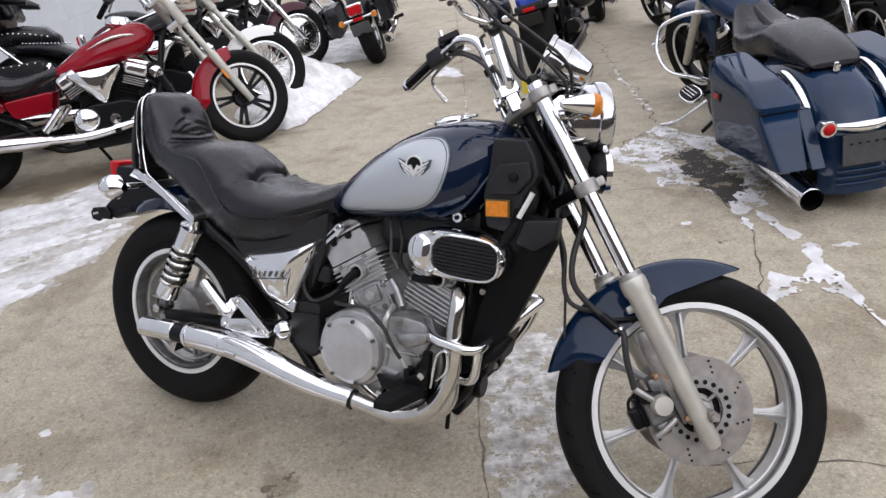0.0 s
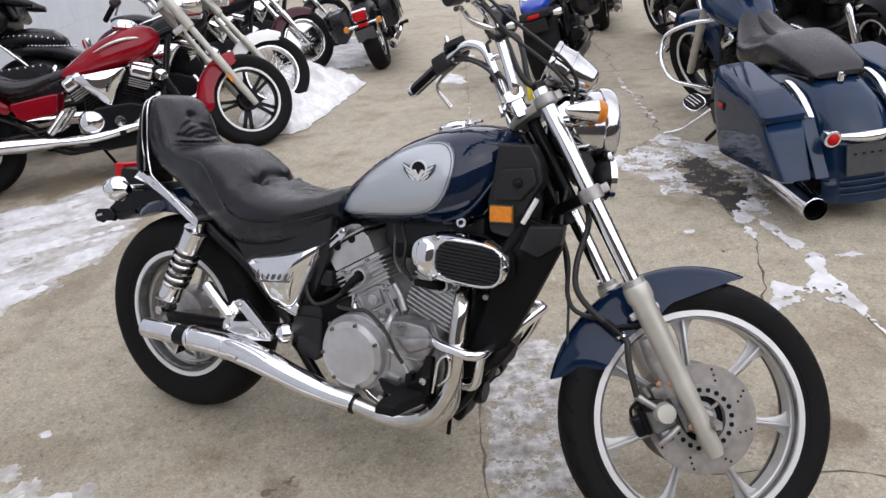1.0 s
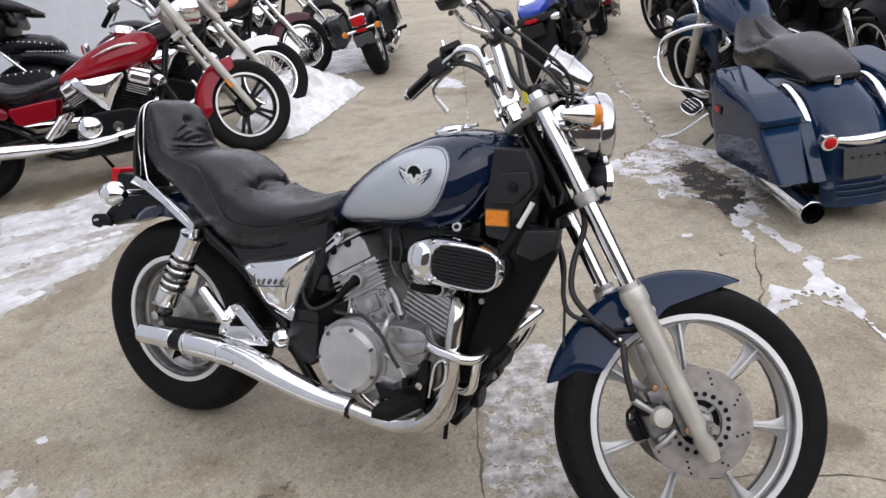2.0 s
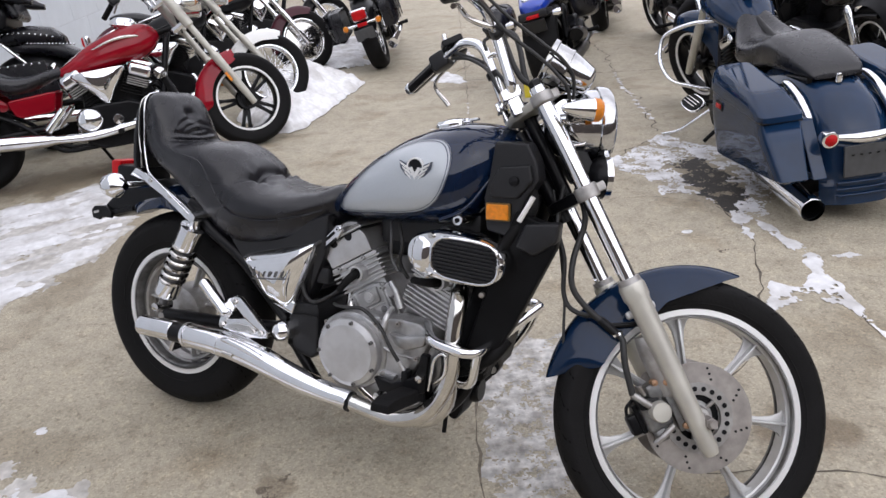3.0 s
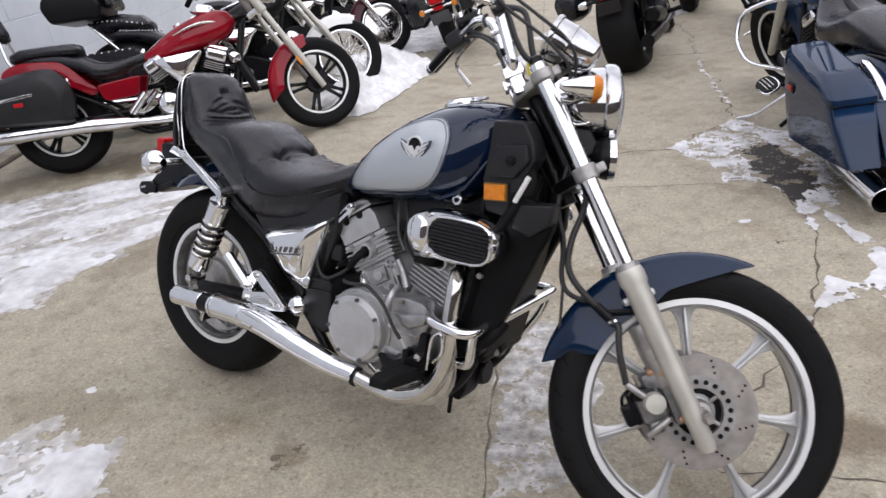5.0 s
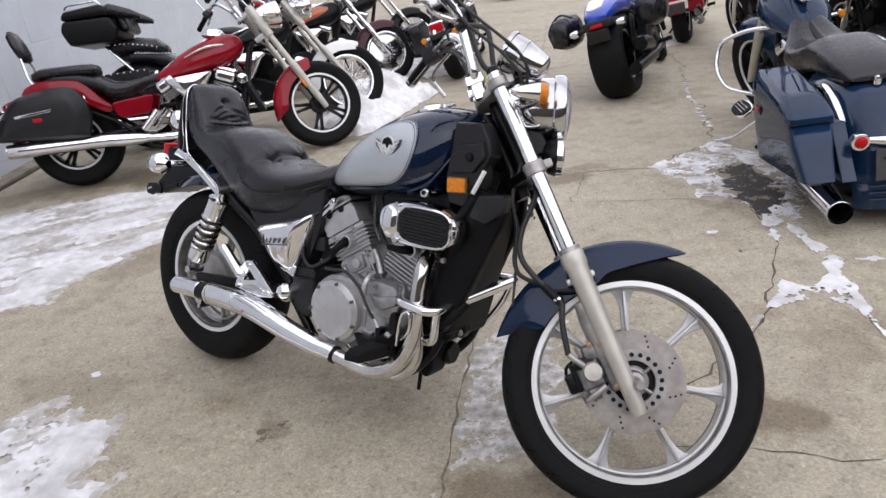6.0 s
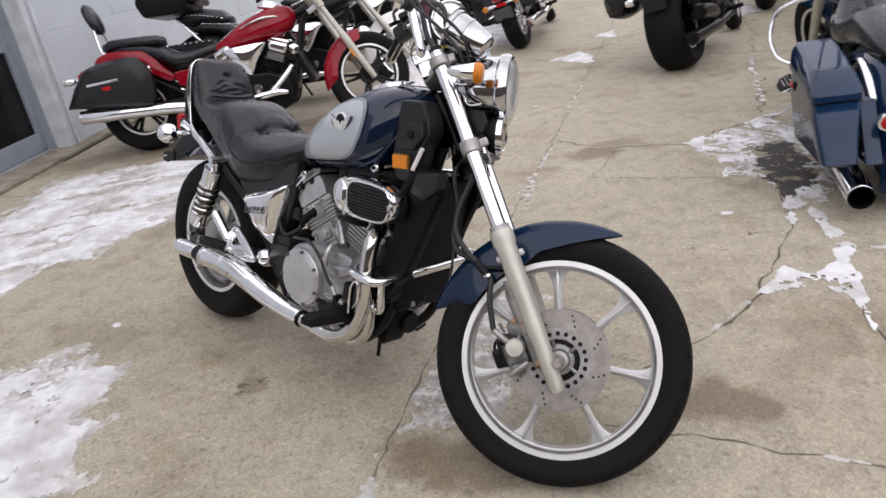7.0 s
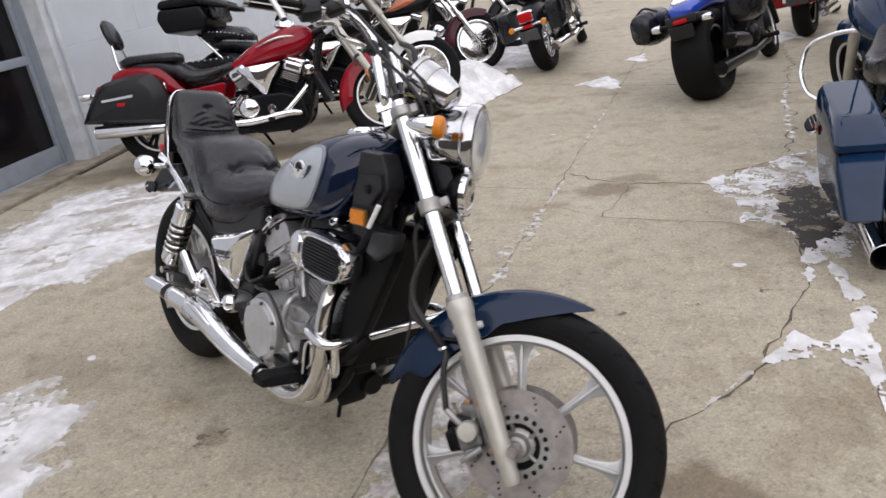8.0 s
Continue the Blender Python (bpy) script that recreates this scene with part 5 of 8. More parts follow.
def padding(s, y):
    """Depth of buttons, creases and slack wrinkles in the cover at (run along the seat, y)."""
    d = 0.016 * math.exp(-((s - S_BACK) ** 2 + y * y) / 0.00026)
    # creases hang below the backrest's button and run out to its sides
    for drop, bow, deep, thin in ((0.02, 5.0, 0.0045, 0.006), (0.036, 3.6, 0.004, 0.006), (0.052, 2.2, 0.0035, 0.007)):
        c = s - S_BACK - drop - 0.004 * math.sin(y * 50 + drop * 300) - bow * y * y
        d += deep * (math.exp(-(c / thin) ** 2) - 0.5 * math.exp(-((abs(c) - 2 * thin) / thin) ** 2)) * max(0.0, 1 - (y / 0.085) ** 2)
    # crease where the backrest meets the seat, sagging to the sides
    c = s - S_CREASE + 0.9 * y * y
    d += 0.015 * math.exp(-(c / 0.011) ** 2) * max(0.0, 1 - (y / 0.12) ** 4)
    c = s - S_CREASE + 0.022 + 1.4 * y * y
    d += 0.006 * math.exp(-(c / 0.007) ** 2) * max(0.0, 1 - (y / 0.09) ** 4)
    # scalloped crease at the step, pulled in by two buttons
    c = s - S_STEP + 0.011 * abs(math.sin(math.pi * (y + 0.066) / 0.132)) + 0.5 * max(0.0, abs(y) - 0.1)
    d += 0.013 * math.exp(-(c / (0.009 if c > 0 else 0.02)) ** 2) * max(0.0, 1 - (y / 0.165) ** 6)
    for by in (-0.066, 0.066):
        d += 0.014 * math.exp(-((s - S_STEP) ** 2 + (y - by) ** 2) / 0.0004)
        r, a = math.hypot(s - S_STEP, y - by) + 1e-6, math.atan2(y - by, s - S_STEP)
        d += 0.003 * math.exp(-((r - 0.035) / 0.025) ** 2) * math.cos(a * 6)
    return d + 0.0022 * noise.noise((s * 11, y * 15, 2.0)) + 0.001 * noise.noise((s * 45, y * 24, 5.0))


for a, b, w, s in zip(lo, hi, wd, run):
    c, v = (a + b) / 2, (b - a) / 2
    ring = []
    for k in range(96):
        t = 2 * math.pi * k / 96
        ct, st = math.cos(t), math.sin(t)
        u, q = math.copysign(abs(ct) ** 0.72, ct), math.copysign(abs(st) ** 0.62, st)
        # rolled edge above a seam, skirt narrower below
        wide = w.x * ((1.0 if q > 0.12 else 0.965) if q > -0.15 else 0.965 - 0.07 * (-q))
        p = c + v * q + Vector((0, wide * u, 0))
        if q > 0:
            p -= v.normalized() * padding(s, p.y) * q ** 0.5
        else:
            p.y += 0.0025 * noise.noise((p.x * 12, p.z * 30, 9.0))
        ring.append(p)
    rows.append(ring)
SEAM = [(0.0, 0.985), (0.012, 0.93), (0.035, 0.875), (0.085, 0.845), (0.187, 0.825), (0.235, 0.775), (0.275, 0.718), (0.325, 0.686), (0.429, 0.678), (0.53, 0.694), (0.6, 0.715)]
seat = part("seat", loft(rows), LEATHER, bike, "black padded two-up vinyl seat with a backrest", 70)
# welt along both sides, pleats between the cushions
for s in (-1, 1):
    line = []
    for x, z in SEAM:
        p = Vector((x, 0, z))
        k = min(range(len(lo)), key=lambda i: (lo[i] + (hi[i] - lo[i]) * max(0.0, min(1.0, (p - lo[i]).dot(hi[i] - lo[i]) / (hi[i] - lo[i]).length_squared)) - p).length)
        q = abs(2 * (p - lo[k]).dot(hi[k] - lo[k]) / (hi[k] - lo[k]).length_squared - 1)
        line.append((x, s * wd[k].x * (0.99 * (1 - min(0.98, q) ** (2 / 0.62)) ** 0.36), z))
    part("welt", tube(line, 0.0032, 6, 6), LEATHER, seat)
    part("seat_trim", tube([(-0.056, s * 0.055, 1.016), (-0.05, s * 0.09, 1.008), (-0.047, s * 0.109, 0.98), (-0.045, s * 0.115, 0.92), (-0.042, s * 0.121, 0.845), (-0.03, s * 0.127, 0.80), (-0.012, s * 0.134, 0.775), (0.06, s * 0.146, 0.733), (0.157, s * 0.152, 0.668)], 0.0032), CHROME, seat, "chrome edge trim")
    part("seat_trim", tube([(-0.07, s * 0.055, 1.012), (-0.068, s * 0.09, 1.0), (-0.07, s * 0.106, 0.97), (-0.075, s * 0.11, 0.9), (-0.071, s * 0.113, 0.855), (-0.066, s * 0.114, 0.83), (-0.068, s * 0.114, 0.79)], 0.0025), DULL_CHROME, seat, "thin chrome edge of the backrest shell")
bm = loft([ring_se((x, 0, z), w, 0.012, (0, 1, 0), (0.98, 0, 0.2), 4, 24) for x, z, w in ((-0.066, 1.0, 0.085), (-0.082, 0.96, 0.104), (-0.096, 0.88, 0.11), (-0.1, 0.82, 0.112), (-0.1, 0.785, 0.11))])
part("backrest_cover", bm, PLASTIC, seat, "black backrest shell")

# rear fender, struts, tail lamp, signals, plate bracket
bm = fender_shell(0.375, 55, 124, 0.095, 0.07, 30, 13, 0.15)
bmesh.ops.translate(bm, vec=(0.0, 0, 0.36), verts=bm.verts)
part("rear_fender", bm, BLUE, bike, "navy rear fender", 60)
for s in (-1, 1):
    st_ = part("fender_strut", plate([(-0.085, 0.768), (-0.06, 0.79), (-0.015, 0.775), (0.065, 0.735), (0.13, 0.695), (0.172, 0.664), (0.158, 0.64), (0.13, 0.655), (0.048, 0.712), (-0.028, 0.752)], s * 0.132, s * 0.145, 0.004), CHROME, bike, "chrome fender strut")
    for x, z in ((0.0, 0.756), (0.075, 0.714), (0.15, 0.662)):
        part("strut_bolt", lathe([(0.0, s * 0.1485), (0.006, s * 0.148), (0.007, s * 0.14)], "y", 10, origin=(x, 0, z)), DULL_CHROME, st_)
    part("strut_bolt", lathe([(0.0, s * 0.134), (0.008, s * 0.133), (0.009, s * 0.125)], "y", 8, origin=(0.02, 0, 0.745)), BLACK, bike)
bm = plate([(-0.31, 0.615), (-0.285, 0.655), (-0.2, 0.725), (-0.06, 0.75), (-0.01, 0.7), (-0.09, 0.66), (-0.24, 0.612)], -0.075, 0.075, 0.012)
part("tail_box", bm, BLACK, bike)
part("plate_bracket", box((0.17, 0.16, 0.018), (-0.24, 0, 0.63), 0.005, rot=Euler((0, radians(-14), 0))), BLACK, bike)
for s in (-1, 1):
    lug = part("plate_lug", plate([(-0.335, 0.605), (-0.34, 0.63), (-0.325, 0.645), (-0.275, 0.65), (-0.245, 0.63), (-0.25, 0.61), (-0.29, 0.612), (-0.305, 0.6)], s * 0.075, s * 0.087, 0.003), BLACK, bike)
    part("lug_slot", box((0.026, 0.003, 0.008), (-0.313, s * 0.0885, 0.627), 0.001, rot=Euler((0, radians(-14), 0))), DULL_CHROME, lug)
tl = part("tail_lamp", box((0.11, 0.13, 0.06), (-0.185, 0, 0.757), 0.014), BLACK, bike)
part("tail_lens", box((0.045, 0.115, 0.066), (-0.25, 0, 0.767), 0.01), REDLENS, tl, "red tail lamp lens")
for s in (-1, 1):
    bm = lathe([(0.0, -0.03), (0.018, -0.028), (0.034, -0.01), (0.038, 0.012), (0.036, 0.03), (0.022, 0.045), (0.012, 0.06)], "x", 24)
    sg = part("rear_signal", bm, CHROME, bike, "chrome turn signal", m=pose(-0.13, 0.175 * s, 0.735, 0, 0, 0))
    part("stalk", rod((0.03, 0, 0), (0.06, -0.09 * s, 0.0), 0.011), CHROME, sg)

# side cover: chrome shield with a raised script badge
def oval(cx, cz, a, b, count=48, n=3.4, tilt=-4):
    r = Matrix.Rotation(radians(tilt), 2)
    return [(cx + q[0], cz + q[1]) for q in (r @ Vector((math.copysign(abs(math.cos(t)) ** (2 / n), math.cos(t)) * a, math.copysign(abs(math.sin(t)) ** (2 / n), math.sin(t)) * b)) for t in (2 * math.pi * k / count for k in range(count)))]


def dome(outline, y0, h, n=8, bm=None, power=0.5, curve=3.0):
    """A domed cover over an outline, at y0, bulging by h."""
    loop = spline([(x, 0, z) for x, z in outline + outline[:1]], 5)[:-1]
    cx, cz = sum(q.x for q in loop) / len(loop), sum(q.z for q in loop) / len(loop)
    rows = [[Vector((q.x, y0 - math.copysign(0.02, h), q.z)) for q in loop]]
    for i in range(n + 1):
        k = max(1 - i / n, 0.02)
        rows.append([Vector((cx + (q.x - cx) * k, y0 + h * (1 - k ** curve) ** power, cz + (q.z - cz) * k)) for q in loop])
    return loft(rows, bm=bm)


COVER = [(0.346, 0.566), (0.372, 0.579), (0.47, 0.603), (0.578, 0.628), (0.595, 0.62), (0.59, 0.592), (0.565, 0.53), (0.531, 0.455), (0.505, 0.43), (0.471, 0.436), (0.436, 0.448), (0.4, 0.485), (0.37, 0.53)]
for y in (-0.1, 0.1):
    part("inner_panel", plate([(0.28, 0.62), (0.4, 0.63), (0.63, 0.71), (0.62, 0.6), (0.56, 0.46), (0.47, 0.4), (0.4, 0.46)], y - 0.03, y + 0.03, 0.01), PLASTIC, bike)
for s in (-1, 1):
    sc = part("side_cover", dome(COVER, s * 0.14, s * 0.05, 18, power=0.75, curve=2.2), CHROME, bike, "chrome side cover with script lettering")
    part("cover_rib", tube([(0.56, s * 0.158, 0.592), (0.535, s * 0.172, 0.555), (0.52, s * 0.176, 0.51), (0.512, s * 0.164, 0.465)], [0.004, 0.008, 0.008, 0.004]), CHROME, sc)
    for k in range(6):
        part("script_bar", box((0.006, 0.008, 0.03 if k == 0 else 0.017), (0.42 + 0.02 * k, s * (0.181 + 0.0035 * min(k, 3) - 0.001 * max(0, k - 3)), 0.532 + 0.002 * k + (0.005 if k == 0 else 0)), 0.002, rot=Euler((0, radians(24), 0))), GAITER, sc)
    part("script_bar", box((0.115, 0.006, 0.004), (0.475, s * 0.188, 0.524), 0.001, rot=Euler((0, radians(-6), 0))), GAITER, sc)
    part("cover_foot", box((0.07, 0.012, 0.035), (0.50, s * 0.15, 0.45), 0.006, rot=Euler((0, radians(20), 0))), CHROME, sc)
    part("frame_cap", lathe([(0.0, s * 0.186), (0.016, s * 0.183), (0.027, s * 0.174), (0.032, s * 0.16), (0.032, s * 0.11)], "y", 28, origin=(0.497, 0, 0.37)), CHROME, bike)

# passenger foot peg bracket
for s in (-1, 1):
    y = s * 0.165
    br = part("peg_bracket", plate([(0.346, 0.456), (0.366, 0.453), (0.393, 0.428), (0.463, 0.363), (0.45, 0.351), (0.384, 0.392), (0.352, 0.424), (0.338, 0.44)], y, y + s * 0.018, 0.004), CHROME, bike, "open chrome passenger peg bracket")
    part("bracket_arm", plate([(0.322, 0.443), (0.348, 0.454), (0.358, 0.43), (0.314, 0.374), (0.292, 0.36), (0.284, 0.37)], y + s * 0.001, y + s * 0.016, 0.004), CHROME, br)
    part("bracket_arm", plate([(0.284, 0.369), (0.306, 0.382), (0.384, 0.394), (0.454, 0.367), (0.459, 0.347), (0.378, 0.334), (0.30, 0.351)], y + s * 0.002, y + s * 0.015, 0.004), CHROME, br)
    part("bracket_boss", plate(oval(0.365, 0.364, 0.045, 0.012, 24, 2.2, 4), y + s * 0.012, y + s * 0.02, 0.003), DULL_CHROME, br)
    part("passenger_peg", tube([(0.326, y + s * 0.026, 0.40), (0.32, y + s * 0.026, 0.407), (0.248, y + s * 0.03, 0.484), (0.243, y + s * 0.03, 0.489)], [0.013, 0.0175, 0.017, 0.012], raw=True, sides=18), CHROME, br)
    part("peg_joint", box((0.045, 0.03, 0.03), (0.318, y + s * 0.012, 0.412), 0.008, rot=Euler((0, radians(44), 0))), CHROME, br)
    for x, z in ((0.352, 0.44), (0.44, 0.362), (0.3, 0.365), (0.41, 0.36)):
        part("bolt", lathe([(0.0, y + s * 0.025), (0.007, y + s * 0.0245), (0.0085, y + s * 0.015)], "y", 8, origin=(x, 0, z)), DULL_CHROME, br)

# engine
bm = plate([(0.62, 0.42), (0.63, 0.27), (0.69, 0.2), (0.93, 0.2), (0.975, 0.26), (0.985, 0.36), (0.97, 0.43), (0.88, 0.455), (0.72, 0.46)], -0.145, 0.15, 0.018)
eng = part("engine_case", bm, CASE, bike, "grey alloy V-twin engine case")


def bolt_row(points, y, r=0.006, parent=None, material=None):
    data = None
    for x, z in points:
        if data is None:
            data = part("case_bolt", lathe([(0.0, -0.006), (r * 0.45, -0.006), (r * 0.5, -0.009), (r * 0.9, -0.009), (r, -0.007), (r, 0.006)], "y", 10), material or STEEL, parent, m=pose(x, y, z)).data
        else:
            o = new("case_bolt", data)
            o.parent, o.matrix_basis = parent, pose(x, y, z)
        part("bolt_socket", lathe([(0.0, -0.0065), (r * 0.5, -0.0065)], "y", 8), BLACK, parent, m=pose(x, y, z))


# round clutch cover: machined rim, flat face
CX, CZ = 0.732, 0.36
part("clutch_housing", lathe([(0.0, -0.172), (0.098, -0.172), (0.104, -0.168), (0.106, -0.16), (0.106, -0.1)], "y", 56, origin=(CX, 0, CZ)), CASE, eng)
part("clutch_cover", lathe([(0.0, -0.2), (0.0755, -0.2), (0.077, -0.1995), (0.0775, -0.1985), (0.0895, -0.1935), (0.0915, -0.1905), (0.092, -0.187), (0.0935, -0.165)], "y", 64, origin=(CX, 0, CZ)), COVER_FACE, eng, "round satin silver clutch cover", 25)
bolt_row([(CX + 0.0845 * math.cos(a), CZ + 0.0845 * math.sin(a)) for a in (2 * math.pi * k / 7 + 0.5 for k in range(7))], -0.194, 0.0052, eng, DARK_ALLOY)
part("pump_cover", plate([(0.80, 0.455), (0.785, 0.285), (0.89, 0.295), (0.932, 0.36), (0.966, 0.428), (0.93, 0.462), (0.87, 0.468)], -0.166, -0.1, 0.009), CASE, eng)
part("case_ledge", plate([(0.845, 0.43), (0.88, 0.425), (0.955, 0.44), (0.95, 0.41), (0.9, 0.39), (0.86, 0.395)], -0.18, -0.15, 0.007), CASE, eng)
part("case_ledge", plate([(0.79, 0.33), (0.79, 0.292), (0.86, 0.298), (0.87, 0.318)], -0.176, -0.15, 0.006), CASE, eng)
bolt_row([(0.831, 0.317), (0.885, 0.312), (0.925, 0.372), (0.954, 0.425), (0.87, 0.455), (0.805, 0.445)], -0.168, 0.006, eng)
bolt_row([(0.64, 0.42), (0.64, 0.29), (0.69, 0.22), (0.82, 0.212), (0.9, 0.212), (0.96, 0.25)], -0.147, 0.006, eng)
part("case_rib", tube([(0.8, -0.166, 0.4), (0.85, -0.167, 0.375), (0.915, -0.166, 0.37)], 0.0045), CASE, eng)
part("oil_window", lathe([(0.0, -0.17), (0.012, -0.17), (0.016, -0.166), (0.016, -0.14)], "y", 18, origin=(0.9, 0, 0.25)), BLACK, eng)


def cylinder(base, lean, L, low_fins=False):
    """Barrel with bosses, a head with a spark plug well and short fins, and a flat-faced rocker cover; u runs across, w along the leaning bore."""
    q = Matrix.Translation(base) @ Matrix.Rotation(radians(lean), 4, "Y")
    cyl = part("cylinder", box((0.12, 0.186, 0.16), (0, 0, 0.08), 0.01), CASE, eng, "cast alloy cylinder", m=q)
    if not low_fins:
        # lower casting: stepped side with ribs, plugs and bolts
        part("side_boss", plate([(-0.056, 0.03), (0.048, 0.03), (0.054, 0.06), (0.056, 0.135), (0.02, 0.147), (-0.052, 0.143), (-0.058, 0.09)], -0.106, -0.08, 0.005), CASE, cyl)
        part("side_boss", plate([(-0.036, 0.093), (0.03, 0.092), (0.034, 0.135), (-0.034, 0.137)], -0.114, -0.1, 0.005), CASE, cyl)
        for u, w, lu, lw in ((-0.046, 0.085, 0.007, 0.11), (0.046, 0.085, 0.007, 0.11), (0.0, 0.087, 0.1, 0.006), (-0.01, 0.052, 0.08, 0.006)):
            part("side_rib", box((lu, 0.014, lw), (u, -0.108, w), 0.002), CASE, cyl)
        part("coolant_plug", lathe([(0.0, -0.121), (0.009, -0.121), (0.0105, -0.119), (0.0145, -0.119), (0.016, -0.116), (0.016, -0.1)], "y", 24, origin=(0.004, 0, 0.115)), COVER_FACE, cyl)
        # dark discs on the face; the pockets' shade is put into their colour
        part("side_pocket", lathe([(0.0, -0.1075), (0.011, -0.1075), (0.011, -0.1)], "y", 14, origin=(-0.022, 0, 0.07)), DARK_ALLOY, cyl)
        part("side_pocket", lathe([(0.0, -0.1075), (0.009, -0.1075), (0.009, -0.1)], "y", 14, origin=(0.026, 0, 0.07)), DARK_ALLOY, cyl)
        bolt_row([(-0.048, 0.128), (0.05, 0.124), (-0.05, 0.045), (0.044, 0.042)], -0.11, 0.007, cyl, COVER_FACE)
        part("coolant_joint", box((0.03, 0.03, 0.04), (0.062, -0.09, 0.11), 0.008), CASE, cyl)
    # head: gasket faces, plug well, fins either side of it
    part("head", box((0.134, 0.198, L - 0.15), (0, 0, (L + 0.15) / 2), 0.006), CASE, cyl)
    for w in (0.152, 0.163):
        part("gasket_face", box((0.148, 0.208, 0.006), (0, 0, w), 0.002), COVER_FACE, cyl)
    for k in range(4):
        part("fin", box((0.058, 0.216, 0.0042), (0.054, 0, 0.172 + 0.0125 * k), 0.0015), COVER_FACE, cyl)
        part("fin", box((0.052, 0.216, 0.0042), (-0.057, 0, 0.172 + 0.0125 * k), 0.0015), COVER_FACE, cyl)
    part("plug_well", torus([(0.0235, -0.124), (0.0225, -0.127), (0.0165, -0.127), (0.0155, -0.124), (0.0155, -0.09), (0.0235, -0.09)], "y", 28, origin=(0.0, 0, 0.186)), COVER_FACE, cyl)
    part("well_bore", lathe([(0.0, -0.112), (0.0154, -0.112), (0.0154, -0.1)], "y", 20, origin=(0.0, 0, 0.186)), BLACK, cyl)
    part("spark_boot", tube([(0.0, -0.11, 0.186), (-0.004, -0.135, 0.184), (-0.026, -0.146, 0.176), (-0.055, -0.145, 0.165)], [0.012, 0.012, 0.0105, 0.009]), RUBBER, cyl)
    if low_fins:
        for k in range(6):
            part("fin", box((0.15, 0.216, 0.004), (0, 0, 0.078 + 0.0125 * k), 0.0015), COVER_FACE, cyl)
    # rocker cover: flat polished face under a lip, half-round notches, domed cap
    part("head_deck", box((0.156, 0.214, 0.012), (-0.002, 0, L - 0.002), 0.003), COVER_FACE, cyl)
    bolt_row([(-0.05, L - 0.002), (0.034, L - 0.002)], -0.108, 0.006, cyl, COVER_FACE)
    cov = plate([(-0.074, 0.006), (0.068, 0.006), (0.069, 0.05), (0.06, 0.07), (-0.07, 0.07), (-0.076, 0.05)], -0.111, 0.111, 0.004)
    bmesh.ops.translate(cov, vec=(0, 0, L), verts=cov.verts)
    part("rocker_cover", cov, COVER_FACE, cyl, "flat-faced grey rocker cover")
    for u in (-0.034, 0.018):
        part("cover_notch", lathe([(0.0, -0.1125), (0.0115, -0.1125), (0.0115, -0.1)], "y", 20, origin=(u, 0, L + 0.066)), BLACK, cyl)
    part("cover_groove", box((0.146, 0.223, 0.003), (-0.003, 0, L + 0.0715), 0.001), BLACK, cyl)
    part("cover_lip", box((0.15, 0.232, 0.0055), (-0.003, 0, L + 0.0765), 0.002), COVER_FACE, cyl)
    cap_ = plate([(-0.068, 0.078), (0.062, 0.078), (0.054, 0.094), (0.03, 0.106), (-0.04, 0.11), (-0.062, 0.1)], -0.1, 0.1, 0.01)
    bmesh.ops.translate(cap_, vec=(0, 0, L), verts=cap_.verts)
    part("cover_cap", cap_, CASE, cyl)
    return cyl


cylinder((0.803, 0.0, 0.393), -29, 0.22)
cylinder((0.876, 0.0, 0.395), 24, 0.21, True)
# slotted chrome guard on the rear cover
gd = part("head_guard", plate([(0.577, 0.588), (0.585, 0.612), (0.612, 0.64), (0.655, 0.682), (0.668, 0.684), (0.672, 0.668), (0.655, 0.645), (0.605, 0.603)], -0.126, -0.114, 0.003), CHROME, bike, "slotted chrome head guard")
for k in range(2):
    part("guard_slot", box((0.058, 0.004, 0.0075), (0.625 + 0.006 * k, -0.1265, 0.643 - 0.016 * k), 0.0015, rot=Euler((0, radians(-41), 0))), BLACK, gd)
bolt_row([(0.588, 0.598), (0.66, 0.672)], -0.126, 0.006, gd, CHROME)
part("coolant_pipe", pipe([(0.83, -0.13, 0.48), (0.831, -0.165, 0.465), (0.824, -0.17, 0.425), (0.822, -0.16, 0.405)], 0.0085, 0.02), COVER_FACE, eng)
part("coolant_pipe", pipe([(0.81, -0.1, 0.54), (0.835, -0.115, 0.52), (0.85, -0.12, 0.48)], 0.011, 0.03), CASE, eng)
part("clutch_cable", tube([(0.67, -0.16, 0.476), (0.70, -0.19, 0.483), (0.742, -0.2, 0.486), (0.784, -0.2, 0.487), (0.834, -0.2, 0.449), (0.866, -0.198, 0.395), (0.897, -0.19, 0.348)], 0.0048), CABLE, bike)
part("cable_end", rod((0.886, -0.193, 0.366), (0.9, -0.19, 0.342), 0.0065), COVER_FACE, bike)
part("cable_arm", box((0.02, 0.03, 0.045), (0.905, -0.185, 0.322), 0.006), BLACK, bike)
part("air_box", box((0.3, 0.15, 0.12), (0.9, 0, 0.69), 0.03), PLASTIC, bike)
part("carburettor", box((0.09, 0.14, 0.08), (0.815, 0.0, 0.645), 0.02), BLACK, bike)
part("carburettor_bowl", lathe([(0.0, 0.56), (0.022, 0.562), (0.028, 0.58), (0.028, 0.61)], "z", 16, origin=(0.83, -0.045, 0)), GAITER, bike)
part("wiring", tube([(0.8, -0.09, 0.70), (0.812, -0.11, 0.66), (0.808, -0.1, 0.61), (0.83, -0.105, 0.575)], 0.004), GAITER, bike)
part("wiring", tube([(0.83, -0.1, 0.70), (0.85, -0.12, 0.65), (0.842, -0.115, 0.6), (0.865, -0.11, 0.56)], 0.005), CABLE, bike)
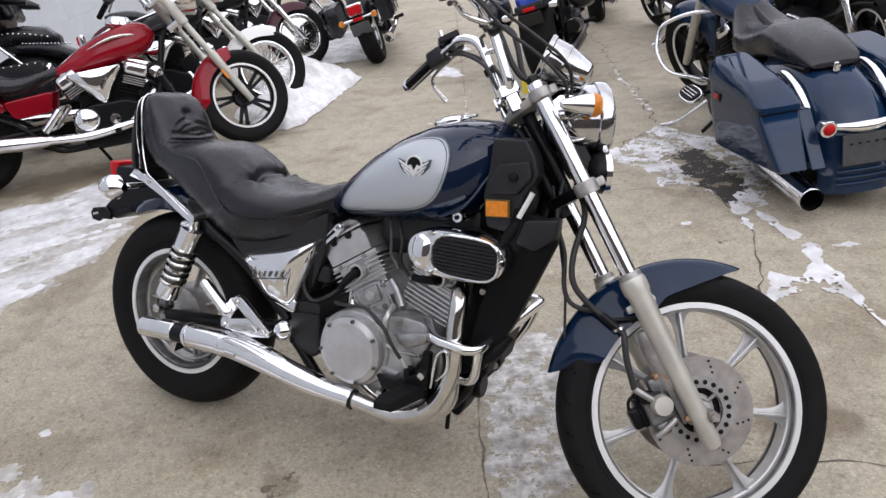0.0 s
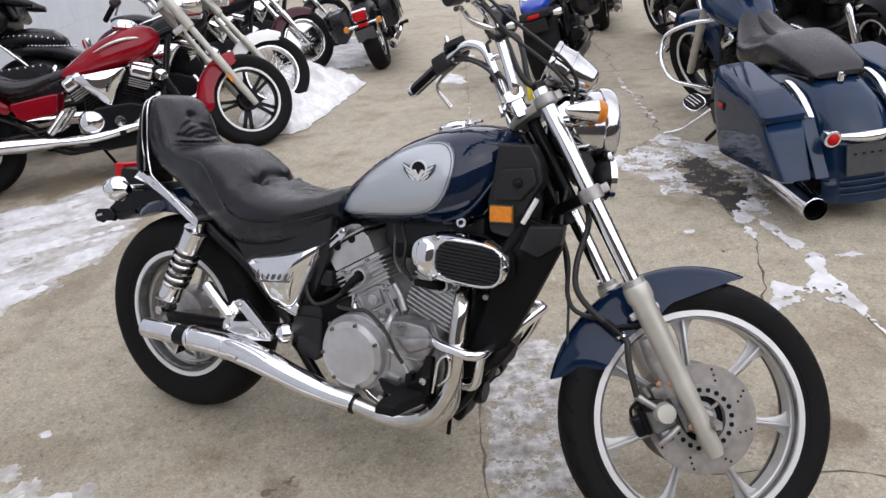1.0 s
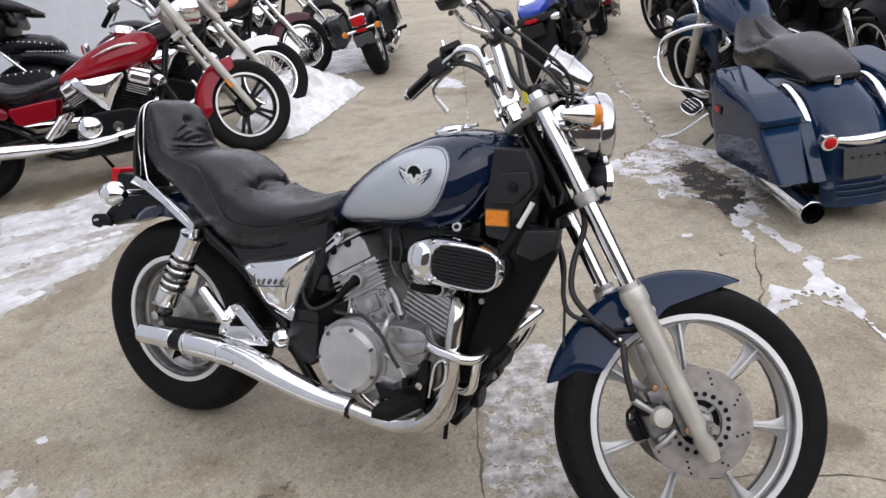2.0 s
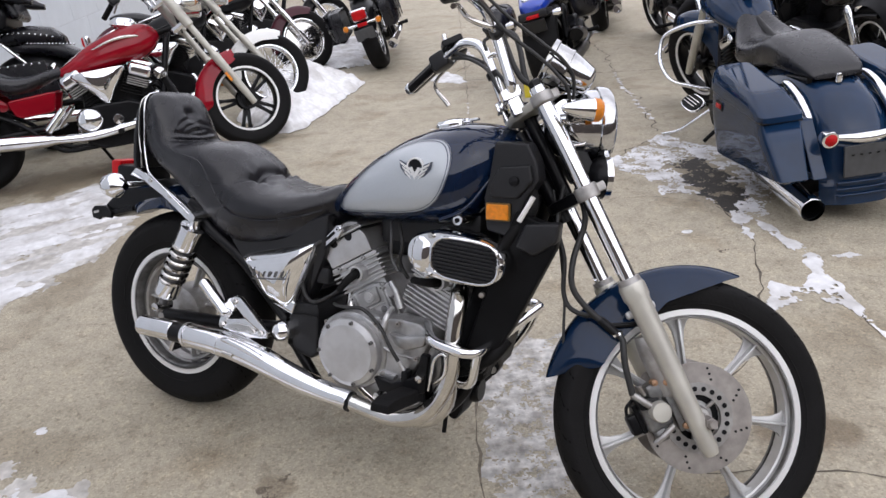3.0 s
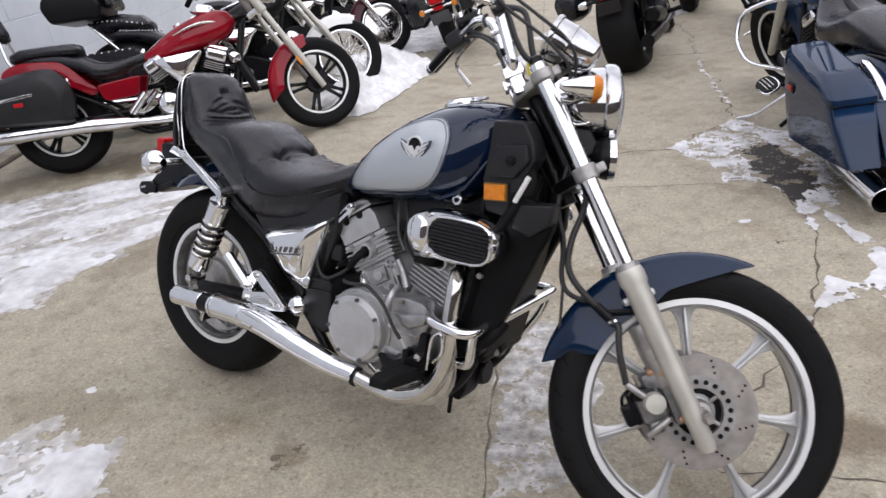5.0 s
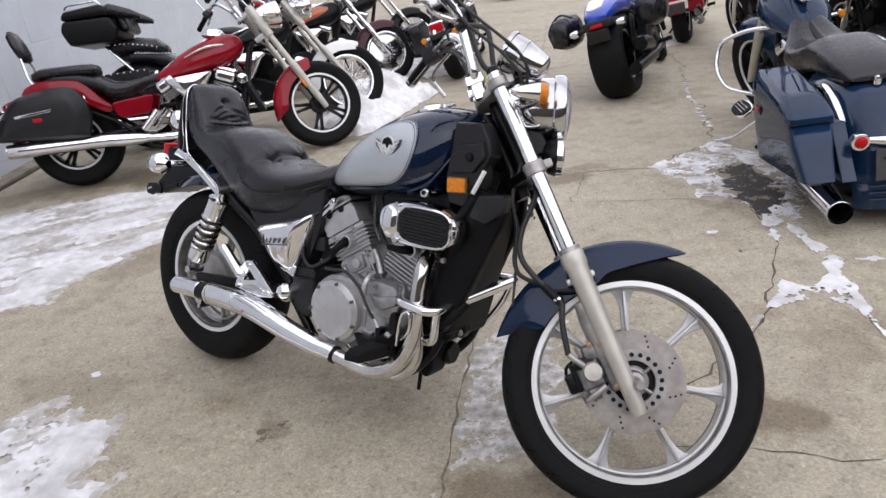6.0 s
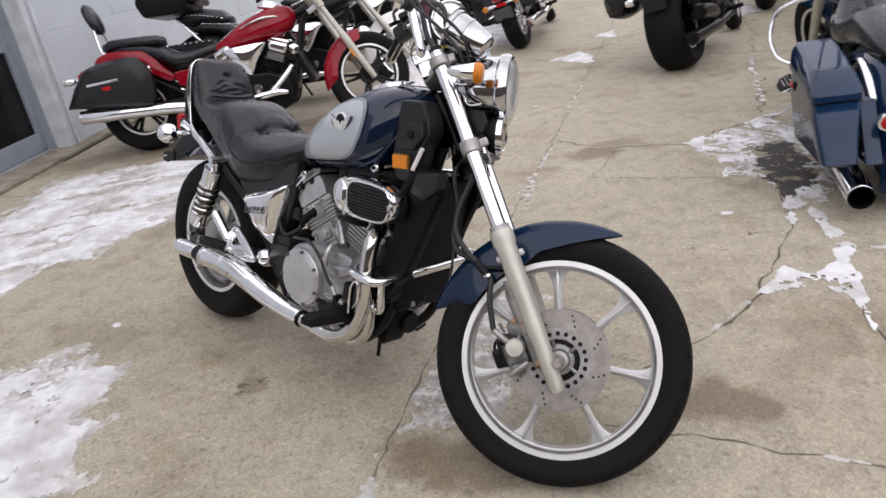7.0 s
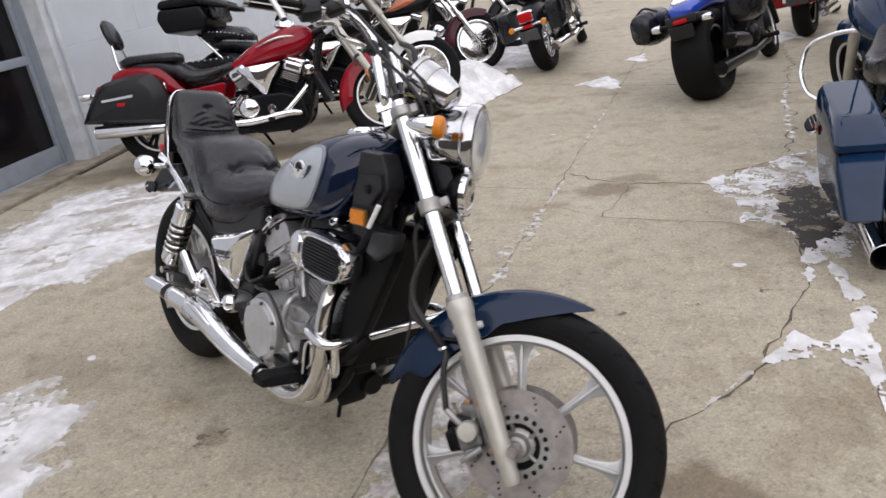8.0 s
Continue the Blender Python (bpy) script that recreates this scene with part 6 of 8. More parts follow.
part("battery_box", plate([(0.5, 0.448), (0.515, 0.456), (0.6, 0.46), (0.607, 0.445), (0.602, 0.315), (0.58, 0.296), (0.53, 0.31), (0.515, 0.33)], -0.142, 0.1, 0.009), PLASTIC, bike, "black plastic box behind the engine")
part("box_seam", tube([(0.51, -0.143, 0.42), (0.56, -0.143, 0.426), (0.604, -0.143, 0.425)], 0.003), BLACK, bike)
part("frame_junction", plate([(0.47, 0.42), (0.55, 0.46), (0.56, 0.36), (0.52, 0.28), (0.47, 0.33)], -0.12, 0.12, 0.01), BLACK, bike)
part("wiring_loop", tube([(0.62, -0.1, 0.64), (0.603, -0.13, 0.631), (0.575, -0.135, 0.597), (0.555, -0.14, 0.535), (0.563, -0.145, 0.487), (0.591, -0.145, 0.466), (0.637, -0.14, 0.485), (0.67, -0.13, 0.51)], 0.0055), CABLE, bike)
part("ignition_coil", box((0.05, 0.06, 0.05), (0.6, -0.09, 0.535), 0.012), PLASTIC, bike)

# air cleaner: chrome oval with a ribbed black face
for s in (-1, 1):
    ac = part("air_cleaner", plate(oval(1.041, 0.653, 0.126, 0.06, 64, 2.5), s * 0.165, s * 0.226, 0.016), CHROME, bike, "oval chrome air cleaner with a ribbed black face")
    part("black_face", plate(oval(1.069, 0.653, 0.081, 0.0475, 48, 3.2), s * 0.222, s * 0.2285, 0.002), PLASTIC, ac)
    part("face_rim", tube([(x, s * 0.228, z) for x, z in oval(1.069, 0.653, 0.083, 0.0495, 48, 3.2)], 0.0042, raw=True, sides=8, closed=True), CHROME, ac)
    part("end_dome", dome(oval(0.957, 0.655, 0.027, 0.043, 32, 2.4), s * 0.224, s * 0.012, 10, power=0.7, curve=2.0), CHROME, ac)
    for k in range(10):
        z = -0.0385 + 0.0086 * k
        L = 0.154 * max(0.05, 1 - abs(z / 0.0485) ** 3.2) ** (1 / 3.2)
        part("face_rib", box((L, 0.008, 0.0042), (1.069 - z * -0.07, s * 0.2305, 0.653 + z), 0.001, rot=Euler((0, radians(4), 0))), PLASTIC, ac)
    for x, z in ((0.983, 0.704), (0.978, 0.608), (1.155, 0.648)):
        part("bolt", lathe([(0.0, s * 0.234), (0.007, s * 0.233), (0.0085, s * 0.222)], "y", 10, origin=(x, 0, z)), DULL_CHROME, ac)
    part("duct", box((0.14, 0.06, 0.09), (1.02, s * 0.14, 0.66), 0.02), PLASTIC, bike)

YELLOW_FRAME = mat("amber_frame", (0.16, 0.09, 0.02), 0.4)
# radiator and its black covers
part("radiator", box((0.05, 0.22, 0.38), (1.115, -0.02, 0.53), 0.012, rot=Euler((0, radians(14), 0))), SHROUD, bike, "black radiator")
for s in (-1, 1):
    y0, y1 = (0.085, 0.115) if s > 0 else (-0.12, -0.158)
    part("radiator_side", plate([(1.14, 0.77), (1.195, 0.735), (1.193, 0.65), (1.143, 0.545), (1.093, 0.417), (1.06, 0.335), (1.02, 0.335), (1.03, 0.42), (1.08, 0.58)] if s > 0 else [(1.16, 0.77), (1.268, 0.735), (1.262, 0.69), (1.225, 0.607), (1.172, 0.49), (1.095, 0.36), (1.03, 0.335), (1.05, 0.42), (1.1, 0.58)], y0, y1, 0.008), SHROUD, bike)
    part("radiator_cover", plate([(1.1, 0.925), (1.18, 0.925), (1.203, 0.885), (1.212, 0.843), (1.18, 0.79), (1.165, 0.70), (1.088, 0.715), (1.078, 0.79), (1.09, 0.85)], s * 0.09, s * 0.15, 0.008), PLASTIC, bike, "black plastic shroud")
    part("shroud_step", plate([(1.118, 0.868), (1.192, 0.876), (1.2, 0.838), (1.166, 0.798), (1.1, 0.795), (1.098, 0.825)], s * 0.14, s * 0.164, 0.006), PLASTIC, bike)
    part("shroud_plug", lathe([(0.0, s * 0.172), (0.011, s * 0.17), (0.014, s * 0.155)], "y", 16, origin=(1.157, 0, 0.838)), BLACK, bike)
    rfl = part("side_reflector", box((0.054, 0.012, 0.036), (1.119, s * 0.159, 0.763), 0.003, rot=Euler((0, radians(-2), 0))), AMBER, bike, "amber side reflector")
    part("reflector_frame", box((0.06, 0.01, 0.042), (1.119, s * 0.156, 0.763), 0.003, rot=Euler((0, radians(-2), 0))), YELLOW_FRAME, rfl)
    if s > 0:
        continue
    part("wedge_cover", plate([(1.167, 0.686), (1.19, 0.744), (1.272, 0.752), (1.265, 0.704), (1.214, 0.668)], s * 0.13, s * 0.172, 0.009), PLASTIC, bike)
    part("hose_clip", rod((1.176, s * 0.17, 0.748), (1.206, s * 0.168, 0.806), 0.0062), WHITE, bike, "white wiring sleeve")
part("lower_hose", pipe([(1.15, -0.13, 0.45), (1.12, -0.16, 0.4), (1.06, -0.15, 0.37), (0.99, -0.12, 0.4)], 0.015, 0.05), RUBBER, bike)
for z in (0.56, 0.6):
    part("radiator_bolt", lathe([(0.0, -0.166), (0.007, -0.165), (0.008, -0.155)], "y", 8, origin=(1.09 + (z - 0.56) * 0.4, 0, z)), STEEL, bike)
part("radiator_hose", pipe([(1.18, -0.12, 0.83), (1.2, -0.13, 0.78), (1.14, -0.16, 0.69), (1.1, -0.15, 0.62)], 0.014), RUBBER, bike)
part("oil_filter", lathe([(0.0, 0.1), (0.03, 0.1), (0.036, 0.09), (0.036, 0.0)], "x", 20, origin=(0.94, 0, 0.25)), BLACK, bike)
# black filler box added to close the see-through gap behind the radiator
part("radiator_filler", box((0.1, 0.22, 0.3), (1.07, 0.0, 0.47), 0.015, rot=Euler((0, radians(14), 0))), SHROUD, bike)
part("belly_bracket", plate([(0.89, 0.33), (0.87, 0.21), (0.905, 0.185), (0.95, 0.192), (0.97, 0.215), (0.985, 0.19), (1.005, 0.188), (1.02, 0.22), (1.026, 0.26), (1.03, 0.3), (1.02, 0.36), (0.96, 0.36)], -0.09, 0.0, 0.01), SHROUD, bike)
part("mount_bolt", lathe([(0.0, -0.06), (0.01, -0.058), (0.012, -0.05), (0.012, -0.02)], "y", 10, origin=(1.085, 0, 0.335)), ALLOY, bike)
part("mount_lug", plate([(1.04, 0.38), (1.06, 0.325), (1.09, 0.315), (1.105, 0.34), (1.08, 0.39)], -0.05, -0.01, 0.006), BLACK, bike)
part("drain_hose", rod((0.965, -0.06, 0.2), (0.96, -0.062, 0.135), 0.006), RUBBER, bike)

# crash bar: one loop round the front, with a leg at each side
bar = [(0.93, -0.13, 0.452), (0.975, -0.2, 0.434), (1.1, -0.228, 0.427), (1.148, 0.178, 0.463), (1.07, 0.205, 0.455), (0.95, 0.13, 0.45)]
cb = part("crash_bar", pipe(bar, 0.0135, 0.05, 14), CHROME, bike, "bent chrome crash bar round the radiator")
part("crash_bar_leg", pipe([(1.1, -0.19, 0.432), (1.09, -0.185, 0.39), (1.075, -0.168, 0.325), (0.99, -0.13, 0.318)], 0.0115, 0.04, 12), CHROME, cb)
part("crash_bar_leg", pipe([(1.135, 0.15, 0.45), (1.115, 0.15, 0.4), (1.07, 0.14, 0.33), (1.02, 0.12, 0.305)], 0.0115, 0.04, 12), CHROME, cb)

# exhaust
part("header_pipe", tube([(0.975, -0.06, 0.52), (1.015, -0.12, 0.56), (1.033, -0.17, 0.53), (1.031, -0.185, 0.456), (1.031, -0.185, 0.399), (1.021, -0.185, 0.339), (0.992, -0.187, 0.276), (0.946, -0.19, 0.23), (0.881, -0.19, 0.208), (0.82, -0.19, 0.212), (0.72, -0.195, 0.232)], 0.0225, 6, 18), DULL_CHROME, bike, "chrome header pipe")
part("header_pipe", tube([(0.66, -0.05, 0.5), (0.7, -0.12, 0.3), (0.8, -0.13, 0.21), (0.92, -0.14, 0.19), (1.0, -0.15, 0.25), (1.02, -0.16, 0.36)], 0.019, 6, 14), DULL_CHROME, bike)
bm = tube([(0.745, -0.195, 0.23), (0.735, -0.195, 0.231), (0.672, -0.198, 0.239), (0.56, -0.2, 0.262), (0.433, -0.2, 0.297), (0.33, -0.2, 0.313), (0.25, -0.2, 0.317), (0.186, -0.2, 0.318), (0.181, -0.2, 0.318)],
          [0.026, 0.028, 0.0295, 0.0345, 0.0385, 0.037, 0.0362, 0.0355, 0.033], 5, 28)
mf = part("muffler", bm, CHROME, bike, "long chrome muffler with a stepped end")
part("muffler_neck", tube([(0.186, -0.2, 0.318), (0.128, -0.2, 0.319)], 0.0295, raw=True, sides=24), BLACK, mf, "dark neck between muffler and tip")
part("muffler_tip", lathe([(0.0, 0.03), (0.0255, 0.03), (0.027, 0.003), (0.0285, 0.0), (0.0305, 0.003), (0.031, 0.01), (0.031, 0.128), (0.028, 0.133), (0.0, 0.133)], "x", 32, origin=(0, -0.2, 0.3205)), CHROME, mf)
part("muffler_bore", lathe([(0.0, 0.0285), (0.025, 0.0285), (0.0262, 0.006), (0.0256, 0.006), (0.0245, 0.027), (0.0, 0.027)], "x", 24, origin=(0, -0.2, 0.3205)), BLACK, mf)
for x in (0.318, 0.19):
    part("muffler_band", torus([(0.0362, -0.004), (0.0382, -0.0035), (0.0388, 0.0), (0.0382, 0.0035), (0.0362, 0.004)], "x", 32, origin=(x, -0.2, 0.3135 if x > 0.2 else 0.318)), CHROME, mf)
part("heat_shield", tube([(0.325, -0.222, 0.3355), (0.36, -0.2255, 0.3365), (0.42, -0.227, 0.325), (0.47, -0.226, 0.309), (0.5, -0.222, 0.298)], [0.004, 0.009, 0.01, 0.009, 0.004]), CHROME, mf)
part("shield_slot", tube([(0.35, -0.2375, 0.306), (0.385, -0.2385, 0.302)], 0.0055, raw=True), DULL_CHROME, mf)
part("muffler_stay", box((0.012, 0.05, 0.09), (0.115, -0.165, 0.29), 0.003, rot=Euler((0, radians(24), 0))), DULL_CHROME, mf)
part("muffler_clamp", tube([(0.748, -0.195, 0.2265), (0.74, -0.195, 0.228)], 0.0272, raw=True, sides=20), BLACK, mf)
# rider peg, brake pedal, side stand
pg = part("rider_peg", loft([[Vector((x + a * u, y, z + c * v)) for u, v in ((-1, -0.9), (-0.9, -1), (0.9, -1), (1, -0.9), (0.92, 0.85), (0.82, 1), (-0.82, 1), (-0.92, 0.85))] for x, y, z, a, c in ((0.931, -0.178, 0.288, 0.02, 0.012), (0.929, -0.185, 0.288, 0.026, 0.017), (0.894, -0.268, 0.281, 0.028, 0.016), (0.886, -0.286, 0.274, 0.026, 0.011), (0.885, -0.289, 0.272, 0.02, 0.006))]), RUBBER, bike, "wedge-shaped black rubber foot peg", 30)
part("peg_plate", box((0.042, 0.08, 0.004), (0.914, -0.226, 0.266), 0.0015, rot=Euler((radians(4), 0, radians(-23)))), ALLOY, pg)
part("peg_mount", box((0.08, 0.05, 0.05), (0.92, -0.16, 0.285), 0.012), BLACK, pg)
part("peg_bracket_plate", plate([(0.815, 0.312), (0.835, 0.275), (0.92, 0.28), (0.965, 0.298), (0.972, 0.395), (0.95, 0.398), (0.935, 0.335), (0.87, 0.305)], -0.2, -0.178, 0.005), BLACK, pg)
for x, z in ((0.834, 0.268), (0.953, 0.337)):
    part("peg_bolt", lathe([(0.0, -0.216), (0.009, -0.215), (0.0105, -0.21), (0.0105, -0.19)], "y", 14, origin=(x, 0, z)), DULL_CHROME, pg)
part("brake_pedal", tube([(0.976, -0.205, 0.31), (0.985, -0.21, 0.35), (0.994, -0.212, 0.394), (1.012, -0.213, 0.413), (1.024, -0.213, 0.406), (1.021, -0.21, 0.362), (0.99, -0.2, 0.33)], 0.0038), CHROME, bike)
part("side_stand", pipe([(0.72, 0.12, 0.2), (0.74, 0.2, 0.14), (0.76, 0.31, 0.092)], 0.012), BLACK, bike)
part("stand_foot", box((0.06, 0.05, 0.01), (0.765, 0.315, 0.096), 0.003, rot=Euler((radians(16), 0, 0))), BLACK, bike)


# ---- the other motorcycles ----
def cruiser(label, m, paint, fender_paint, seat_label="", base=1.68, R=(0.33, 0.33), tw=(0.13, 0.17), rims=(0.225, 0.2), style="fork", spokes=5, wheel_metal=None, rake=33, steer=20,
            bags="", windshield=False, sissy=False, pipes=1, disc=0.14, lift_pipe=0.0, bars=0.12, category="motorcycle", engine_metal=None, headlight=True, fender_front=32, bag_set=(0.0, 0.0), shocks=True, lip=None, rear_fender=None, rear=True, drop=0.0, seat=True, boards=True, tank_at_x=0.0, cover=(1.2, 1.25, 0.0), fork_metal=None, console=True, sunk=0.0, round_at=(0.69, 0.345)):
    """A parked road cruiser: x forward from the rear axle, y left."""
    e = engine_metal or CHROME
    b = thing("motorcycle", m, label, category, "parked motorcycles")
    F0 = pose(0, 0, 0, 0, -rake, 0) @ pose(0, 0, 0, 0, 0, steer)
    S = Matrix.Translation(Vector((base, 0, R[0])) - F0 @ Vector((0.05, 0, 0))) @ F0
    cast_wheel(b, "front_wheel", S @ Matrix.Translation((0.05, 0, 0)), R[0], tw[0], rims[0], spokes, (0.05, 0.06), 0.2, style=style, metal=wheel_metal or BLACK, lip=lip, disc=disc, tread=False, sides=56)
    cast_wheel(b, "rear_wheel", pose(0, 0, R[1]), R[1], tw[1], rims[1], spokes, (0.07, 0.06), 0.4, style=style, metal=wheel_metal or BLACK, lip=lip, tread=False, sides=56)
    # fork
    for s in (-1, 1):
        part("fork_slider", lathe([(0.0, -0.05), (0.022, -0.045), (0.026, 0.05), (0.03, 0.36), (0.022, 0.38)], "z", 18, origin=(0.05, 0.11 * s, 0)), fork_metal or e, b, m=S)
        part("fork_tube", lathe([(0.022, 0.34), (0.022, 0.6), (0.034, 0.61), (0.034, 0.84), (0.02, 0.86)], "z", 18, origin=(0.05, 0.11 * s, 0)), fork_metal or CHROME, b, m=S)
        part("turn_signal", lathe([(0.0, -0.06), (0.025, -0.04), (0.035, 0.0), (0.034, 0.03), (0.02, 0.04)], "x", 16), CHROME, b, m=S @ pose(0.13, 0.2 * s, 0.72, 0, rake, 0))
        part("signal_lens", lathe([(0.033, 0.028), (0.024, 0.04), (0.0, 0.044)], "x", 14), AMBER, b, m=S @ pose(0.13, 0.2 * s, 0.72, 0, rake, 0))
    part("triple_clamp", plate([(0.07, 0.13), (-0.05, 0.05), (-0.05, -0.05), (0.07, -0.13)], 0.62, 0.66, 0.006, "xy"), e, b, m=S)
    part("triple_clamp", plate([(0.07, 0.13), (-0.05, 0.05), (-0.05, -0.05), (0.07, -0.13)], 0.81, 0.845, 0.006, "xy"), e, b, m=S)
    bm = fender_shell(R[0] + 0.03, fender_front, 166, tw[0] / 2 + 0.025, 0.1, 26, 11, 0.3)
    bmesh.ops.translate(bm, vec=(0.05, 0, 0), verts=bm.verts)
    part("front_fender", bm, fender_paint, b, angle=60, m=S)
    if headlight:
        h = part("headlight", lathe([(0.0, -0.13), (0.06, -0.12), (0.09, -0.05), (0.098, 0.02), (0.104, 0.03), (0.1, 0.045)], "x", 32), CHROME, b, m=S @ pose(0.19, 0, 0.72, 0, rake - 4, 0))
        part("lens", lathe([(0.096, 0.04), (0.06, 0.058), (0.0, 0.064)], "x", 28, open_ends=True), GLASS, h)
    # handlebar
    half = [(-0.02, 0.06, 0.9), (-0.05, 0.12, 0.9 + bars), (-0.06, 0.24, 0.94 + bars), (-0.22, 0.42, 0.88 + bars)]
    hb = part("handlebar", pipe([(x, -y, z) for x, y, z in reversed(half)] + half, 0.0135, 0.05), CHROME, b, m=S)
    for s in (-1, 1):
        a, c = Vector((-0.12, 0.31 * s, 0.917 + bars)), Vector((-0.23, 0.435 * s, 0.876 + bars))
        part("grip", tube([a, c], 0.019, raw=True, sides=12), RUBBER, hb)
        part("switch_box", box((0.07, 0.06, 0.06), a, 0.015), PLASTIC, hb)
        part("lever", tube([a + Vector((0.05, 0, 0)), c + Vector((0.08, 0, -0.01))], 0.007), CHROME, hb)
        part("mirror_stem", tube([a, a + Vector((0.0, 0.03 * s, 0.1)), a + Vector((0.02, 0.08 * s, 0.2))], 0.006), CHROME, hb)
        part("mirror", dome(oval(a.x + 0.02, a.z + 0.23, 0.06, 0.04, 20, 2.4), a.y + 0.1 * s, 0.015), PLASTIC, hb)
        part("cable", tube([a, (0.05, 0.2 * s, 1.0 + bars * 0.5), (0.1, 0.08 * s, 0.85), (0.02, 0.03, 0.6)], 0.006), CABLE, b, m=S)
        part("riser", rod((-0.02, 0.06 * s, 0.83), (-0.02, 0.06 * s, 0.92), 0.016), CHROME, hb)
    if windshield:
        out = [Vector((0.17 - 0.09 * (z - 0.7), y, z)) for y, z in ((0.22, 0.72), (0.24, 0.95), (0.2, 1.2), (0.1, 1.3), (-0.1, 1.3), (-0.2, 1.2), (-0.24, 0.95), (-0.22, 0.72))]
        bm = bmesh.new()
        bm.faces.new([bm.verts.new(q + Vector((0.08 * (1 - (q.y / 0.24) ** 2), 0, 0))) for q in out])
        bmesh.ops.solidify(bm, geom=bm.faces[:], thickness=0.005)
        part("windshield", bm, SCREEN, b, "clear windshield", m=S)
        part("windshield_strut", rod((0.12, -0.14, 0.66), (0.13, -0.16, 0.95), 0.008), CHROME, b, m=S)
    # frame, tank, engine
    hx = base - 0.5
    for s in (-1, 1):
        part("frame_tube", pipe([(hx + 0.08, 0.03 * s, 0.85), (hx - 0.12, 0.11 * s, 0.2), (0.55, 0.13 * s, 0.19), (0.38, 0.13 * s, 0.4), (0.1, 0.12 * s, 0.57), (-0.12, 0.11 * s, 0.59)], 0.015, 0.08), BLACK, b)
        part("swing_arm", pipe([(0, 0.12 * s, R[1]), (0.5, 0.1 * s, 0.36)], 0.024), BLACK, b)
        if shocks:
            part("shock_absorber", lathe([(0.014, 0.0), (0.03, 0.03), (0.03, 0.2), (0.034, 0.21), (0.034, 0.27), (0.014, 0.3)], "z", 16), CHROME, b, m=pose(0.05, 0.15 * s, 0.36, 0, 22, 0))
    part("frame_tube", pipe([(hx + 0.1, 0, 0.88), (0.6, 0, 0.68), (0.3, 0, 0.62)], 0.024, 0.1), BLACK, b)
    tk0 = hx + tank_at_x
    tx = [q + tank_at_x for q in (hx - 0.62, hx - 0.5, hx - 0.36, hx - 0.2, hx - 0.06, hx + 0.04, hx + 0.09)]
    low = Matrix.Translation((0, 0, -drop))
    tb = [0.66, 0.66, 0.665, 0.68, 0.705, 0.755, 0.82]
    tt = [0.685, 0.755, 0.84, 0.905, 0.935, 0.92, 0.87]
    tw_ = [0.04, 0.1, 0.155, 0.175, 0.165, 0.12, 0.05]
    rings = []
    for x, z0, z1, w in zip(spline([(q, 0, 0) for q in tx], 5), spline([(q, 0, 0) for q in tb], 5), spline([(q, 0, 0) for q in tt], 5), spline([(q, 0, 0) for q in tw_], 5)):
        rings.append(ring_se((x.x, 0, (z0.x + z1.x) / 2), w.x, (z1.x - z0.x) / 2, (0, 1, 0), (0, 0, 1), 2.4, 28, 0.12))
    tk = part("fuel_tank", loft(rings), paint, b, angle=60, m=low)
    if console:
        part("tank_console", plate([(-0.24, 0.02), (-0.1, 0.045), (0.1, 0.05), (0.15, 0), (0.1, -0.05), (-0.1, -0.045), (-0.24, -0.02)], 0.0, 0.022, 0.009, "xy"), CHROME, tk, m=pose(tk0 - 0.2, 0, 0.895, 0, -14, 0))
        part("filler_cap", lathe([(0.0, 0.03), (0.03, 0.028), (0.036, 0.02), (0.036, -0.01)], "z", 20), CHROME, tk, m=pose(tk0 - 0.2, 0, 0.905, 0, -14, 0))
    ex = base - 1.66
    case = part("engine_case", plate([(0.55, 0.4), (0.58, 0.22), (0.68, 0.17), (1.0, 0.17), (1.08, 0.26), (1.05, 0.4), (0.9, 0.46), (0.68, 0.46)], -0.17, 0.17, 0.02), BLACK, b, m=Matrix.Translation((ex, 0, -sunk)))
    part("clutch_cover", lathe([(0.0, -0.222), (0.03, -0.22), (0.055, -0.213), (0.073, -0.2), (0.082, -0.185), (0.084, -0.17), (0.084, -0.1)], "y", 32, origin=(round_at[0], 0, round_at[1])), e, case)
    part("cam_cover", lathe([(0.0, -0.2), (0.03, -0.197), (0.038, -0.187), (0.04, -0.17), (0.04, -0.1)], "y", 24, origin=(round_at[0] + 0.17, 0, round_at[1] - 0.02)), e, case)
    part("primary_cover", dome([(0.5, 0.3), (0.56, 0.24), (0.85, 0.22), (0.96, 0.28), (0.92, 0.4), (0.6, 0.38)], 0.17, 0.03), e, case)
    for ln in (-24, 24):
        q = Matrix.Translation((0.82 + ln * 0.003, 0, 0.4)) @ Matrix.Rotation(radians(ln), 4, "Y")
        cy = part("cylinder", box((0.11, 0.13, 0.26), (0, 0, 0.13), 0.02), BLACK, case, m=q)
        for k in range(9):
            part("fin", box((0.165, 0.19, 0.006), (0, 0, 0.1 + 0.02 * k), 0.002), BLACK, cy)
        part("rocker_cover", box((0.18, 0.2, 0.075), (0, 0, 0.3), 0.026, segs=3), e, cy)
        part("head_bolt", lathe([(0.0, -0.1), (0.012, -0.098), (0.014, -0.09), (0.014, -0.06)], "y", 8, origin=(0.0, 0, 0.3)), DULL_CHROME, cy)
    part("engine_core", plate([(0.6, 0.42), (0.62, 0.6), (0.7, 0.68), (1.0, 0.7), (1.04, 0.6), (1.05, 0.4)], -0.055, 0.055, 0.02), BLACK, case)
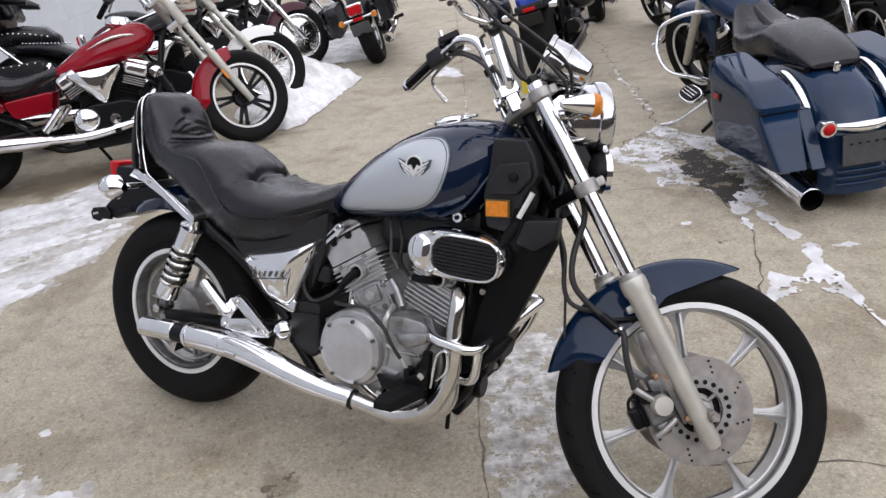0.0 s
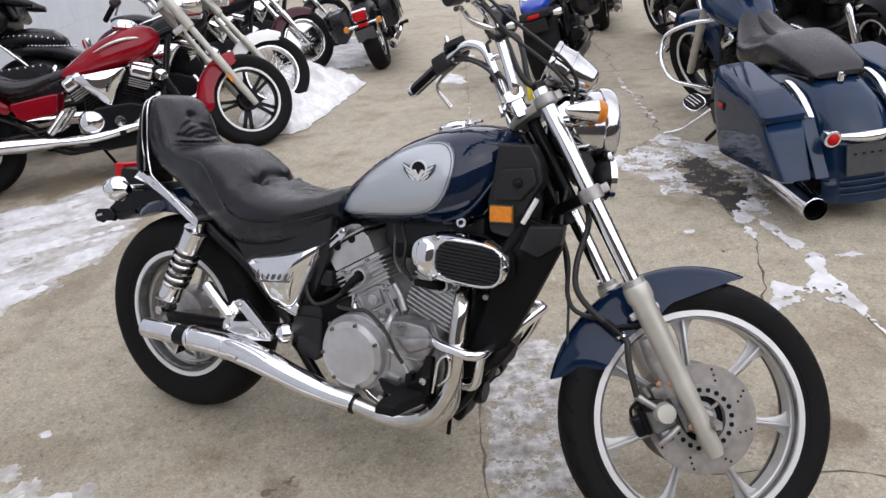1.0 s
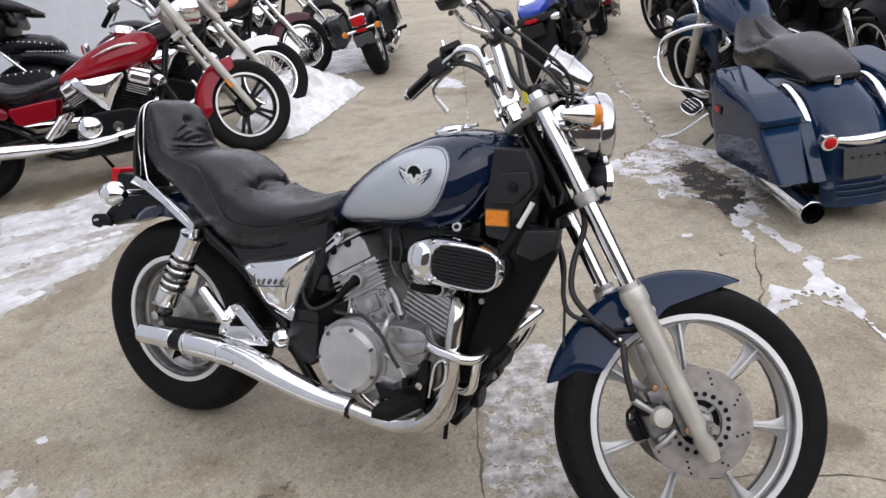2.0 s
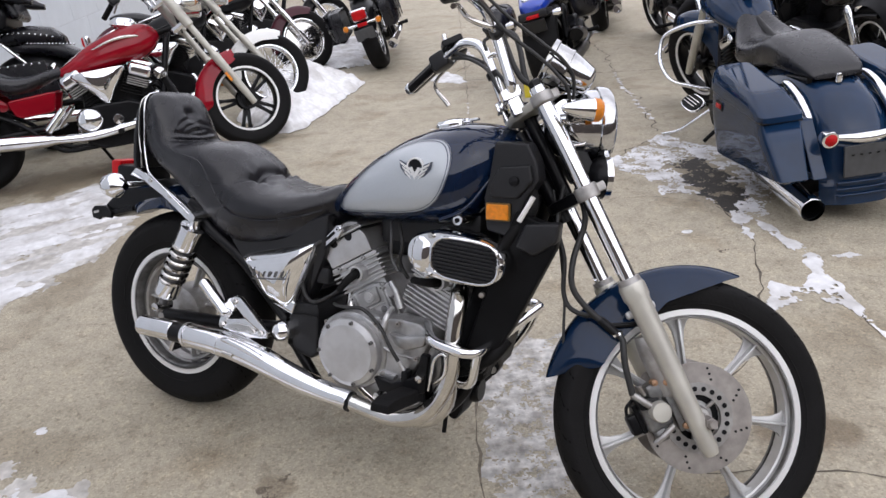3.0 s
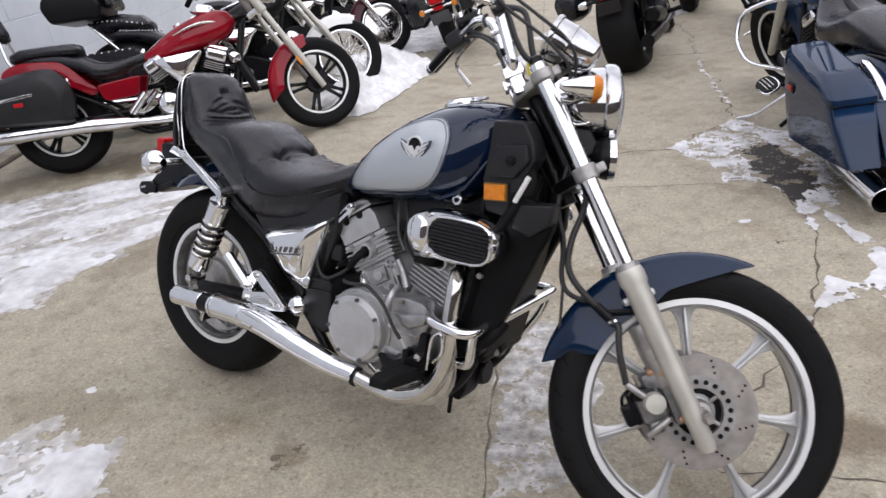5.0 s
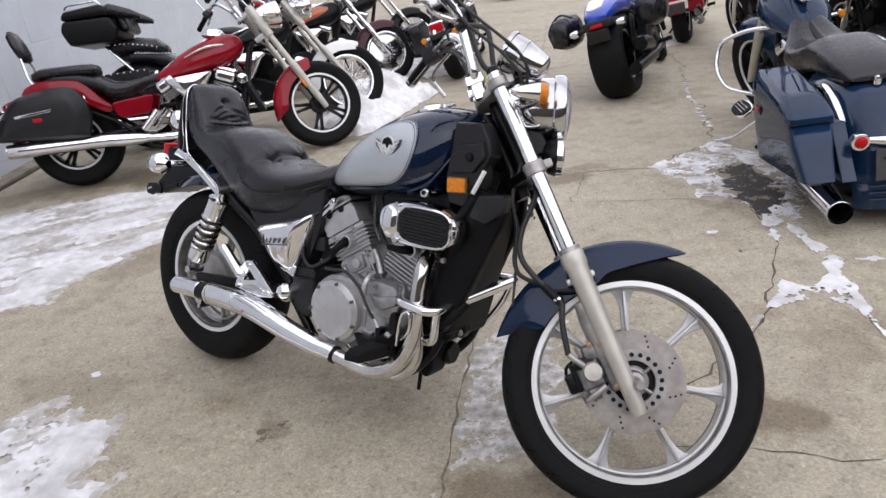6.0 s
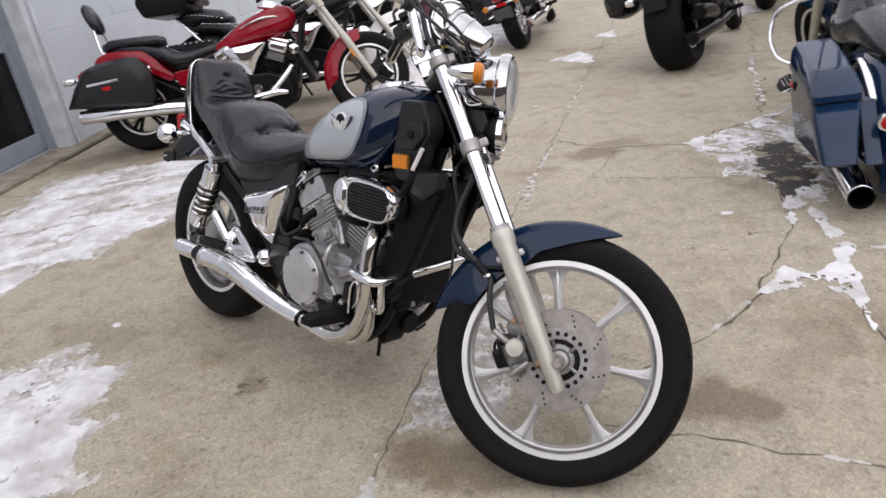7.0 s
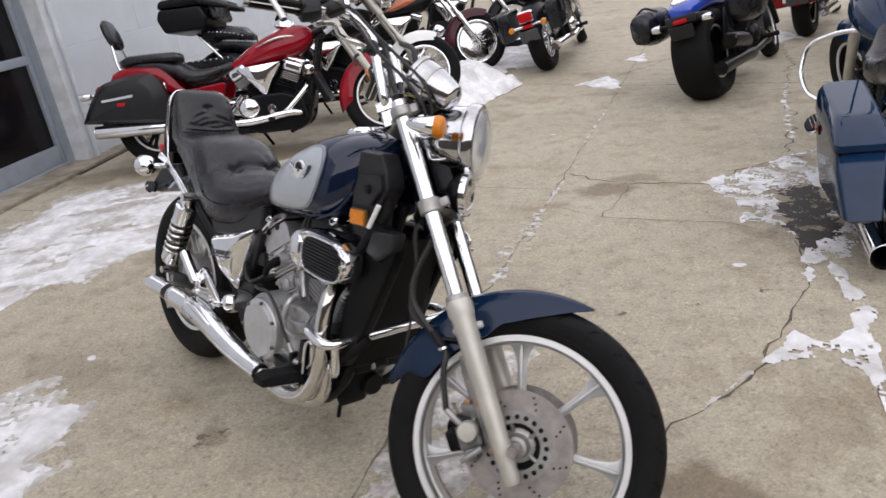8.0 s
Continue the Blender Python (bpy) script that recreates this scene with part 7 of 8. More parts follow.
    part("engine_mount", plate([(0.98, 0.5), (1.1, 0.56), (1.14, 0.46), (1.1, 0.3), (1.02, 0.3)], -0.09, 0.09, 0.015), BLACK, case)
    if cover:
        ac = [(0.7, 0.66), (0.95, 0.66), (0.92, 0.58), (0.84, 0.47), (0.8, 0.47), (0.73, 0.58)]
        part("air_cleaner", dome([(0.82 + cover[2] + (x - 0.82) * cover[0], 0.58 + (z - 0.58) * cover[1]) for x, z in ac], -0.19, -0.05), CHROME, b, "chrome air cleaner", m=Matrix.Translation((ex, 0, -sunk)))
    # seat and rear
    SE = [((-0.12, 0.76), (-0.12, 0.80), 0.08), ((-0.05, 0.73), (-0.04, 0.82), 0.12), ((0.1, 0.7), (0.12, 0.815), 0.13), ((0.22, 0.66), (0.26, 0.77), 0.15), ((0.34, 0.6), (0.36, 0.715), 0.18), ((0.46, 0.6), (0.47, 0.7), 0.17), ((0.58, 0.64), (0.58, 0.715), 0.12), ((0.68, 0.67), (0.67, 0.73), 0.07)]
    rows = []
    for a, c, w in zip(spline([(q[0][0], 0, q[0][1]) for q in SE], 4), spline([(q[1][0], 0, q[1][1]) for q in SE], 4), spline([(q[2], 0, 0) for q in SE], 4)):
        rows.append(ring_se((a + c) / 2, w.x, 1.0, (0, 1, 0), (c - a) / 2, 2.8, 28))
    if seat:
        part("seat", loft(rows), LEATHER, b, seat_label, angle=60, m=low)
    if rear:
        bm = fender_shell(R[1] + 0.06, 40, 178, tw[1] / 2 + 0.035, 0.09, 28, 11, 0.25)
        bmesh.ops.translate(bm, vec=(-0.01, 0, R[1] + 0.02), verts=bm.verts)
        part("rear_fender", bm, rear_fender or fender_paint, b, angle=60)
        tl = part("tail_lamp", box((0.06, 0.165, 0.115), (-0.37, 0, 0.61), 0.025, segs=3), CHROME, b)
        part("tail_lens", box((0.04, 0.14, 0.09), (-0.395, 0, 0.61), 0.02, segs=3), REDLENS, tl, "red tail lamp")
        bar = part("signal_bar", rod((-0.36, -0.15, 0.52), (-0.36, 0.15, 0.52), 0.014), CHROME, b)
        for s in (-1, 1):
            part("rear_signal", lathe([(0.0, 0.04), (0.022, 0.035), (0.032, 0.0), (0.03, -0.025)], "x", 16, origin=(-0.37, 0.17 * s, 0.52)), CHROME, bar)
            part("signal_lens", lathe([(0.031, -0.02), (0.024, -0.038), (0.0, -0.042)], "x", 14, origin=(-0.37, 0.17 * s, 0.52)), AMBER, bar)
        ph = part("plate_holder", box((0.012, 0.2, 0.12), (-0.405, 0, 0.425), 0.006, rot=Euler((0, radians(-18), 0))), PLATE_GREY, b)
        part("plate_bar", box((0.006, 0.09, 0.012), (-0.405, 0, 0.462), 0.002, rot=Euler((0, radians(-18), 0))), WHITE, ph)
        part("low_reflector", box((0.02, 0.1, 0.035), (-0.385, 0, 0.518), 0.006), REDLENS, bar)
    if sissy:
        for s in (-1, 1):
            part("sissy_bar", pipe([(-0.06, 0.14 * s, 0.66), (-0.17, 0.12 * s, 0.78), (-0.2, 0.07 * s, 0.95)], 0.009), CHROME, b)
        part("backrest_pad", loft([ring_se((-0.21 - 0.33 * dz, 0, 1.03 + dz), w, t, (0, 1, 0), (0.94, 0, 0.33), 2.3, 24) for dz, w, t in ((-0.11, 0.03, 0.012), (-0.1, 0.065, 0.028), (-0.05, 0.1, 0.038), (0.02, 0.105, 0.04), (0.08, 0.085, 0.034), (0.11, 0.04, 0.014))]), LEATHER, b, angle=60)
    for s in (-1, 1):
        if bags:
            saddle_bag(b, s, bags, paint, *bag_set)
    # exhaust
    for k in range(pipes):
        z = 0.2 + 0.095 * k + lift_pipe
        part("exhaust_pipe", tube([(1.0 + ex, -0.04, 0.46), (1.06 + ex, -0.09, 0.37), (1.05 + ex, -0.16, 0.28), (0.96 + ex, -0.21, 0.235), (0.78 + ex, -0.215, 0.24 + lift_pipe * 0.4), (0.5, -0.21, z + 0.02)], 0.025), CHROME, b)
        part("muffler", tube([(0.55, -0.21, z + 0.015), (0.45, -0.215, z + 0.02), (0.2, -0.22, z + 0.04), (-0.35, -0.23, z + 0.06), (-0.36, -0.23, z + 0.06)], [0.026, 0.044, 0.05, 0.052, 0.045]), CHROME, b)
    if boards:
        for s in (-1, 1):
            part("foot_peg", tube([(0.95, 0.16 * s, 0.27), (0.95, 0.2 * s, 0.27), (0.95, 0.3 * s, 0.275), (0.95, 0.305 * s, 0.275)], [0.01, 0.018, 0.02, 0.014], raw=True, sides=12), RUBBER, b)
    part("side_stand", rod((0.75, 0.12, 0.2), (0.8, 0.27, 0.04), 0.012), BLACK, b)
    return b, S


def saddle_bag(b, s, kind, paint, out=0.0, up=0.0):
    if kind == "hard":
        shape = [(-0.46, 0.405), (-0.45, 0.43), (-0.33, 0.61), (-0.22, 0.685), (0.06, 0.715), (0.16, 0.66), (0.2, 0.52), (0.17, 0.39), (0.1, 0.355)]
        g = part("saddle_bag", dome(shape, s * 0.26, s * 0.07, 6, power=0.35), PLASTIC, b, "black hard saddlebag with a chrome strip")
        part("bag_inner", plate([(x * 0.97, z) for x, z in shape], s * 0.15, s * 0.26, 0.01), PLASTIC, g)
        part("bag_strip", box((0.24, 0.012, 0.02), (-0.14, s * 0.325, 0.56), 0.004, rot=Euler((0, radians(-4), 0))), CHROME, g)
        part("lid_line", tube([(-0.37, s * 0.3, 0.545), (-0.1, s * 0.325, 0.545), (0.17, s * 0.3, 0.545)], 0.003), BLACK, g)
        part("bag_reflector", box((0.06, 0.01, 0.025), (-0.12, s * 0.33, 0.515), 0.004), REDLENS, g)
    else:
        shape = [(-0.3, 0.36), (-0.32, 0.55), (-0.28, 0.64), (0.1, 0.65), (0.15, 0.58), (0.13, 0.38)]
        g = part("saddle_bag", dome(shape, s * 0.26, s * 0.05, 6, power=0.4), LEATHER, b, "black leather saddlebag")
        part("bag_inner", plate([(x * 0.97, z) for x, z in shape], s * 0.15, s * 0.26, 0.01), LEATHER, g)
        part("bag_flap", plate([(-0.31, 0.52), (-0.3, 0.65), (0.13, 0.66), (0.14, 0.52), (0.05, 0.47), (-0.2, 0.47)], s * 0.295, s * 0.315, 0.006), LEATHER, g)
        for x in (-0.2, 0.04):
            part("strap", box((0.025, 0.008, 0.2), (x, s * 0.318, 0.5), 0.002), LEATHER, g)
            part("buckle", box((0.035, 0.01, 0.03), (x, s * 0.322, 0.48), 0.003), CHROME, g)
        for k in range(8):
            part("stud", ball((-0.27 + 0.052 * k, s * 0.317, 0.645), 0.008, seg=8), CHROME, g)
    g.matrix_basis = Matrix.Translation((0, s * out, up))


PLATE_GREY = mat("dull_plate", (0.07, 0.072, 0.076), 0.5, 0.2, 0.15, 30, 0.1, 200)
SCREEN = mat("clear_screen", (0.75, 0.77, 0.78), 0.05, 0, 0.02, 5)
SCREEN.node_tree.nodes["Principled BSDF"].inputs["Transmission Weight"].default_value = 0.95


def stand(x, y, heading, lean=-9, lift=0.0):
    """Where a parked motorcycle stands: its rear contact, heading and lean on the stand."""
    return pose(x, y, lift, 0, 0, heading) @ pose(0, 0, 0, lean, 0, 0)



def wide_fender(b, profile, half, paint, name="rear_fender"):
    """A full-width fender swept along a side profile of (x, z)."""
    path = spline([(x, 0, z) for x, z in profile], 5)
    rows = []
    for i, q in enumerate(path):
        d = (path[min(i + 1, len(path) - 1)] - path[max(i - 1, 0)]).normalized()
        nrm = Vector((d.z, 0, -d.x))
        nrm = nrm if nrm.dot(Vector((-0.2, 0, 1)) if i < len(path) / 2 else Vector((-1, 0, 0.2))) > 0 else -nrm
        rows.append([q + Vector((0, half * v, 0)) - nrm * 0.07 * abs(v) ** 3.5 for v in (k / 8 - 1 for k in range(17))])
    bm = bmesh.new()
    vs = [[bm.verts.new(q) for q in row] for row in rows]
    for a, c in zip(vs, vs[1:]):
        for k in range(16):
            bm.faces.new((a[k], a[k + 1], c[k + 1], c[k]))
    bmesh.ops.recalc_face_normals(bm, faces=bm.faces)
    bmesh.ops.solidify(bm, geom=bm.faces[:], thickness=0.006)
    return part(name, bm, paint, b, angle=60)


def build_bagger(m):
    b, S = cruiser("dark blue touring motorcycle with stretched hard saddlebags", m, BAGBLUE, BAGBLUE, "low black two-up seat", bars=0.4, base=1.62, steer=22, pipes=0, rear=False, drop=0.0, sunk=0.09, tank_at_x=0.13, fork_metal=FORK_ALLOY, seat=False, boards=False, R=(0.33, 0.31), headlight=False, style="fork", shocks=False)
    wide_fender(b, [(0.28, 0.585), (0.05, 0.612), (-0.12, 0.588), (-0.28, 0.512), (-0.385, 0.395), (-0.435, 0.25), (-0.455, 0.1)], 0.16, BAGBLUE)
    rows = []
    SB = [((-0.15, 0.595), (-0.145, 0.615), 0.1), ((-0.12, 0.59), (-0.11, 0.65), 0.125), ((-0.02, 0.585), (-0.01, 0.69), 0.142), ((0.12, 0.58), (0.13, 0.722), 0.155), ((0.25, 0.565), (0.26, 0.74), 0.162), ((0.34, 0.555), (0.34, 0.715), 0.165), ((0.44, 0.535), (0.44, 0.685), 0.185), ((0.56, 0.53), (0.56, 0.68), 0.185), ((0.66, 0.55), (0.66, 0.71), 0.15), ((0.76, 0.6), (0.76, 0.76), 0.11), ((0.86, 0.68), (0.85, 0.81), 0.07)]
    for a, c, w in zip(spline([(q[0][0], 0, q[0][1]) for q in SB], 5), spline([(q[1][0], 0, q[1][1]) for q in SB], 5), spline([(q[2], 0, 0) for q in SB], 5)):
        rows.append(ring_se((a + c) / 2, w.x, 1.0, (0, 1, 0), (c - a) / 2, 3.2, 40))
    ts = part("touring_seat", loft(rows), LEATHER, b, angle=60)
    part("seat_seam", tube([(0.3, y, 0.715 - 1.2 * y * y) for y in (-0.165, -0.12, -0.06, 0.0, 0.06, 0.12, 0.165)], 0.003), LEATHER, ts)
    part("seat_bolt", lathe([(0.0, 0.02), (0.012, 0.018), (0.016, 0.008), (0.016, -0.02)], "z", 16, origin=(-0.16, 0, 0.598)), CHROME, b)
    for z in (0.15, 0.18, 0.21):
        part("fender_rib", tube([(-0.455, -0.12, z), (-0.462, 0, z), (-0.455, 0.12, z)], 0.005), BAGBLUE, b)
    for s in (-1, 1):
        y1 = s * 0.407
        levels = []
        for z, x0, x1, ya, yb, rise in ((0.236, -0.505, 0.22, 0.27, 0.385, -0.14), (0.25, -0.518, 0.25, 0.262, 0.402, -0.13), (0.33, -0.46, 0.285, 0.25, 0.408, -0.06), (0.41, -0.395, 0.3, 0.235, 0.413, 0.0), (0.485, -0.325, 0.31, 0.22, 0.408, 0.03)):
            levels.append([Vector((q.x, s * q.y, q.z + rise * (q.x + 0.3))) for q in ring_se(((x0 + x1) / 2, (ya + yb) / 2, z), (x1 - x0) / 2, (yb - ya) / 2, (1, 0, 0), (0, 1, 0), 9, 44)])
        g = part("saddle_bag", loft(levels), BAGBLUE, b, "stretched blue hard saddlebag", angle=50)
        levels = []
        for z, x0, x1, ya, yb, rise in ((0.488, -0.335, 0.318, 0.212, 0.416, 0.035), (0.512, -0.33, 0.316, 0.212, 0.416, 0.06), (0.534, -0.27, 0.305, 0.217, 0.408, 0.1), (0.556, -0.17, 0.285, 0.226, 0.39, 0.11), (0.562, -0.12, 0.26, 0.24, 0.37, 0.11)):
            levels.append([Vector((q.x, s * q.y, q.z + rise * (q.x + 0.3))) for q in ring_se(((x0 + x1) / 2, (ya + yb) / 2, z), (x1 - x0) / 2, (yb - ya) / 2, (1, 0, 0), (0, 1, 0), 8, 44)])
        lid = part("bag_lid", loft(levels), BAGBLUE, g, angle=35)
        part("lid_seam", pipe([(-0.33, s * 0.23, 0.4855), (-0.33, y1, 0.4855), (0.1, y1 + s * 0.002, 0.499), (0.3, y1, 0.505)], 0.0045, 0.02), BLACK, g)
        part("bag_latch", box((0.08, 0.012, 0.045), (0.16, y1 + s * 0.004, 0.45), 0.006), BLACK, g)
        part("bag_reflector", box((0.06, 0.01, 0.022), (0.16, y1 + s * 0.011, 0.45), 0.004), REDLENS, g)
        part("filler_panel", plate([(-0.31, 0.47), (-0.475, 0.25), (-0.35, 0.235), (-0.1, 0.3), (0.0, 0.52)], s * 0.175, s * 0.235, 0.006), BAGBLUE, b)
        part("bag_rail", tube([(0.0, s * 0.172, 0.56), (-0.03, s * 0.175, 0.57), (-0.08, s * 0.176, 0.566), (-0.16, s * 0.178, 0.54), (-0.23, s * 0.18, 0.498), (-0.275, s * 0.18, 0.462), (-0.28, s * 0.18, 0.457)], [0.01, 0.016, 0.02, 0.021, 0.021, 0.02, 0.014]), CHROME, b, "chrome strip beside the saddlebag")
        part("muffler", lathe([(0.0, -0.3), (0.045, -0.3), (0.0485, -0.535), (0.051, -0.542), (0.0545, -0.538), (0.055, -0.52), (0.053, 0.1), (0.045, 0.3), (0.03, 0.45), (0.0, 0.45)], "x", 32), CHROME, b, "chrome muffler with a wide open end", m=pose(0, s * 0.262, 0.155, 0, -1.5, 0))
        part("muffler_bore", lathe([(0.0, -0.305), (0.0445, -0.305), (0.0478, -0.525), (0.047, -0.525), (0.043, -0.31), (0.0, -0.31)], "x", 28), BLACK, b, m=pose(0, s * 0.262, 0.155, 0, -1.5, 0))
        lamp = part("tail_lamp", lathe([(0.0, 0.03), (0.03, 0.02), (0.036, -0.01), (0.036, -0.03), (0.03, -0.034)], "x", 24, origin=(-0.41, s * 0.158, 0.41)), CHROME, b)
        part("tail_lens", lathe([(0.031, -0.03), (0.02, -0.04), (0.0, -0.043)], "x", 20, origin=(-0.41, s * 0.158, 0.41)), REDLENS, lamp, "round red tail lamp lens")
        part("highway_bar", pipe([(1.15, s * 0.1, 0.25), (1.23, s * 0.35, 0.325), (1.35, s * 0.385, 0.45), (1.4, s * 0.34, 0.595), (1.3, s * 0.2, 0.66), (1.22, s * 0.06, 0.67)], 0.0135, 0.07, 12), CHROME, b, "chrome engine guard bar")
        fb = part("floorboard", plate(oval(0, 0, 0.13, 0.055, 28, 2.6, 0), -0.008, 0.008, 0.004, "xy"), CHROME, b, "oval footboard with rubber ribs", m=pose(0.73, s * 0.36, 0.31, -30 * s, 0, 0))
        part("board_pad", plate(oval(0, 0, 0.12, 0.047, 28, 2.6, 0), 0.006, 0.014, 0.003, "xy"), RUBBER, fb)
        for k in (-1, 0, 1):
            part("pad_rib", box((0.18, 0.006, 0.006), (0, 0.018 * k, 0.016), 0.002), DULL_CHROME, fb)
        part("board_arm", rod((0.8, s * 0.16, 0.28), (0.77, s * 0.34, 0.295), 0.012), BLACK, b)
    part("kick_stand", pipe([(0.9, 0.2, 0.2), (1.0, 0.36, 0.06), (1.08, 0.44, 0.03)], 0.011, 0.05), CHROME, b)
    part("tail_bar", tube([(-0.42, -0.135, 0.412), (-0.435, -0.05, 0.402), (-0.438, 0, 0.4), (-0.435, 0.05, 0.402), (-0.42, 0.135, 0.412)], [0.013, 0.022, 0.025, 0.022, 0.013]), CHROME, b, "chrome bar between the tail lamps")
    pl = part("plate_frame", box((0.012, 0.2, 0.135), (-0.452, 0, 0.305), 0.004, rot=Euler((0, radians(8), 0))), PLATE_GREY, b, "dull grey plate frame with rows of slots")
    for k in range(5):
        for r in (-1, 1):
            part("slot", box((0.006, 0.012, 0.008), (-0.46 - 0.0045 * r, -0.07 + 0.035 * k, 0.305 + 0.032 * r), 0.002), BLACK, pl)
    return b


def trunk(b, at, width=0.42, paint=None, label="black hard top box"):
    """Hard top box with a rounded lid, rack and pad."""
    x, z = at
    t = part("top_box", plate([(x - 0.22, z), (x - 0.27, z + 0.12), (x - 0.24, z + 0.2), (x + 0.13, z + 0.2), (x + 0.18, z + 0.1), (x + 0.14, z)], -width / 2, width / 2, 0.03), paint or BLACK, b, label)
    part("box_lid", plate([(x - 0.25, z + 0.2), (x - 0.22, z + 0.27), (x + 0.08, z + 0.3), (x + 0.15, z + 0.25), (x + 0.14, z + 0.2)], -width / 2 - 0.01, width / 2 + 0.01, 0.03), paint or BLACK, t)
    part("box_pad", box((0.07, width * 0.8, 0.2), (x + 0.2, 0, z + 0.17), 0.03, rot=Euler((0, radians(-12), 0)), segs=3), LEATHER, t)
    for s in (-1, 1):
        part("rack_rail", pipe([(x - 0.22, s * width * 0.35, z + 0.29), (x - 0.2, s * width * 0.35, z + 0.32), (x + 0.04, s * width * 0.35, z + 0.335), (x + 0.06, s * width * 0.35, z + 0.3)], 0.008, 0.02), CHROME, t)
    if paint is None:
        for s in (-1, 1):
            part("arm_rest", loft([ring_se((x + dx, s * (width / 2 - 0.05), z + dz), w, h, (0, 1, 0), (0.2, 0, 0.98), 2.6, 18) for dx, dz, w, h in ((0.1, 0.26, 0.04, 0.03), (0.13, 0.25, 0.06, 0.05), (0.28, 0.2, 0.055, 0.04), (0.36, 0.17, 0.03, 0.02))]), LEATHER, t, angle=60)
    part("box_mount", pipe([(0.0, 0.1, 0.62), (x, 0.1, z - 0.02), (x, -0.1, z - 0.02), (0.0, -0.1, 0.62)], 0.014, 0.04), CHROME, b)
    return t


def sport_tail(b):
    """Short tail with a blue and white cowl, slim lamp, stub signals and a soft bag."""
    rows = []
    for x, z, w, h in ((-0.34, 0.7, 0.05, 0.02), (-0.3, 0.715, 0.1, 0.05), (-0.15, 0.745, 0.13, 0.075), (0.05, 0.755, 0.15, 0.085), (0.25, 0.73, 0.16, 0.08)):
        rows.append(ring_se((x, 0, z), w, h, (0, 1, 0), (0, 0, 1), 3, 28))
    cowl = part("tail_cowl", loft(rows), SPORTBLUE, b, "glossy bright blue tail cowl", angle=60)
    part("cowl_lens", plate([(-0.31, 0.05), (-0.28, 0.08), (-0.1, 0.085), (-0.07, 0.0), (-0.1, -0.06), (-0.29, -0.045)], -0.01, 0.016, 0.006, "xy"), GLASS, cowl, "clear lens over the tail", m=pose(0.01, 0.0, 0.855, 0, -17, 0))
    part("under_tail", box((0.3, 0.24, 0.07), (-0.2, 0, 0.645), 0.02, rot=Euler((0, radians(6), 0))), PLASTIC, b)
    part("tail_lens", box((0.03, 0.1, 0.03), (-0.36, 0.0, 0.65), 0.01), REDLENS, b, "slim red tail lamp")
    part("plate_holder", box((0.02, 0.18, 0.1), (-0.36, 0, 0.575), 0.006, rot=Euler((0, radians(-14), 0))), PLASTIC, b)
    for s in (-1, 1):
        part("rear_signal", lathe([(0.0, -0.035), (0.026, -0.03), (0.03, 0.0), (0.022, 0.035), (0.0, 0.04)], "y", 18, origin=(-0.33, 0.19 * s, 0.635)), CHROME, b)
        part("signal_stalk", rod((-0.32, 0.08 * s, 0.64), (-0.33, 0.18 * s, 0.635), 0.012), BLACK, b)
    for s in (-1, 1):
        out = 0.33 if s > 0 else 0.385
        bag = loft([ring_se((x, out * s, z), w, h, (0, 1, 0), (0, 0, 1), 2.6, 24) for x, z, w, h in ((-0.3, 0.66, 0.03, 0.04), (-0.27, 0.66, 0.09, 0.11), (-0.1, 0.655, 0.11, 0.14), (0.1, 0.65, 0.1, 0.13), (0.16, 0.65, 0.05, 0.06))])
        part("soft_bag", bag, LEATHER, b, "rounded black soft bag", angle=60)
        part("bag_strap", tube([(-0.18, (out - 0.11) * s, 0.76), (-0.18, out * s, 0.805), (-0.18, (out + 0.115) * s, 0.7), (-0.18, (out + 0.1) * s, 0.56)], 0.008), PLASTIC, b)
    part("silencer", tube([(0.4, -0.2, 0.3), (0.2, -0.25, 0.36), (-0.2, -0.27, 0.42), (-0.22, -0.27, 0.42)], [0.03, 0.055, 0.06, 0.05]), BLACK, b)


red, RS = cruiser("glossy red cruiser with black hard saddlebags by the wall", stand(-3.06, 4.36, 21.5), RED, RED, "black two-up seat", base=1.8, tank_at_x=-0.07, console=False, fender_front=66, cover=None, round_at=(0.635, 0.366), pipes=0, rake=29, fork_metal=FORK_ALLOY, bags="hard", sissy=True, steer=14, spokes=5, disc=0)
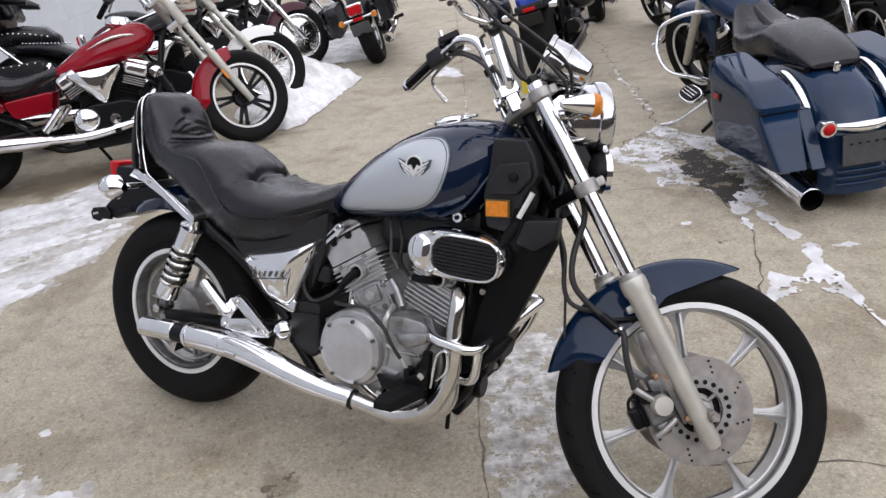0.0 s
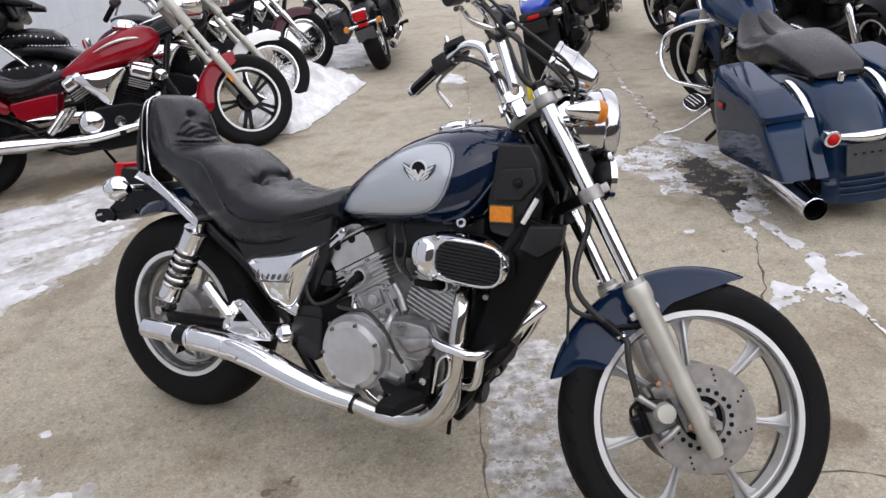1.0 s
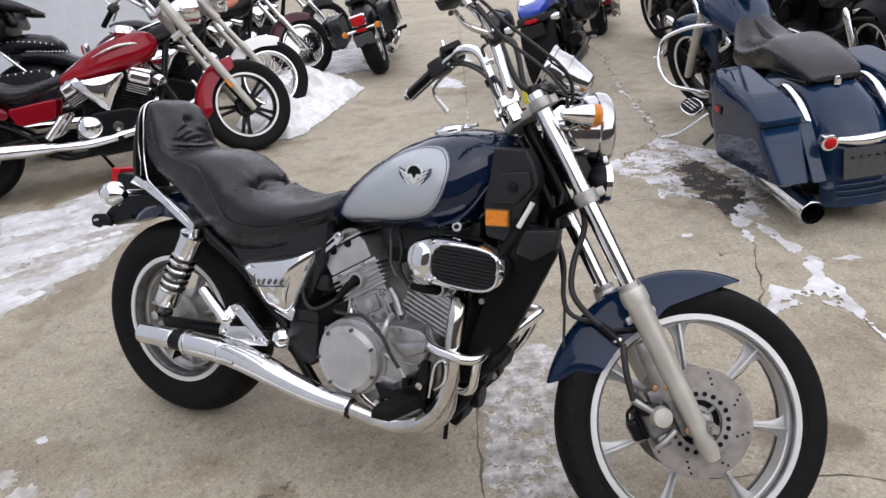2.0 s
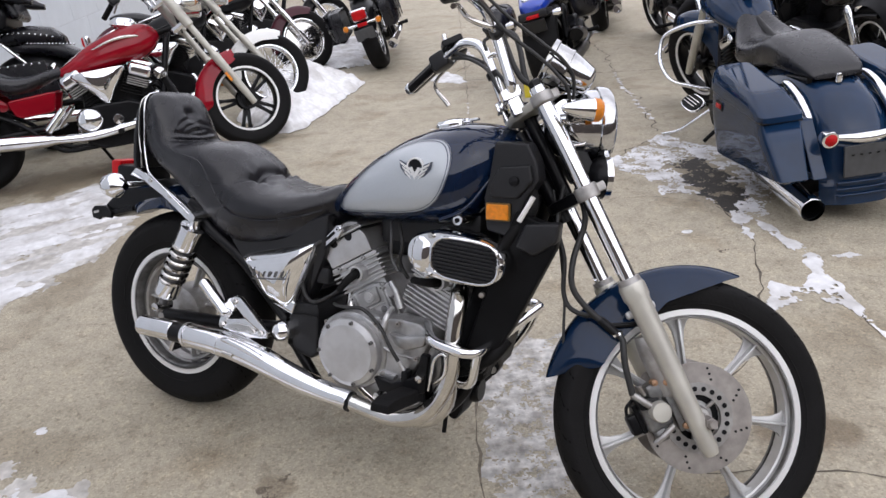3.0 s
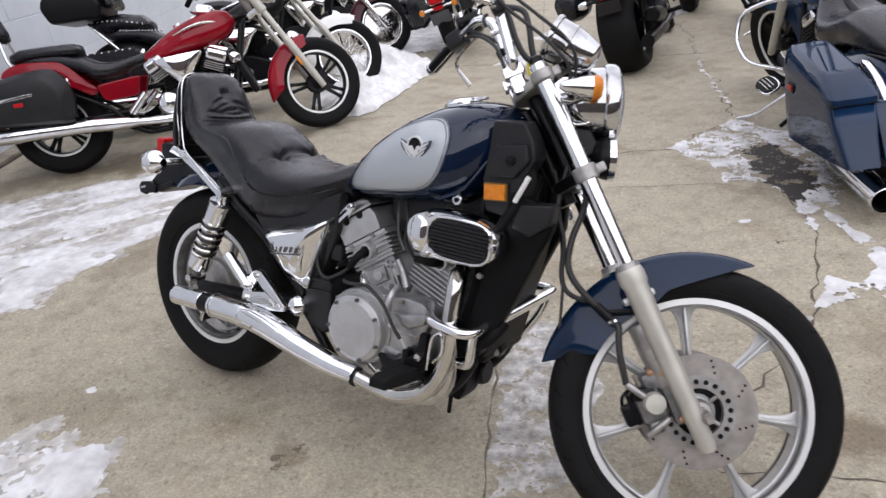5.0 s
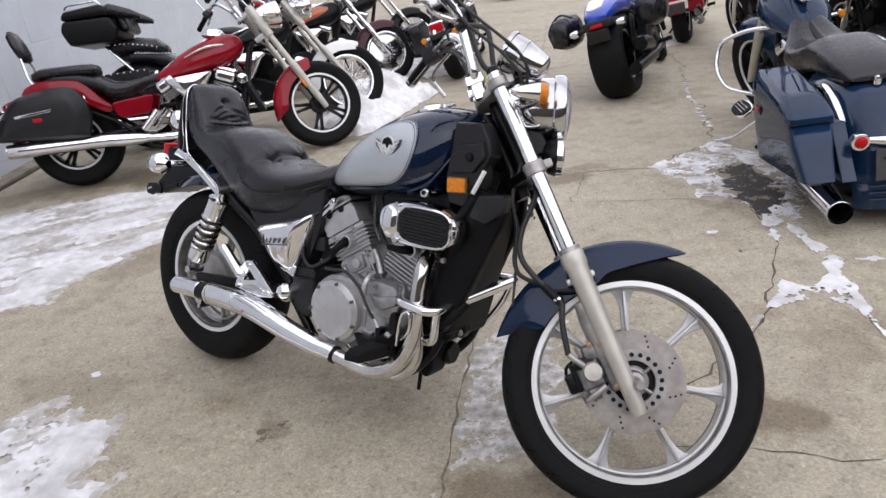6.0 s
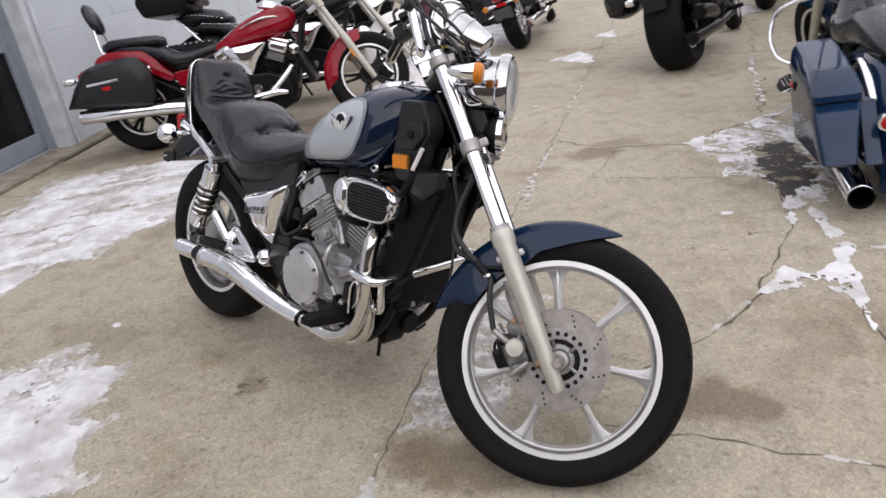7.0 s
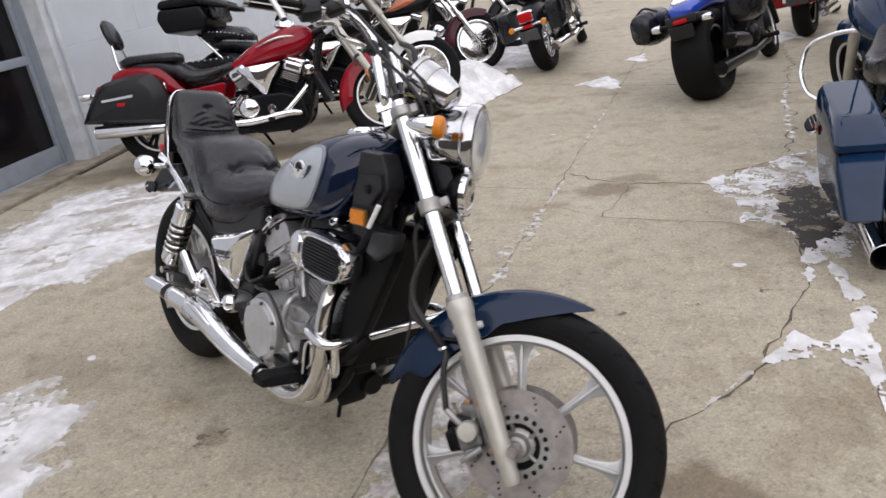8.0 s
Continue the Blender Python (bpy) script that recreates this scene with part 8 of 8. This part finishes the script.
for s in (-1, 1):
    part("side_cover", plate([(0.33, 0.545), (0.345, 0.565), (0.6, 0.585), (0.625, 0.575), (0.59, 0.47), (0.57, 0.455), (0.4, 0.445), (0.36, 0.46)], s * 0.13, s * 0.165, 0.012), RED, red)
    part("rear_panel", dome([(-0.24, 0.7), (-0.2, 0.745), (-0.1, 0.772), (0.1, 0.755), (0.18, 0.715), (0.26, 0.62), (0.33, 0.535), (0.28, 0.505), (0.16, 0.6), (0.02, 0.67), (-0.15, 0.69)], s * 0.135, s * 0.024), RED, red)
    part("fork_reflector", box((0.02, 0.01, 0.07), (0.02, s * 0.135, 0.2), 0.003), AMBER, red, m=RS)
    part("tank_stripe", tube([(0.9, s * 0.168, 0.8), (1.0, s * 0.173, 0.835), (1.09, s * 0.17, 0.852), (1.17, s * 0.155, 0.852), (1.2, s * 0.145, 0.845)], [0.003, 0.008, 0.011, 0.009, 0.003]), DULL_CHROME, red)
    part("tank_trim", tube([(0.66, s * 0.02, 0.705), (0.75, s * 0.045, 0.76), (0.87, s * 0.06, 0.828), (1.0, s * 0.06, 0.884), (1.06, s * 0.05, 0.91)], 0.0065), CHROME, red)
    part("disc_cover", lathe([(0.04, 0.03 * s), (0.075, 0.03 * s), (0.075, 0.036 * s), (0.04, 0.036 * s)], "y", 36, origin=(0.05, 0, 0), open_ends=True), BLACK, red, m=RS)
    part("exhaust_shield", rod((0.52, s * 0.215, 0.345), (0.64, s * 0.2, 0.462), 0.026), CHROME, red)
part("air_cleaner", loft([ring_se((x, -0.15, z), a, d, (1, 0, 0.05), (0, 1, 0), 2.4, 32) for x, z, a, d in ((0.9, 0.678, 0.12, 0.03), (0.895, 0.674, 0.165, 0.055), (0.893, 0.655, 0.172, 0.062), (0.9, 0.6, 0.128, 0.068), (0.905, 0.54, 0.078, 0.06), (0.91, 0.49, 0.043, 0.045), (0.912, 0.46, 0.02, 0.025), (0.912, 0.453, 0.006, 0.008))]), CHROME, red, "funnel-shaped chrome air cleaner", angle=60)
for x, ln in ((0.73, -24), (1.15, 24)):
    hd = part("head_cover", box((0.15, 0.07, 0.085), (0, 0, 0), 0.028, segs=3), CHROME, red, m=pose(x, -0.13, 0.635, 0, ln, 0))
    for k in range(4):
        part("head_fin", box((0.13, 0.074, 0.006), (0, 0, -0.055 - 0.015 * k), 0.002), ALLOY, hd)
part("exhaust_pipe", tube([(1.17, -0.19, 0.29), (1.15, -0.2, 0.295), (1.05, -0.21, 0.3), (0.78, -0.215, 0.268), (0.5, -0.21, 0.285)], [0.012, 0.022, 0.028, 0.028, 0.028]), CHROME, red)
part("header_pipe", tube([(1.04, -0.19, 0.31), (1.09, -0.185, 0.345), (1.19, -0.15, 0.44), (1.225, -0.11, 0.49), (1.2, -0.05, 0.53)], 0.023), CHROME, red)
part("muffler", tube([(0.55, -0.21, 0.285), (0.45, -0.215, 0.29), (0.2, -0.22, 0.31), (-0.35, -0.23, 0.33), (-0.36, -0.23, 0.33)], [0.028, 0.044, 0.05, 0.052, 0.045]), CHROME, red)
part("radiator", box((0.05, 0.27, 0.34), (1.31, 0, 0.5), 0.015, rot=Euler((0, radians(-22), 0))), BLACK, red)
for s in (-1, 1):
    part("down_tube", pipe([(1.36, s * 0.06, 0.82), (1.27, s * 0.11, 0.5), (1.2, s * 0.13, 0.22), (1.05, s * 0.14, 0.16)], 0.019, 0.06), BLACK, red)
part("horn", lathe([(0.0, -0.18), (0.036, -0.175), (0.042, -0.16), (0.03, -0.13), (0.0, -0.125)], "y", 20, origin=(1.27, 0, 0.6)), CHROME, red)
part("side_box", box((0.11, 0.05, 0.13), (1.2, -0.13, 0.4), 0.015, rot=Euler((0, radians(-18), 0))), BLACK, red)
part("pillion_pad", loft([ring_se((x, 0, z), w, h, (0, 1, 0), (0, 0, 1), 3.0, 28) for x, z, w, h in ((-0.17, 0.8, 0.05, 0.015), (-0.155, 0.808, 0.11, 0.035), (-0.09, 0.82, 0.135, 0.045), (0.1, 0.82, 0.14, 0.042), (0.23, 0.812, 0.13, 0.042), (0.265, 0.805, 0.11, 0.035), (0.28, 0.8, 0.05, 0.012))]), LEATHER, red, "black passenger pad", angle=60)
part("tail_side_lens", box((0.045, 0.06, 0.06), (-0.305, -0.19, 0.635), 0.015), REDLENS, red, "red tail lamp")
part("side_signal", lathe([(0.0, 0.05), (0.018, 0.04), (0.03, 0.0), (0.028, -0.04), (0.0, -0.045)], "x", 18, origin=(-0.41, -0.235, 0.6)), CHROME, red, "chrome turn signal")
part("signal_stalk", rod((-0.3, -0.14, 0.6), (-0.4, -0.225, 0.6), 0.01), CHROME, red)
gp = part("gauge_pod", lathe([(0.0, 0.05), (0.04, 0.045), (0.06, 0.02), (0.066, -0.01), (0.05, -0.03)], "z", 28), CHROME, red, "chrome gauge on the tank", m=pose(1.12, 0, 0.94, 0, 12, 0) @ Matrix.Diagonal((1.35, 1.2, 0.9, 1)))
part("dial", lathe([(0.038, 0.047), (0.0, 0.052)], "z", 20), PLASTIC, gp)
white, _ = cruiser("black touring cruiser with white front fender and studded bags", stand(-3.06, 5.38, 19.8), BLACK, WHITE, windshield=True, fork_metal=FORK_ALLOY, disc=0, seat_label= "studded black leather seat", bags="leather", style="wire", spokes=14, wheel_metal=CHROME, steer=10, rear_fender=BLACK, lip=CHROME, base=1.74)
trunk(white, (-0.21, 0.9), 0.56)
for k in range(14):
    part("seat_stud", ball((0.02 + 0.024 * k, -0.135 - 0.001 * k, 0.80 - 0.0035 * k), 0.008, seg=8), CHROME, white)
rows = [ring_se((x, 0, z), w, h, (0, 1, 0), (0, 0, 1), 2.8, 24) for x, z, w, h in ((-0.2, 0.86, 0.06, 0.03), (-0.15, 0.86, 0.13, 0.065), (0.05, 0.855, 0.155, 0.075), (0.2, 0.83, 0.15, 0.07), (0.27, 0.79, 0.08, 0.04))]
part("passenger_pad", loft(rows), LEATHER, white, "studded black passenger pad", angle=60)
for k in range(11):
    part("pad_stud", ball((-0.16 + 0.036 * k, -0.142 - 0.012 * math.sin(k * 0.31), 0.885 - 0.0006 * k * k), 0.008, seg=8), CHROME, white)
dark, DS = cruiser("dark cruiser with an orange tank and maroon front fender", stand(-2.98, 6.95, 23), BLACK, MAROON, "black seat", style="wire", spokes=14, disc=0, wheel_metal=CHROME, steer=10, lip=CHROME)
for s in (-1, 1):
    part("tank_panel", dome([(0.72, 0.74), (0.85, 0.84), (1.0, 0.89), (1.12, 0.87), (1.1, 0.79), (0.95, 0.74)], s * 0.145, s * 0.034, 8, power=0.6, curve=2.0), ORANGE, dark, "burnt orange tank panel")
    part("wheel_cover", lathe([(0.0, s * 0.05), (0.03, s * 0.05), (0.04, s * 0.035), (0.12, s * 0.03), (0.19, s * 0.024), (0.2, s * 0.015)], "y", 40, origin=(0.05, 0, 0)), DULL_CHROME, dark, "solid chrome wheel cover", m=DS)
far_row, _ = cruiser("black cruiser with chrome wheels standing in the far row", stand(-2.9, 8.3, 25), BLACK, BLACK, "black seat", style="wire", spokes=14, disc=0, wheel_metal=CHROME, steer=10, bags="leather", lip=CHROME)
row_box = trunk(far_row, (-0.16, 0.84), 0.46)
part("box_reflector", box((0.16, 0.02, 0.07), (-0.2, -0.235, 0.95), 0.006), REDLENS, row_box)
tailbike, _ = cruiser("black cruiser with leather saddlebags and a red tail lamp", stand(-0.62, 7.52, 89, -13), BLACK, BLACK, "black seat", bags="leather", bag_set=(0.05, 0.05), style="wire", spokes=12, disc=0, wheel_metal=CHROME, steer=15)
sport, _ = cruiser("black and bright blue power cruiser with a wide rear tyre", stand(1.0, 5.95, 73, -13), SPORTBLUE, BLACK, "black seat", tw=(0.13, 0.29), R=(0.32, 0.345), rear=False, steer=10, engine_metal=BLACK)
sport_tail(sport)
for ob in sport.children:
    if ob.data and ob.name.split(".")[0] in ("fork_tube", "shock_absorber", "muffler", "exhaust_pipe", "air_cleaner", "fork_slider"):
        ob.data.materials[0] = BLACK
build_bagger(stand(1.88, 3.36, 90, -4))
red_far, _ = cruiser("red touring motorcycle with chrome pipes parked far off", stand(1.92, 8.6, 75), RED, RED, "black seat", bags="leather", steer=10, pipes=2)
box_red = trunk(red_far, (-0.12, 0.36), 0.58, RED, "red hard luggage box")
part("lamp_frame", box((0.02, 0.26, 0.1), (-0.395, 0, 0.46), 0.008), WHITE, box_red)
part("box_lens", box((0.02, 0.2, 0.06), (-0.404, 0, 0.46), 0.006), REDLENS, box_red)
black_far, _ = cruiser("black cruiser with a broad rear tyre beyond the blue one", stand(3.1, 4.9, 92), BLACK, BLACK, "black seat", tw=(0.13, 0.2), steer=15)
grey_far, _ = cruiser("black cruiser with dark wheels at the end of the row", stand(3.9, 5.6, 150), BLACK, BLACK, "black seat", steer=15)
ahead, _ = cruiser("black cruiser with dark wheels parked ahead of the blue one", stand(2.5, 6.2, 92), BLACK, BLACK, "black seat", steer=10)
part("kick_stand", pipe([(0.75, 0.14, 0.2), (0.8, 0.3, 0.07), (0.78, 0.4, 0.045)], 0.012, 0.04), CHROME, ahead)
last, _ = cruiser("dark cruiser standing alone far across the lot", stand(-0.75, 17.4, 84), BLACK, BLACK, "black seat", steer=10)
FAR_SNOW = [(-2.6, 17.6), (-1.3, 18.4), (-0.6, 19.5), (-0.5, 23.0), (-2.5, 25.0), (-4.0, 22.0)]
patch("snow_patch", THIN_SNOW, "broad patch of old snow far across the lot", bounds(FAR_SNOW, 0.4), rough_edge(FAR_SNOW, 0.5, 0.5, 1.0, 81), 0.08, 0.05, 0.001, 81)
